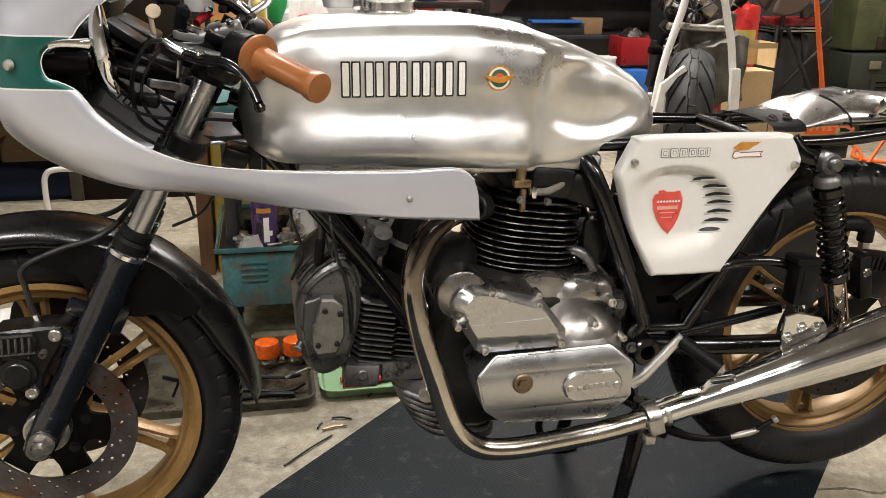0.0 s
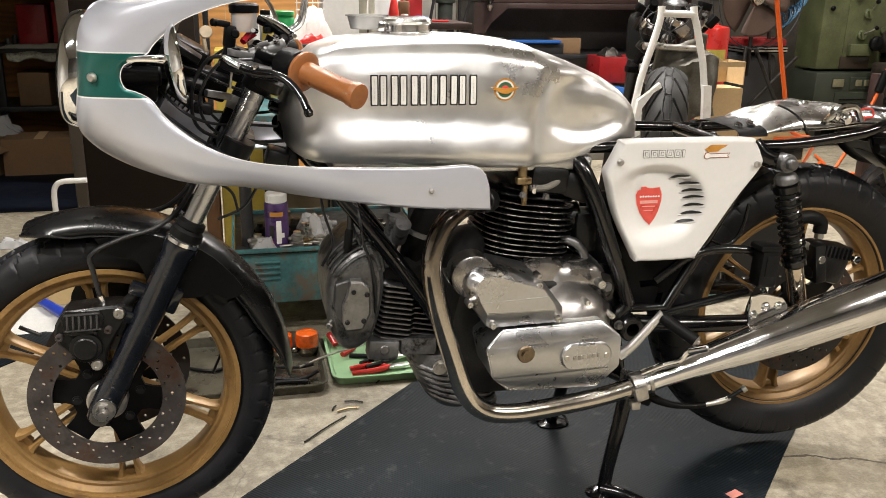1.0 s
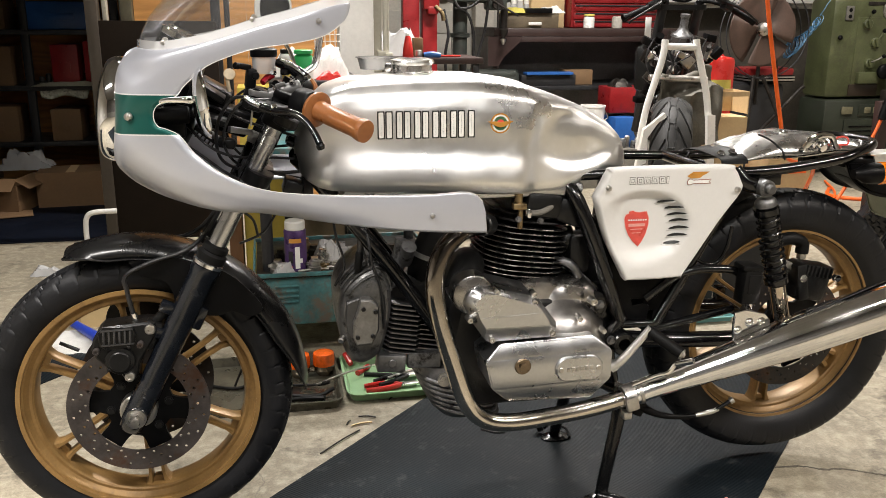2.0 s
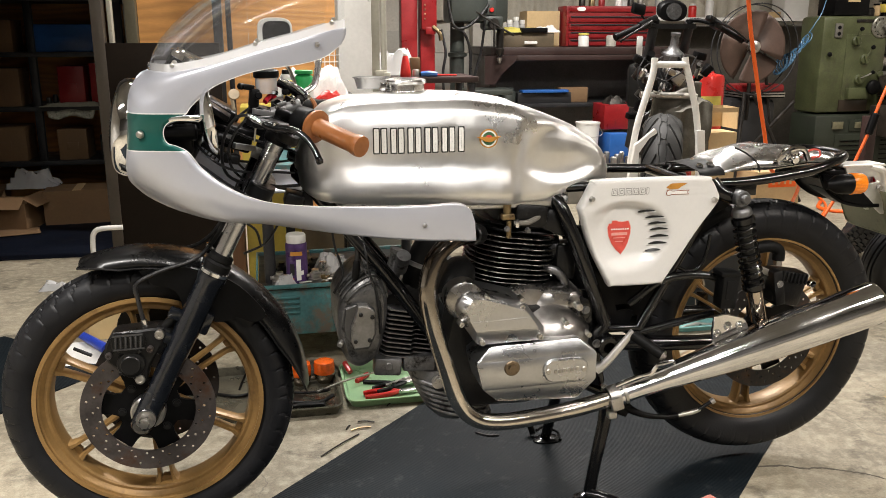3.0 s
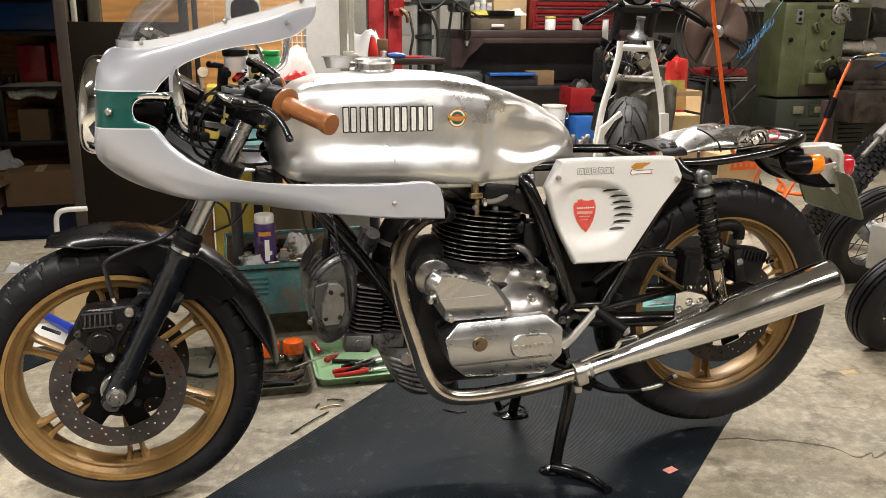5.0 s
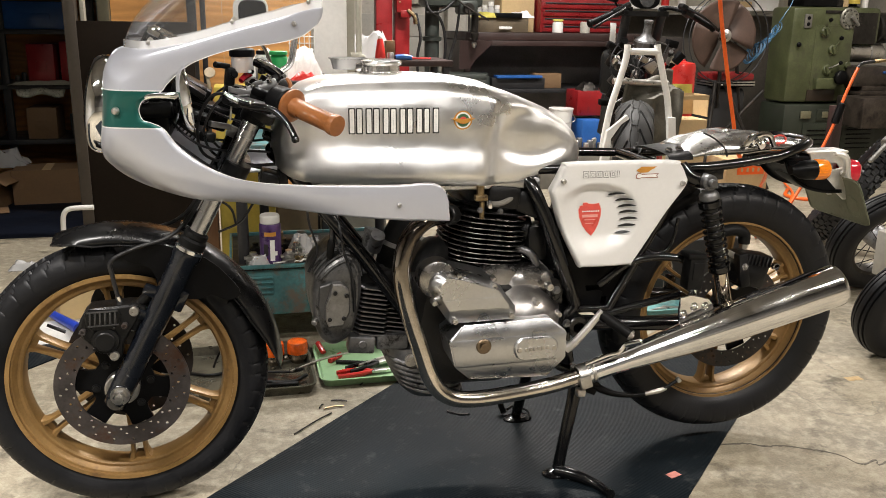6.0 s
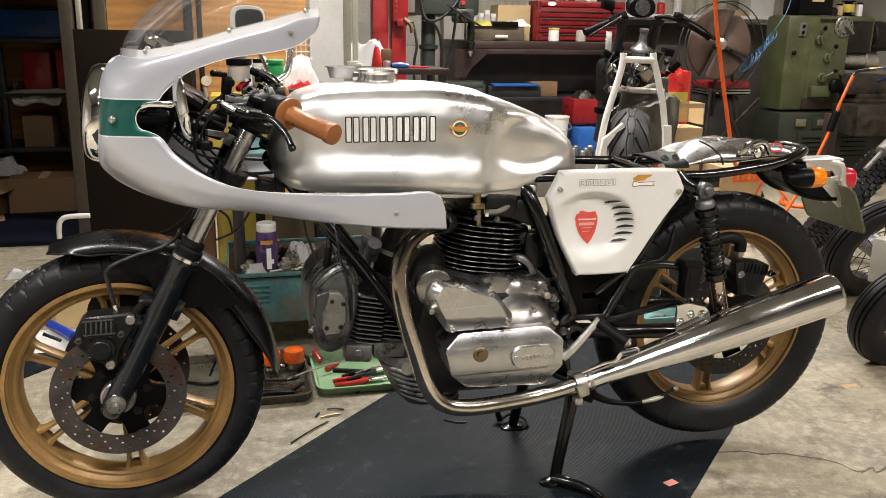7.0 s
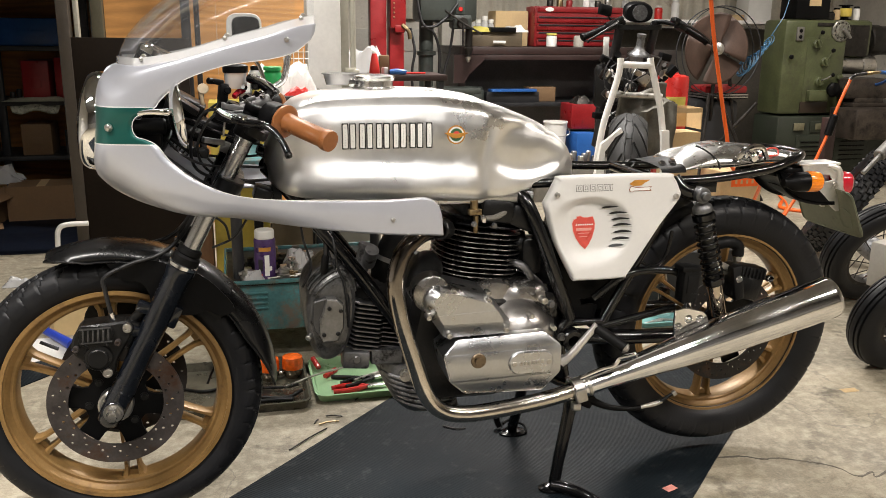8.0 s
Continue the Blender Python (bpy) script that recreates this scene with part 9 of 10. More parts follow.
# block wall courses behind the drill
for r in range(5):
    for c in range(5):
        bm = bmesh.new()
        box(bm, (0, 0, 0), (0.386, 0.03, 0.186), 0.004)
        if r == 0 and c == 0:
            BLOCKM = finish("block", bm, BLOCK)
        else:
            bm.free()
        ob = new("block", BLOCKM)
        ob.parent = bpy.data.objects["wall_north"]
        ob.matrix_basis = Matrix.Translation((1.5 + 0.39 * c + 0.195 * (r % 2), 5.485, 0.30 + 0.19 * r))

# low platform with bins under the bench's front
boxed("low_platform", (2.66, 3.7, 0.13), (0.78, 0.5, 0.26), material("grey_board", (0.15, 0.14, 0.12), 0.6), "low grey platform on the floor", "platform")
bk = thing("bucket", (2.46, 3.62, 0.26), "white plastic bucket with a wire handle", "bucket")
bm = bmesh.new()
lathe(bm, [(0, 0.002), (0.065, 0.002), (0.082, 0.265), (0.086, 0.265), (0.086, 0.275), (0.078, 0.275), (0.062, 0.006), (0, 0.006)], (2.46, 3.62, 0.26), (0, 0, 1), 28)
part("body", bm, WHITE_PLASTIC, bk)
bm = bmesh.new()
tube(bm, [(2.375, 3.62, 0.50), (2.39, 3.53, 0.46), (2.46, 3.52, 0.44), (2.53, 3.53, 0.46), (2.545, 3.62, 0.50)], 0.003, 8, 4)
part("handle", bm, STEEL, bk)
boxed("blue_bin", (2.66, 3.62, 0.36), (0.15, 0.2, 0.20), BLUE_PLASTIC, "blue plastic parts bin on the platform", "bin")
boxed("red_toolbox", (2.72, 3.72, 0.565), (0.29, 0.22, 0.17), RED_PAINT, "dark red steel toolbox on the bins", "toolbox")
rag("grey_rag", (2.68, 3.70, 0.65), (0.14, 0.14, 0.07), GREASY, "greasy rag on the red toolbox", 2.2)
for k in range(8):
    jar((2.50 + 0.035 * k, 3.49 + 0.02 * (k % 3), 0.26), 0.022, 0.05 + 0.015 * (k % 3), STEEL if k % 2 else ALU_DIRTY, "bare metal engine part on the platform", None, "engine_part")

# ---- stripped motorcycle with white subframe ----
b2 = thing("stripped_motorcycle", (2.25, 2.6, 0), "stripped motorcycle with a white subframe and black engine", "motorcycle")
CW = Vector((2.255, 2.08, 0.398))
def wide_tyre(r, w):
    """Round-crowned road tyre with chevron grooves and a zigzag centre line."""
    half = spline([(0.215, w * 0.72, 0), (0.24, w * 0.95, 0), (r - 0.075, w, 0), (r - 0.048, w * 0.94, 0), (r - 0.030, w * 0.78, 0), (r - 0.016, w * 0.56, 0), (r - 0.006, w * 0.33, 0), (r - 0.001, w * 0.1, 0)], 5)
    prof = [(q[0], -q[1]) for q in half] + [(q[0], q[1]) for q in reversed(half)]
    last = len(prof) - 1
    def wave(i, k):
        k2 = min(k, last - k)
        if 13 <= k2 <= 31 and (i + 2.0 * (k2 - 13) + (14 if k > last / 2 else 0)) % 28 < 3.2:
            return -0.010
        if k2 >= 33 and abs((i % 28) - 14) / 14.0 * 2 < (k2 - 32) - (0 if k > last / 2 else 1):
            return -0.007
        return 0.0
    bm = bmesh.new()
    lathe(bm, prof, (0, 0, 0), (1, 0, 0), 448, wave=wave)
    return bm
part("tyre", wide_tyre(0.335, 0.098), TYRE_GREY, b2, "wide black road tyre", 22, at=Matrix.Translation(CW) @ turn(0, 0, -26))
bm = bmesh.new()
lathe(bm, [(0.222, -0.085), (0.222, -0.07), (0.19, -0.05), (0.19, 0.05), (0.222, 0.07), (0.222, 0.085), (0.23, 0.085), (0.23, -0.085)], CW, (0.891, -0.454, 0), 40, closed=True)
part("rim", bm, DARK_STEEL, b2)
WHITE_FRAME = material("white_frame_enamel", (0.84, 0.83, 0.79), 0.35, 0, 0.06, 10, 0.05, 80, dirt=(0.3, 0.27, 0.22), dirt_at=0.70, dirt_scale=30)
for pts, r in (([(2.028, 1.95, 0.50), (2.031, 1.95, 0.54), (2.046, 1.95, 0.648), (2.061, 1.95, 0.721), (2.088, 1.95, 0.815), (2.113, 1.95, 0.903), (2.124, 1.95, 0.960), (2.128, 1.955, 1.008)], 0.0165),
               ([(2.408, 1.95, 0.50), (2.404, 1.95, 0.535), (2.379, 1.95, 0.644), (2.358, 1.95, 0.756), (2.333, 1.95, 0.840), (2.308, 1.95, 0.922), (2.292, 1.95, 0.965), (2.285, 1.955, 1.010)], 0.0165),
               ([(2.122, 1.95, 0.978), (2.292, 1.95, 0.974)], 0.0165)):
    bm = bmesh.new()
    tube(bm, pts, r, 12, 4 if len(pts) > 2 else 0)
    part("subframe_tube", bm, WHITE_FRAME, b2)
bm = bmesh.new()
slab(bm, [(2.03, 0.60), (2.06, 0.62), (2.13, 0.675), (2.14, 0.655), (2.10, 0.63), (2.05, 0.56), (2.05, 0.44), (2.0, 0.42)], 1.905, 1.93)
part("swingarm_plate", bm, WHITE_FRAME, b2)
bm = bmesh.new()
slab(bm, [(2.35, 0.66), (2.39, 0.66), (2.40, 0.55), (2.405, 0.40), (2.37, 0.40), (2.36, 0.55)], 1.905, 1.93)
part("swingarm_plate", bm, WHITE_FRAME, b2)
bm = bmesh.new()
cyl(bm, (2.20, 2.25, 0.815), (2.52, 2.25, 0.80), 0.017, 16, 0.003)
part("cross_tube", bm, STEEL, b2)
bm = bmesh.new()
rows = []
for j, z in enumerate(np.linspace(0.84, 0.45, 20)):
    rows.append([(2.26 + 0.31 * t, 2.30 - 0.13 * t * (z < 0.74) - 0.30 * max(0, z - 0.70) * (1 - t) + 0.05 * noise.noise(Vector((5 * t, 7 * z, 1.3))), z - 0.03 * math.sin(5 * t) + 0.02 * noise.noise(Vector((6 * t, 3.0, z)))) for t in np.linspace(0.02, 1.0, 22)])
rings(bm, rows, closed=False)
fl = part("rubber_flap", bm, GREY_FLAP, b2, "creased grey rubber flap over the tyre", 60)
m = fl.modifiers.new("thickness", "SOLIDIFY")
m.thickness = 0.006
rr = random.Random(11)
bm = bmesh.new()
box(bm, (2.60, 2.95, 0.55), (0.20, 0.3, 0.32), 0.05)
cyl(bm, (2.50, 2.90, 0.74), (2.72, 2.90, 0.74), 0.07, 20, 0.01)
part("engine_block", bm, GREASY, b2)
bm = bmesh.new()
box(bm, (2.47, 2.70, 0.83), (0.27, 0.10, 0.26), 0.04, turn(0, 0, -27))
part("air_box", bm, BLACK_CAST, b2)
for k in range(54):
    bm = bmesh.new()
    x, z = 2.30 + 0.42 * rr.random(), 0.5 + 0.5 * rr.random()
    p = (x, 2.50 + 0.14 * rr.random(), z)
    if k % 2:
        cyl(bm, p, (x + 0.05 * (rr.random() - 0.5), p[1] - 0.04, z + 0.03), 0.008 + 0.016 * rr.random(), 12, 0.003)
    else:
        box(bm, p, (0.03 + 0.05 * rr.random(), 0.05, 0.03 + 0.04 * rr.random()), 0.006, turn(20 * rr.random(), 40 * rr.random(), 0))
    part("engine_fitting", bm, (ALU_DIRTY, BLACK_SATIN, GREASY, BLACK_SATIN, STEEL, GREASY, BLACK_SATIN)[k % 7], b2)
for x in (2.468, 2.686):
    bm = bmesh.new()
    cyl(bm, (x, 2.95, 0.45), (x, 2.70, 1.165), 0.027, 16, 0.004)
    leg = part("fork_leg", bm, DARK_STEEL, b2)
    bm = bmesh.new()
    lathe(bm, [(0, 0.018), (0.022, 0.016), (0.028, 0.010), (0.028, 0.0)], (x, 2.70, 1.176), (0, -0.3, 1), 20)
    part("fork_cap", bm, ALU_DIRTY, leg)
bm = bmesh.new()
rings(bm, [[(2.577 + x, 2.70 + y, z) for x, y in squircle(0.145, 0.036, 32, 0.45)] for z in (1.148, 1.152, 1.172, 1.176)])
part("top_yoke", bm, BLACK_CAST, b2)
bm = bmesh.new()
lathe(bm, [(0, 0), (0.064, 0), (0.060, 0.010), (0.036, 0.026), (0.023, 0.05), (0.021, 0.10), (0.026, 0.104), (0.026, 0.12), (0, 0.12)], (2.575, 2.66, 1.008), (0, -0.2, 1), 24)
part("steering_head", bm, ALU_DIRTY, b2, "bare cast steering head")
for s in (-1, 1):
    c = 2.577
    bm = bmesh.new()
    tube(bm, [(c + s * 0.10, 2.69, 1.192), (c + s * 0.14, 2.66, 1.195), (c + s * 0.19, 2.62, 1.180), (c + s * 0.225, 2.60, 1.165)], 0.012, 12, 4)
    cyl(bm, (c + s * 0.105, 2.69, 1.175), (c + s * 0.105, 2.69, 1.20), 0.022, 14, 0.004)
    hb = part("handlebar", bm, BLACK_SATIN, b2)
    bm = bmesh.new()
    a, e = Vector((c + s * 0.235, 2.60, 1.162)), Vector((c + s * 0.39 - 0.025, 2.58, 1.092))
    lathe(bm, [(0, 0), (0.024, 0.0), (0.024, 0.006), (0.0175, 0.008), (0.0175, 0.15), (0.021, 0.152), (0.021, 0.168), (0, 0.17)], a, e - a, 18)
    part("grip", bm, BLACK_SATIN, hb)
    bm = bmesh.new()
    box(bm, (c + s * 0.215, 2.59, 1.170), (0.060, 0.055, 0.050), 0.012, turn(0, s * 24, s * 10))
    box(bm, (c + s * 0.175, 2.58, 1.200), (0.050, 0.045, 0.030), 0.008, turn(0, s * 24, s * 10))
    part("switch_housing", bm, BLACK_CAST, hb)
    bm = bmesh.new()
    tube(bm, [(c + s * 0.19, 2.56, 1.19), (c + s * 0.26, 2.52, 1.155), (c + s * 0.36, 2.53, 1.095), (c + s * 0.375, 2.54, 1.078)], [0.008, 0.007, 0.006, 0.008], 8, 4)
    part("lever", bm, BLACK_CAST, hb)
bm = bmesh.new()
rings(bm, [[(2.600 + x * k, 2.74 + dy, 1.245 + z * k + 0.3 * dy) for x, z in squircle(0.088, 0.056, 32, 0.8)] for dy, k in ((0.06, 0.7), (0.03, 1), (0, 1), (-0.01, 0.92))])
dash = part("instrument_pod", bm, BLACK_SATIN, b2, "round black instrument pod")
bm = bmesh.new()
lathe(bm, [(0, 0.004), (0.046, 0.004), (0.046, -0.004), (0, -0.004)], (2.600, 2.7265, 1.244), (0, -1, 0), 28)
part("dial", bm, material("dial_grey", (0.07, 0.07, 0.07), 0.2, 0, 0.4, 40, 0), dash)
bm = bmesh.new()
box(bm, (2.36, 2.68, 1.255), (0.09, 0.03, 0.06), 0.012, turn(0, 10, 15))
tube(bm, [(2.38, 2.68, 1.22), (2.42, 2.68, 1.18)], 0.006, 8)
part("mirror", bm, BLACK_SATIN, b2)
boxed("white_tag", (2.36, 2.64, 1.05), (0.035, 0.004, 0.12), WHITE_PLASTIC, "white paper tag hanging on the stripped motorcycle", "tag")
for k in range(7):
    bm = bmesh.new()
    x = 2.26 + 0.05 * k
    tube(bm, [(x + 0.05, 2.45, 1.0), (x + 0.08 * math.sin(2.1 * k), 2.42, 0.93), (x + 0.10 * math.sin(k), 2.40, 0.84), (x + 0.09 * math.cos(1.7 * k), 2.40, 0.74), (x - 0.06 * math.sin(3.1 * k), 2.38, 0.66), (x + 0.08 * math.cos(k), 2.42, 0.56)], 0.0038, 8, 5)
    part("cable", bm, CABLE, b2)

# carton, extinguisher, fan
carton((2.655, 2.27, 0.28), (0.16, 0.16, 0.33), "open pale carton standing on a crate", CARD_PALE, 0, False)
c2 = thing("open_carton", (2.66, 2.29, 0.6185), "open pale carton with raised rim", "box")
for p, s in (((2.655, 2.20, 0.73), (0.17, 0.005, 0.025)), ((2.57, 2.28, 0.685), (0.005, 0.16, 0.115)), ((2.74, 2.28, 0.685), (0.005, 0.16, 0.115)), ((2.655, 2.36, 0.685), (0.17, 0.005, 0.115))):
    bm = bmesh.new()
    box(bm, p, s)
    part("side", bm, CARD_PALE, c2)
boxed("wooden_crate", (2.66, 2.27, 0.14), (0.26, 0.26, 0.28), material("crate_wood", (0.14, 0.10, 0.06), 0.6), "dark wooden crate on the floor", "crate")
ext = thing("fire_extinguisher", (2.80, 2.65, 0), "red fire extinguisher with a yellow label", "extinguisher")
bm = bmesh.new()
lathe(bm, [(0, 0.0), (0.085, 0.0), (0.092, 0.012), (0.092, 0.87), (0.086, 0.89), (0.035, 0.90), (0.03, 0.91), (0, 0.91)], (2.80, 2.65, 0), (0, 0, 1), 28)
part("cylinder", bm, RED_PLASTIC, ext)
bm = bmesh.new()
rings(bm, [[(2.80 + 0.0928 * math.cos(radians(a)), 2.65 + 0.0928 * math.sin(radians(a)), z) for a in np.linspace(-150, -60, 10)] for z in (0.725, 0.775)], closed=False)
part("label", bm, CLOTH_YELLOW, ext)

fan = thing("pedestal_fan", (3.47, 3.3, 0), "dusty pedestal fan with brown blades on a tripod", "fan")
FC = Vector((3.453, 3.28, 1.037))
for k in range(4):
    bm = bmesh.new()
    rows = []
    for r in (0.035, 0.07, 0.115, 0.155, 0.195, 0.222, 0.236):
        half = 44 * (0.95 if r < 0.06 else 1 if r < 0.21 else 0.97)
        rows.append([FC + Vector((r * math.cos(radians(90 * k + 20 + half * u)), 0.02 * u * (1.2 - 2 * r) + 0.006 * u * u, r * math.sin(radians(90 * k + 20 + half * u)))) for u in np.linspace(-1, 1, 9)])
    rings(bm, rows, closed=False)
    blade = part("blade", bm, FAN_BROWN, fan, sharp=60)
    m = blade.modifiers.new("thickness", "SOLIDIFY")
    m.thickness = 0.002
for r, dx, dz, dy in ((0.292, 0.022, -0.016, -0.03), (0.290, 0.028, -0.020, 0.06)):
    bm = bmesh.new()
    tube(bm, [FC + Vector((dx + r * math.cos(a), dy, dz + r * math.sin(a))) for a in np.arange(60) * TAU / 60], 0.004, 6, closed=True)
    part("cage_ring", bm, DARK_STEEL, fan)
bm = bmesh.new()
lathe(bm, [(0, 0.045), (0.02, 0.043), (0.04, 0.03), (0.045, 0.0)], FC, (0, -1, 0), 24)
part("hub", bm, STEEL, fan)
for a, b in (((3.46, 3.34, 0.74), (3.34, 3.2, 0.0)), ((3.52, 3.34, 0.74), (3.86, 3.2, 0.0)), ((3.78, 3.25, 0.68), (3.30, 3.5, 0.0)), ((3.5, 3.36, 0.80), (3.5, 3.36, 0.55)), ((3.62, 3.4, 1.0), (3.72, 3.42, 0.5))):
    bm = bmesh.new()
    cyl(bm, a, b, 0.013, 12)
    part("leg", bm, GREASY, fan)
stool = thing("red_stool", (3.63, 3.5, 0.69), "red padded stool with a pale steel band", "stool")
bm = bmesh.new()
box(bm, (3.63, 3.5, 0.758), (0.33, 0.22, 0.055), 0.02)
part("pad", bm, RED_PAINT, stool)
for z in (0.706, 0.724):
    bm = bmesh.new()
    box(bm, (3.63, 3.5, z), (0.34, 0.224, 0.010), 0.002)
    part("band", bm, STEEL, stool)
bm = bmesh.new()
box(bm, (3.63, 3.5, 0.7145), (0.325, 0.214, 0.045), 0.002)
part("frame", bm, BLACK_SATIN, stool)
boxed("black_bag", (3.58, 3.53, 0.345), (0.36, 0.24, 0.69), material("black_bag", (0.012, 0.012, 0.013), 0.6), "tall black bag under the stool", "bag", bevel=0.05)
bm = bmesh.new()
pts = []
for k in range(300):
    t = k / 299
    c = Vector((3.69 + 0.205 * t, 3.34, 0.905 + 0.10 * t + 0.09 * t ** 2))
    w = 0.026 + 0.012 * math.sin(5 * t + 1)
    pts.append(c + Vector((w * math.cos(k * 0.55) + 0.008 * math.sin(k * 0.13), w * math.sin(k * 0.55), 1.5 * w * math.sin(k * 0.55 + 1))))
pts += spline([pts[-1], (3.955, 3.36, 1.19), (4.046, 3.40, 1.33), (4.22, 3.5, 1.9), (4.35, 3.6, 3.25)], 6)[1:]
tube(bm, pts, 0.0030, 6)
single("coiled_air_hose", bm, material("faded_blue_hose", (0.035, 0.12, 0.22), 0.4, 0, 0.15, 12, 0.0), "blue coiled air hose hanging beside the fan", "hose")

# ---- green lathe ----
CARRIAGE = material("oil_browned_iron", (0.050, 0.040, 0.032), 0.42, 0.4, 0.4, 14, 0.25, 90, dirt=(0.015, 0.012, 0.010), dirt_at=0.58, dirt_scale=12)
lathe_m = thing("metal_lathe", (4.7, 4.05, 0), "olive green metal lathe on a dark green base", "lathe")
bm = bmesh.new()
box(bm, (4.566, 3.88, 0.895), (0.548, 0.28, 0.70), 0.03)
part("headstock", bm, LATHE_GREEN, lathe_m)
bm = bmesh.new()
box(bm, (4.75, 4.24, 0.90), (0.27, 0.44, 0.69), 0.03)
part("rear_housing", bm, LATHE_GREEN, lathe_m)
bm = bmesh.new()
box(bm, (4.995, 4.155, 1.11), (0.31, 0.6, 0.28), 0.03)
part("spindle_housing", bm, LATHE_GREEN, lathe_m)
bm = bmesh.new()
box(bm, (5.04, 3.86, 0.27), (1.52, 0.32, 0.53), 0.02)
box(bm, (5.2, 4.2, 0.26), (1.16, 0.5, 0.51), 0.02)
part("base", bm, LATHE_DARK, lathe_m)
bm = bmesh.new()
box(bm, (4.87, 3.695, 0.455), (0.62, 0.008, 0.085), 0.003)
pl = part("maker_panel", bm, LATHE_DARK, lathe_m)
LETTER_PALE = material("pale_yellow_letter_paint", (0.15, 0.14, 0.085), 0.5, 0, 0.2, 30, 0.05)
for k, (x, w, h) in enumerate(((4.46, 0.09, 0.055), (4.63, 0.05, 0.045), (4.70, 0.045, 0.045), (4.765, 0.04, 0.045), (4.83, 0.014, 0.045), (4.875, 0.045, 0.045), (4.945, 0.05, 0.045))):
    bm = bmesh.new()
    box(bm, (x, 3.688, 0.458), (w, 0.008, h), 0.002)
    part("raised_bar", bm, LETTER_PALE, pl, "plain bar of a maker's name")
for k, x in enumerate((4.60, 4.95)):
    bm = bmesh.new()
    box(bm, (x, 3.695, 0.27), (0.30, 0.008, 0.24), 0.003)
    vent = part("vent_door", bm, LATHE_DARK, lathe_m)
    # dark bars stand in for the shade inside the vent openings
    for j in range(5):
        bm = bmesh.new()
        box(bm, (x, 3.688, 0.20 + 0.035 * j), (0.22, 0.008, 0.008), 0.002)
        part("painted_slot", bm, BLACK_SATIN, vent)
bm = bmesh.new()
box(bm, (4.655, 3.7385, 0.84), (0.325, 0.008, 0.55), 0.003)
part("gearbox_cover", bm, LATHE_GREEN, lathe_m)
SOCKET = material("grey_socket_plastic", (0.12, 0.115, 0.10), 0.5)
bm = bmesh.new()
box(bm, (4.417, 3.735, 1.143), (0.062, 0.014, 0.10), 0.006)
outlet = part("socket_plate", bm, SOCKET, lathe_m)
for dz in (-0.022, 0.022):
    bm = bmesh.new()
    cyl(bm, (4.417, 3.730, 1.143 + dz), (4.417, 3.724, 1.143 + dz), 0.014, 16, 0.002)
    part("socket", bm, BLACK_SATIN, outlet)
bm = bmesh.new()
lathe(bm, [(0, 0.03), (0.010, 0.029), (0.017, 0.022), (0.018, 0.014), (0.008, 0.008), (0.007, -0.01)], (4.355, 3.74, 0.974), (0, -1, 0), 18)
part("stop_knob", bm, BLACK_SATIN, lathe_m)


def selector(x, z, r, dx, dz, ball, arm):
    """A round selector with a spade grip and a lever that ends in a ball."""
    bm = bmesh.new()
    lathe(bm, [(r * 1.25, -0.008), (r * 1.25, 0.004), (r, 0.006), (r, 0.022), (r * 0.85, 0.028), (0, 0.028)], (x, 3.738, z), (0, -1, 0), 26)
    base = part("selector", bm, LATHE_GREEN, lathe_m)
    bm = bmesh.new()
    box(bm, (x - dx * 0.12, 3.704, z), (r * 0.5, 0.016, r * 1.7), 0.004, turn(0, -20 if dx > 0 else 20, 0))
    part("spade_grip", bm, LATHE_GREEN, base)
    bm = bmesh.new()
    tube(bm, [(x, 3.710, z + r * 0.3), (x + dx * 0.6, 3.705, z + dz * 0.6), (x + dx, 3.70, z + dz)], 0.006, 8)
    part("lever", bm, arm, base)
    bm = bmesh.new()
    lathe(bm, [(0, -ball), (ball * 0.7, -ball * 0.7), (ball, 0), (ball * 0.7, ball * 0.7), (0, ball)], (x + dx, 3.698, z + dz), (0, -1, 0), 16)
    part("lever_ball", bm, BLACK_SATIN, base)


selector(4.567, 1.069, 0.036, 0.014, 0.085, 0.017, LATHE_GREEN)
selector(4.651, 0.938, 0.036, 0.042, 0.085, 0.017, LATHE_GREEN)
selector(4.622, 0.791, 0.036, 0.092, 0.052, 0.016, STEEL)
bm = bmesh.new()
lathe(bm, [(0.026, -0.01), (0.026, 0.014), (0.022, 0.018), (0, 0.018)], (4.800, 3.738, 0.825), (0, -1, 0), 20)
part("selector", bm, LATHE_GREEN, lathe_m)
bm = bmesh.new()
lathe(bm, [(0, -0.03), (0.02, -0.03), (0.025, -0.005), (0.046, 0.0), (0.055, 0.018), (0.052, 0.036), (0.034, 0.050), (0, 0.054)], (4.715, 3.70, 0.736), (0, -1, 0), 28)
part("hand_knob", bm, BLACK_SATIN, lathe_m)
DIAL_ALLOY = material("scuffed_dial_alloy", (0.24, 0.235, 0.20), 0.45, 0.6, 0.3, 30, 0.1, 90, dirt=(0.06, 0.06, 0.045), dirt_at=0.58, dirt_scale=50)
bm = bmesh.new()
lathe(bm, [(0.080, -0.01), (0.080, 0.008), (0.072, 0.014), (0.050, 0.014), (0.046, 0.020), (0, 0.022)], (4.765, 3.738, 1.167), (0, -1, 0), 36)
speed = part("speed_dial", bm, DIAL_ALLOY, lathe_m, "scuffed alloy speed dial")
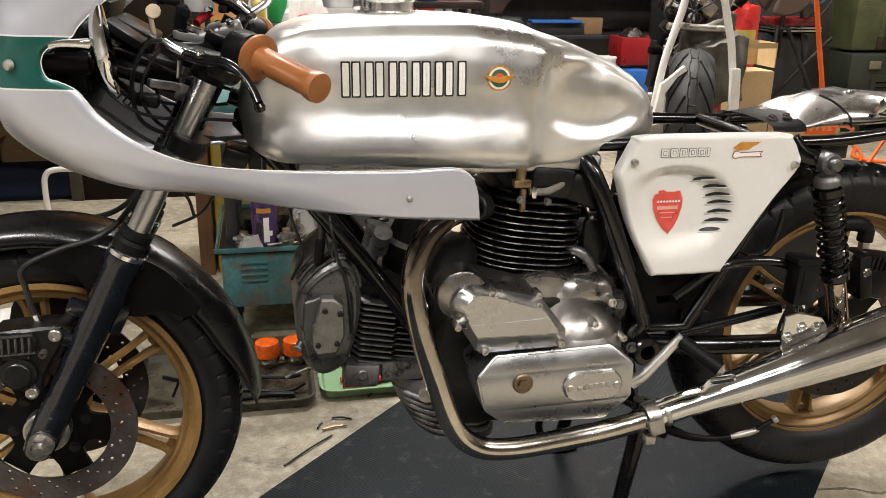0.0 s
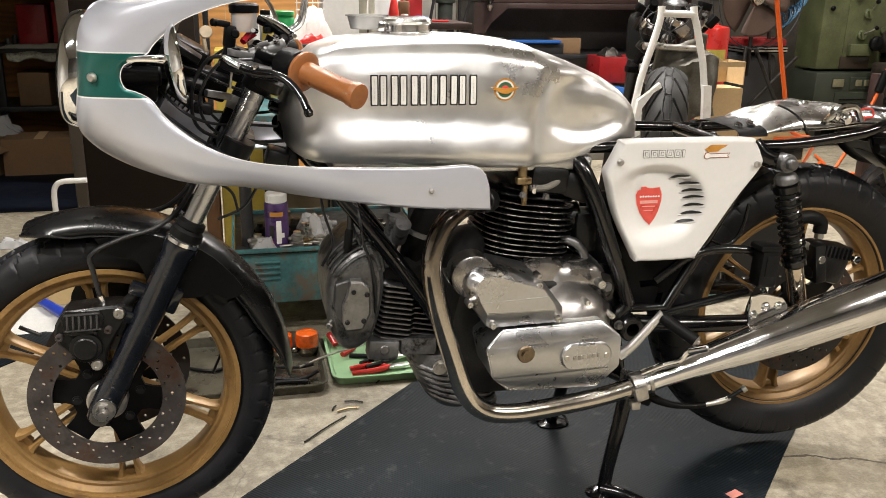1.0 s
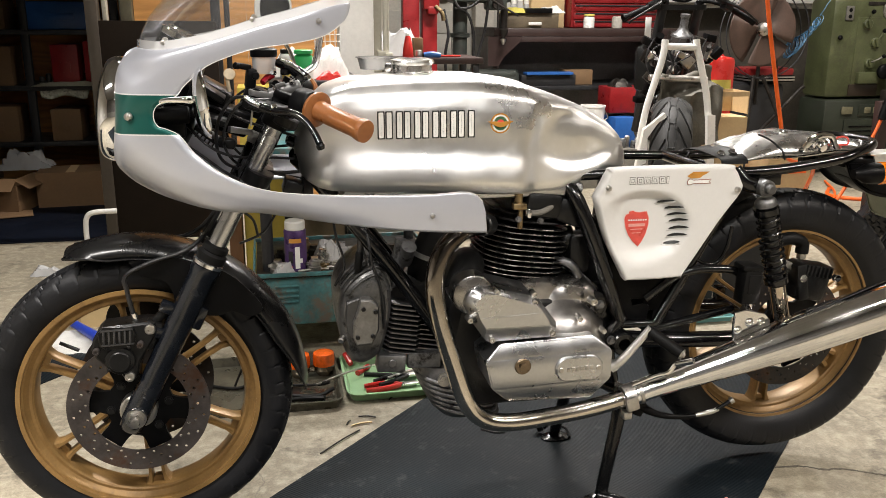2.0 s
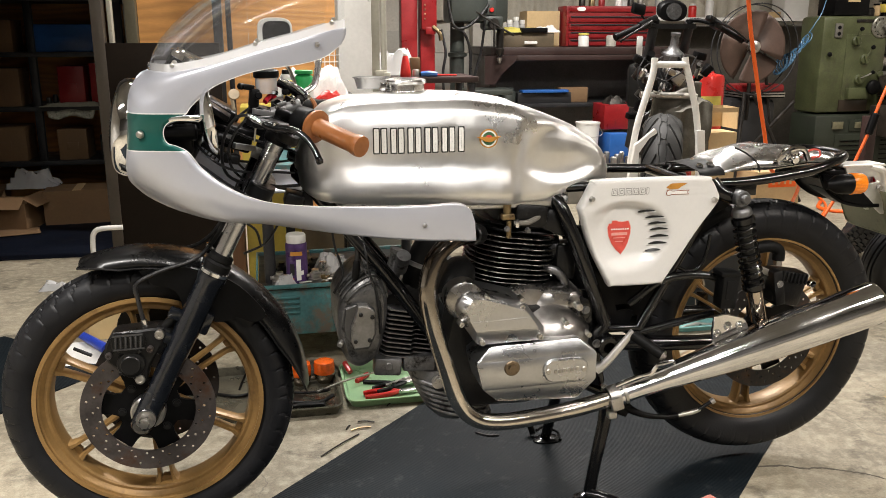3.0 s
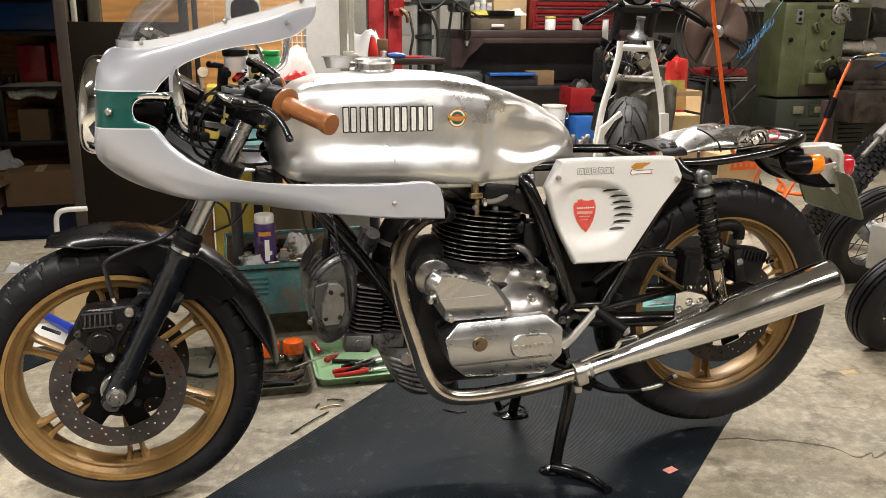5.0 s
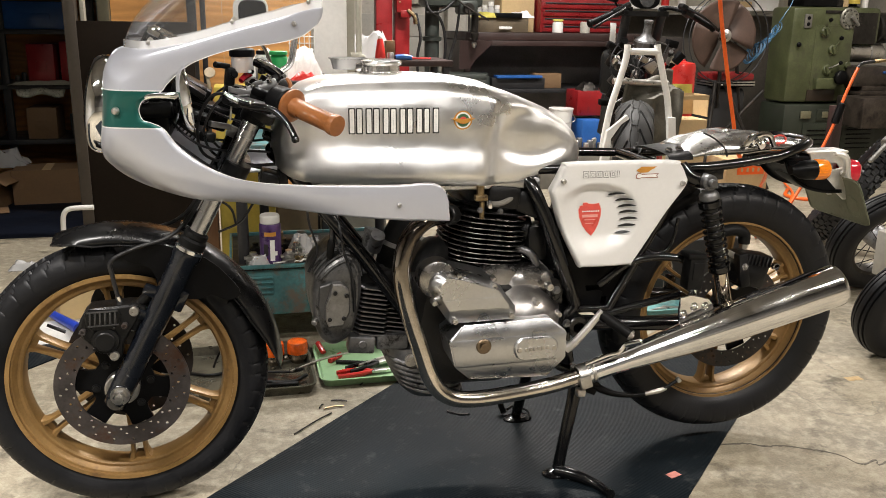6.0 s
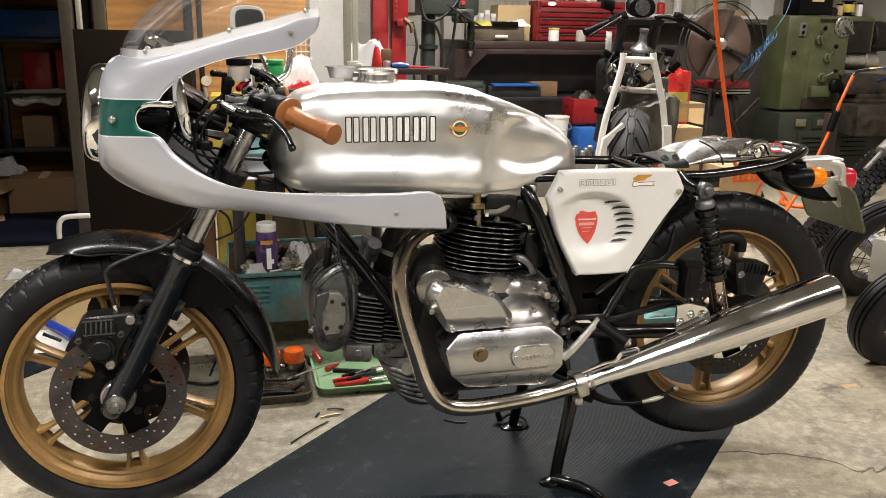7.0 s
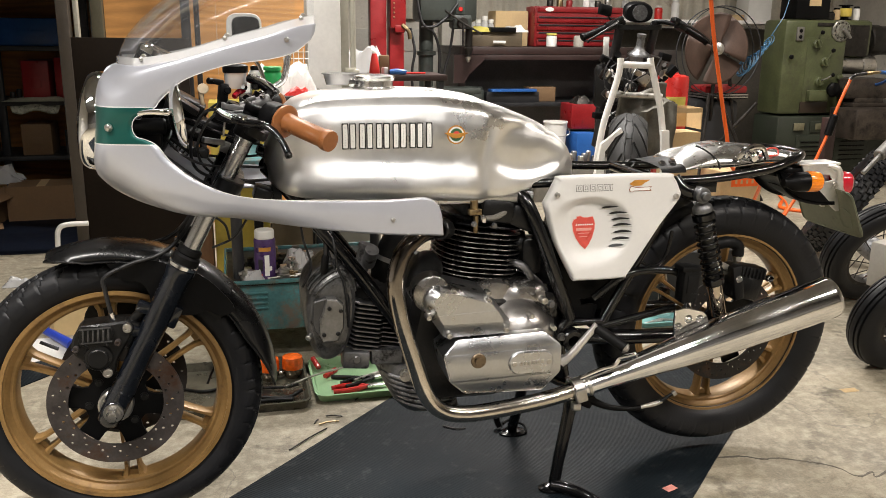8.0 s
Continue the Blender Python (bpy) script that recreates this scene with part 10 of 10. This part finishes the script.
for k in range(12):
    a = TAU * k / 12
    bm = bmesh.new()
    cyl(bm, (4.765 + 0.060 * math.cos(a), 3.7255, 1.167 + 0.060 * math.sin(a)), (4.765 + 0.060 * math.cos(a), 3.7215, 1.167 + 0.060 * math.sin(a)), 0.006, 10)
    part("stud", bm, GREASY, speed)
bm = bmesh.new()
tube(bm, [(4.765, 3.708, 1.180), (4.795, 3.70, 1.150), (4.825, 3.695, 1.115)], [0.016, 0.015, 0.011], 12, 3)
part("speed_handle", bm, SOCKET, speed)
bm = bmesh.new()
box(bm, (4.608, 3.715, 0.690), (0.17, 0.05, 0.082), 0.006)
part("oil_box", bm, LATHE_GREEN, lathe_m)
bm = bmesh.new()
box(bm, (4.60, 3.7365, 0.600), (0.24, 0.010, 0.085), 0.003)
part("oil_panel", bm, material("oily_brown", (0.030, 0.021, 0.014), 0.4), lathe_m)
bm = bmesh.new()
box(bm, (4.63, 3.7375, 1.212), (0.14, 0.008, 0.022), 0.002)
part("data_plate", bm, GREASY, lathe_m)
bm = bmesh.new()
box(bm, (5.005, 3.852, 1.095), (0.215, 0.014, 0.235), 0.004)
part("gear_panel", bm, GREASY, lathe_m)
bm = bmesh.new()
cyl(bm, (4.90, 3.92, 0.912), (5.23, 3.92, 0.912), 0.072, 28, 0.010)
cyl(bm, (5.10, 3.92, 0.912), (5.14, 3.92, 0.912), 0.080, 28, 0.004)
cyl(bm, (5.14, 4.0, 1.10), (5.21, 4.0, 1.10), 0.06, 24, 0.008)
part("tailstock_sleeve", bm, STEEL, lathe_m, "bare steel sleeve of the lathe")
bm = bmesh.new()
lathe(bm, [(0.03, 0.0), (0.11, 0.0), (0.12, 0.01), (0.12, 0.10), (0.112, 0.115), (0.112, 0.22), (0, 0.22)], (5.20, 4.0, 1.10), (1, 0, 0), 32)
part("chuck", bm, GREASY, lathe_m)
bm = bmesh.new()
box(bm, (4.985, 3.73, 0.745), (0.385, 0.22, 0.15), 0.012)
box(bm, (5.00, 3.72, 0.655), (0.26, 0.20, 0.05), 0.008)
box(bm, (5.06, 3.70, 0.625), (0.46, 0.24, 0.03), 0.004)
part("carriage", bm, CARRIAGE, lathe_m)
bm = bmesh.new()
box(bm, (5.08, 3.605, 0.628), (0.05, 0.004, 0.012), 0.001)
part("scale_plate", bm, WHITE_INK, lathe_m)
bm = bmesh.new()
box(bm, (5.06, 3.50, 0.50), (0.76, 0.30, 0.22), 0.012)
part("apron", bm, CARRIAGE, lathe_m)
bm = bmesh.new()
box(bm, (5.2, 4.1, 0.56), (1.2, 0.4, 0.10), 0.01)
part("bed", bm, GREASY, lathe_m)
boxed("black_crate", (4.54, 3.88, 1.34), (0.29, 0.20, 0.18), BLACK_SATIN, "black plastic crate on the lathe", "crate", bevel=0.01)
boxed("card_label", (4.55, 3.777, 1.375), (0.10, 0.004, 0.06), CARD_PALE, "pale card label on the crate", "label", bevel=0)
spool = thing("tape_spool", (4.97, 3.97, 1.251), "yellow tape wound on a dark spool on the lathe", "spool")
bm = bmesh.new()
lathe(bm, [(0.0, 0.0), (0.052, 0.0), (0.052, 0.008), (0.030, 0.010), (0.030, 0.105), (0.052, 0.107), (0.052, 0.115), (0.0, 0.115)], (4.97, 3.97, 1.251), (0, 0, 1), 28)
part("reel", bm, BLACK_SATIN, spool)
bm = bmesh.new()
lathe(bm, [(0.031, 0.026), (0.047, 0.028), (0.048, 0.058), (0.047, 0.088), (0.031, 0.090)], (4.97, 3.97, 1.251), (0, 0, 1), 28)
part("tape", bm, YELLOW, spool)
for x, y, r, h, m, lab in ((4.75, 3.86, 0.035, 0.05, GREASY, "greasy tin standing on the lathe"), (4.82, 3.88, 0.028, 0.075, CARD_PALE, "small pale tub standing on the lathe"), (5.08, 3.98, 0.026, 0.09, WHITE_PLASTIC, "white bottle standing on the lathe")):
    jar((x, y, 1.251), r, h, m, lab, BLACK_SATIN, "tin" if m is GREASY else "bottle")

# orange air hoses
bm = bmesh.new()
tube(bm, [(1.93, 1.0, 2.6), (1.985, 1.0, 1.6), (2.022, 1.0, 1.228), (2.091, 1.0, 0.92), (2.138, 1.0, 0.737), (2.155, 1.0, 0.66), (2.19, 1.01, 0.605), (2.27, 1.06, 0.575), (2.38, 1.15, 0.55), (2.55, 1.35, 0.48), (2.75, 1.7, 0.25), (2.95, 1.95, 0.012), (3.2, 2.2, 0.012), (3.85, 2.9, 0.012), (4.1, 3.35, 0.012)], 0.0078, 12, 6)
single("air_hose", bm, ORANGE_RUBBER, "orange air hose hanging from above to the floor", "hose")
bm = bmesh.new()
tube(bm, [(3.95, 3.1, 0.012), (3.82, 2.92, 0.012), (3.90, 2.78, 0.012), (4.2, 2.7, 0.012)], 0.012, 12, 5)
single("air_hose", bm, ORANGE_RUBBER, "orange air hose lying on the floor", "hose")
h2 = thing("air_line", (3.6, 2.2, 0.0), "orange air line with a black coupling", "hose")
bm = bmesh.new()
tube(bm, [(3.649, 2.2, 0.897), (3.617, 2.2, 0.82), (3.582, 2.2, 0.726), (3.561, 2.2, 0.652), (3.535, 2.2, 0.57), (3.49, 2.2, 0.46), (3.42, 2.2, 0.30), (3.3, 2.2, 0.10), (3.2, 2.2, 0.012), (3.0, 2.2, 0.012)], 0.0090, 10, 5)
part("hose", bm, ORANGE_RUBBER, h2)
bm = bmesh.new()
cyl(bm, (3.574, 2.198, 0.695), (3.540, 2.198, 0.580), 0.023, 14, 0.006)
part("coupling", bm, BLACK_SATIN, h2)
bm = bmesh.new()
tube(bm, [(3.645, 2.2, 0.888), (3.655, 2.2, 0.905), (3.685, 2.2, 0.916), (3.75, 2.2, 0.923)], 0.0095, 10, 4)
part("hose_end", bm, CABLE, h2)
bm = bmesh.new()
cyl(bm, (3.745, 2.2, 0.9225), (3.790, 2.2, 0.928), 0.012, 6, 0.001)
cyl(bm, (3.788, 2.2, 0.928), (3.838, 2.2, 0.931), 0.009, 14, 0.001)
part("brass_fitting", bm, BRASS, h2)
bm = bmesh.new()
tube(bm, [(3.835, 2.2, 0.931), (3.89, 2.21, 0.927), (4.0, 2.25, 0.93), (4.5, 2.8, 0.90), (4.95, 3.45, 0.80), (5.06, 3.66, 0.77)], 0.011, 10, 5)
part("feed_hose", bm, BLUE_PLASTIC, h2)
boxed("steel_upright", (3.70, 2.4, 0.33), (0.06, 0.06, 0.66), MAROON, "dark maroon steel upright on the floor", "post")

# loose wheels at the right
def spare_wheel(name, c, normal, r, w, label, knobby=0):
    wt = thing(name, (c[0], c[1], 0), label, "wheel", "wheels at the side")
    half = [(r - 0.085, w * 0.7), (r - 0.06, w * 0.98), (r - 0.035, w), (r - 0.012, w * 0.76), (r - 0.008, w * 0.6)]
    if not knobby:
        half += [(r - 0.015, w * 0.58), (r - 0.014, w * 0.50), (r - 0.005, w * 0.48), (r - 0.003, w * 0.30), (r - 0.011, w * 0.28), (r - 0.011, w * 0.20), (r - 0.001, w * 0.18)]
    else:
        half += [(r - 0.004, w * 0.40), (r - 0.001, w * 0.2)]
    prof = [(a, -b) for a, b in half] + [(r, 0)] + [(a, b) for a, b in reversed(half)]
    nn = Vector(normal).normalized()
    u = nn.orthogonal().normalized()
    v = nn.cross(u)
    bm = bmesh.new()
    lathe(bm, prof, c, normal, 96)
    part("tyre", bm, RUBBER, wt, "", 40)
    if knobby:
        bm = bmesh.new()
        for row, (off, ln) in enumerate(((-0.84, 0.026), (-0.44, 0.034), (0.0, 0.034), (0.44, 0.034), (0.84, 0.026))):
            for k in range(44):
                a = TAU * (k + 0.5 * (row % 2)) / 44
                d = math.cos(a) * u + math.sin(a) * v
                g = nn.cross(d)
                rr = r - 0.001 - 0.016 * abs(off) ** 2.5
                m = Matrix((g, nn, d)).transposed().to_4x4() @ turn(0, 0, 14 * (1 if row % 2 else -1)).to_4x4()
                box(bm, Vector(c) + d * rr + nn * off * w, (ln, 0.019, 0.016), 0.0, m)
        part("tread", bm, RUBBER, wt)
    bm = bmesh.new()
    lathe(bm, [(r - 0.10, -w * 0.6), (r - 0.08, -w * 0.72), (r - 0.08, w * 0.72), (r - 0.10, w * 0.6), (r - 0.105, 0)], c, normal, 48, closed=True)
    part("rim", bm, GREASY, wt)
    bm = bmesh.new()
    cyl(bm, Vector(c) - nn * 0.06, Vector(c) + nn * 0.06, 0.05, 20, 0.006)
    part("hub", bm, ALU_DIRTY, wt)
    for k in range(18):
        a = TAU * k / 18
        bm = bmesh.new()
        d = math.cos(a) * u + math.sin(a) * v
        e = math.cos(a + 0.5) * u + math.sin(a + 0.5) * v
        tube(bm, [Vector(c) + e * 0.05 + nn * 0.04 * (-1) ** k, Vector(c) + d * (r - 0.10)], 0.0022, 6)
        part("spoke", bm, GREASY, wt)
    return wt


spare_wheel("spare_wheel", (2.915, 1.014, 0.233), (0.201, -0.902, -0.382), 0.25, 0.05, "spoked wheel with a ribbed black tyre on the floor")
spare_wheel("spare_wheel", (2.463, 0.348, 0.192), (0.083, -0.955, -0.285), 0.20, 0.05, "small wheel with a ribbed black tyre on the floor")
spare_wheel("spare_wheel", (3.385, 1.80, 0.287), (0.647, -0.538, -0.55), 0.30, 0.06, "wheel with a black block-tread tyre on the floor", 1)
bm = bmesh.new()
cyl(bm, (3.33, 1.55, 0.56), (3.72, 1.66, 0.81), 0.030, 16, 0.004)
cyl(bm, (3.21, 1.50, 0.485), (3.35, 1.55, 0.575), 0.011, 14, 0.003)
single("fork_leg", bm, material("pale_grey_alloy", (0.25, 0.245, 0.23), 0.45, 0.5, 0.15, 20, 0.1), "loose grey fork leg leaning on the wheels", "fork leg")
boxed("steel_box", (2.70, 0.66, 0.29), (0.20, 0.12, 0.17), material("pale_grey_steel", (0.42, 0.40, 0.36), 0.45, 0.2, 0.1, 6, 0.05), "pale grey steel box leaning on the wheels", "box", rz=20, bevel=0.006)
boxed("box_stand", (2.74, 0.68, 0.10), (0.10, 0.08, 0.2), DARK_STEEL, "dark stand under the steel box", "stand")
lc = carton((3.08, 2.40, 0), (0.26, 0.22, 0.37), "pale carton with an orange printed band", CARD_PALE)
bm = bmesh.new()
box(bm, (3.10, 2.288, 0.315), (0.17, 0.002, 0.055))
part("orange_band", bm, ORANGE_RUBBER, lc, "plain orange printed band")
for k in range(4):
    bm = bmesh.new()
    box(bm, (3.045 + 0.035 * k, 2.2865, 0.315), (0.013, 0.002, 0.022))
    part("pale_bar", bm, CARD_PALE, lc)
boxed("machine_guard", (3.22, 3.75, 0.51), (0.36, 0.06, 1.02), material("dark_brown_steel", (0.022, 0.017, 0.014), 0.5, 0.2, 0.3, 5, 0.1), "dark brown steel guard standing behind the fan", "guard", bevel=0.004)
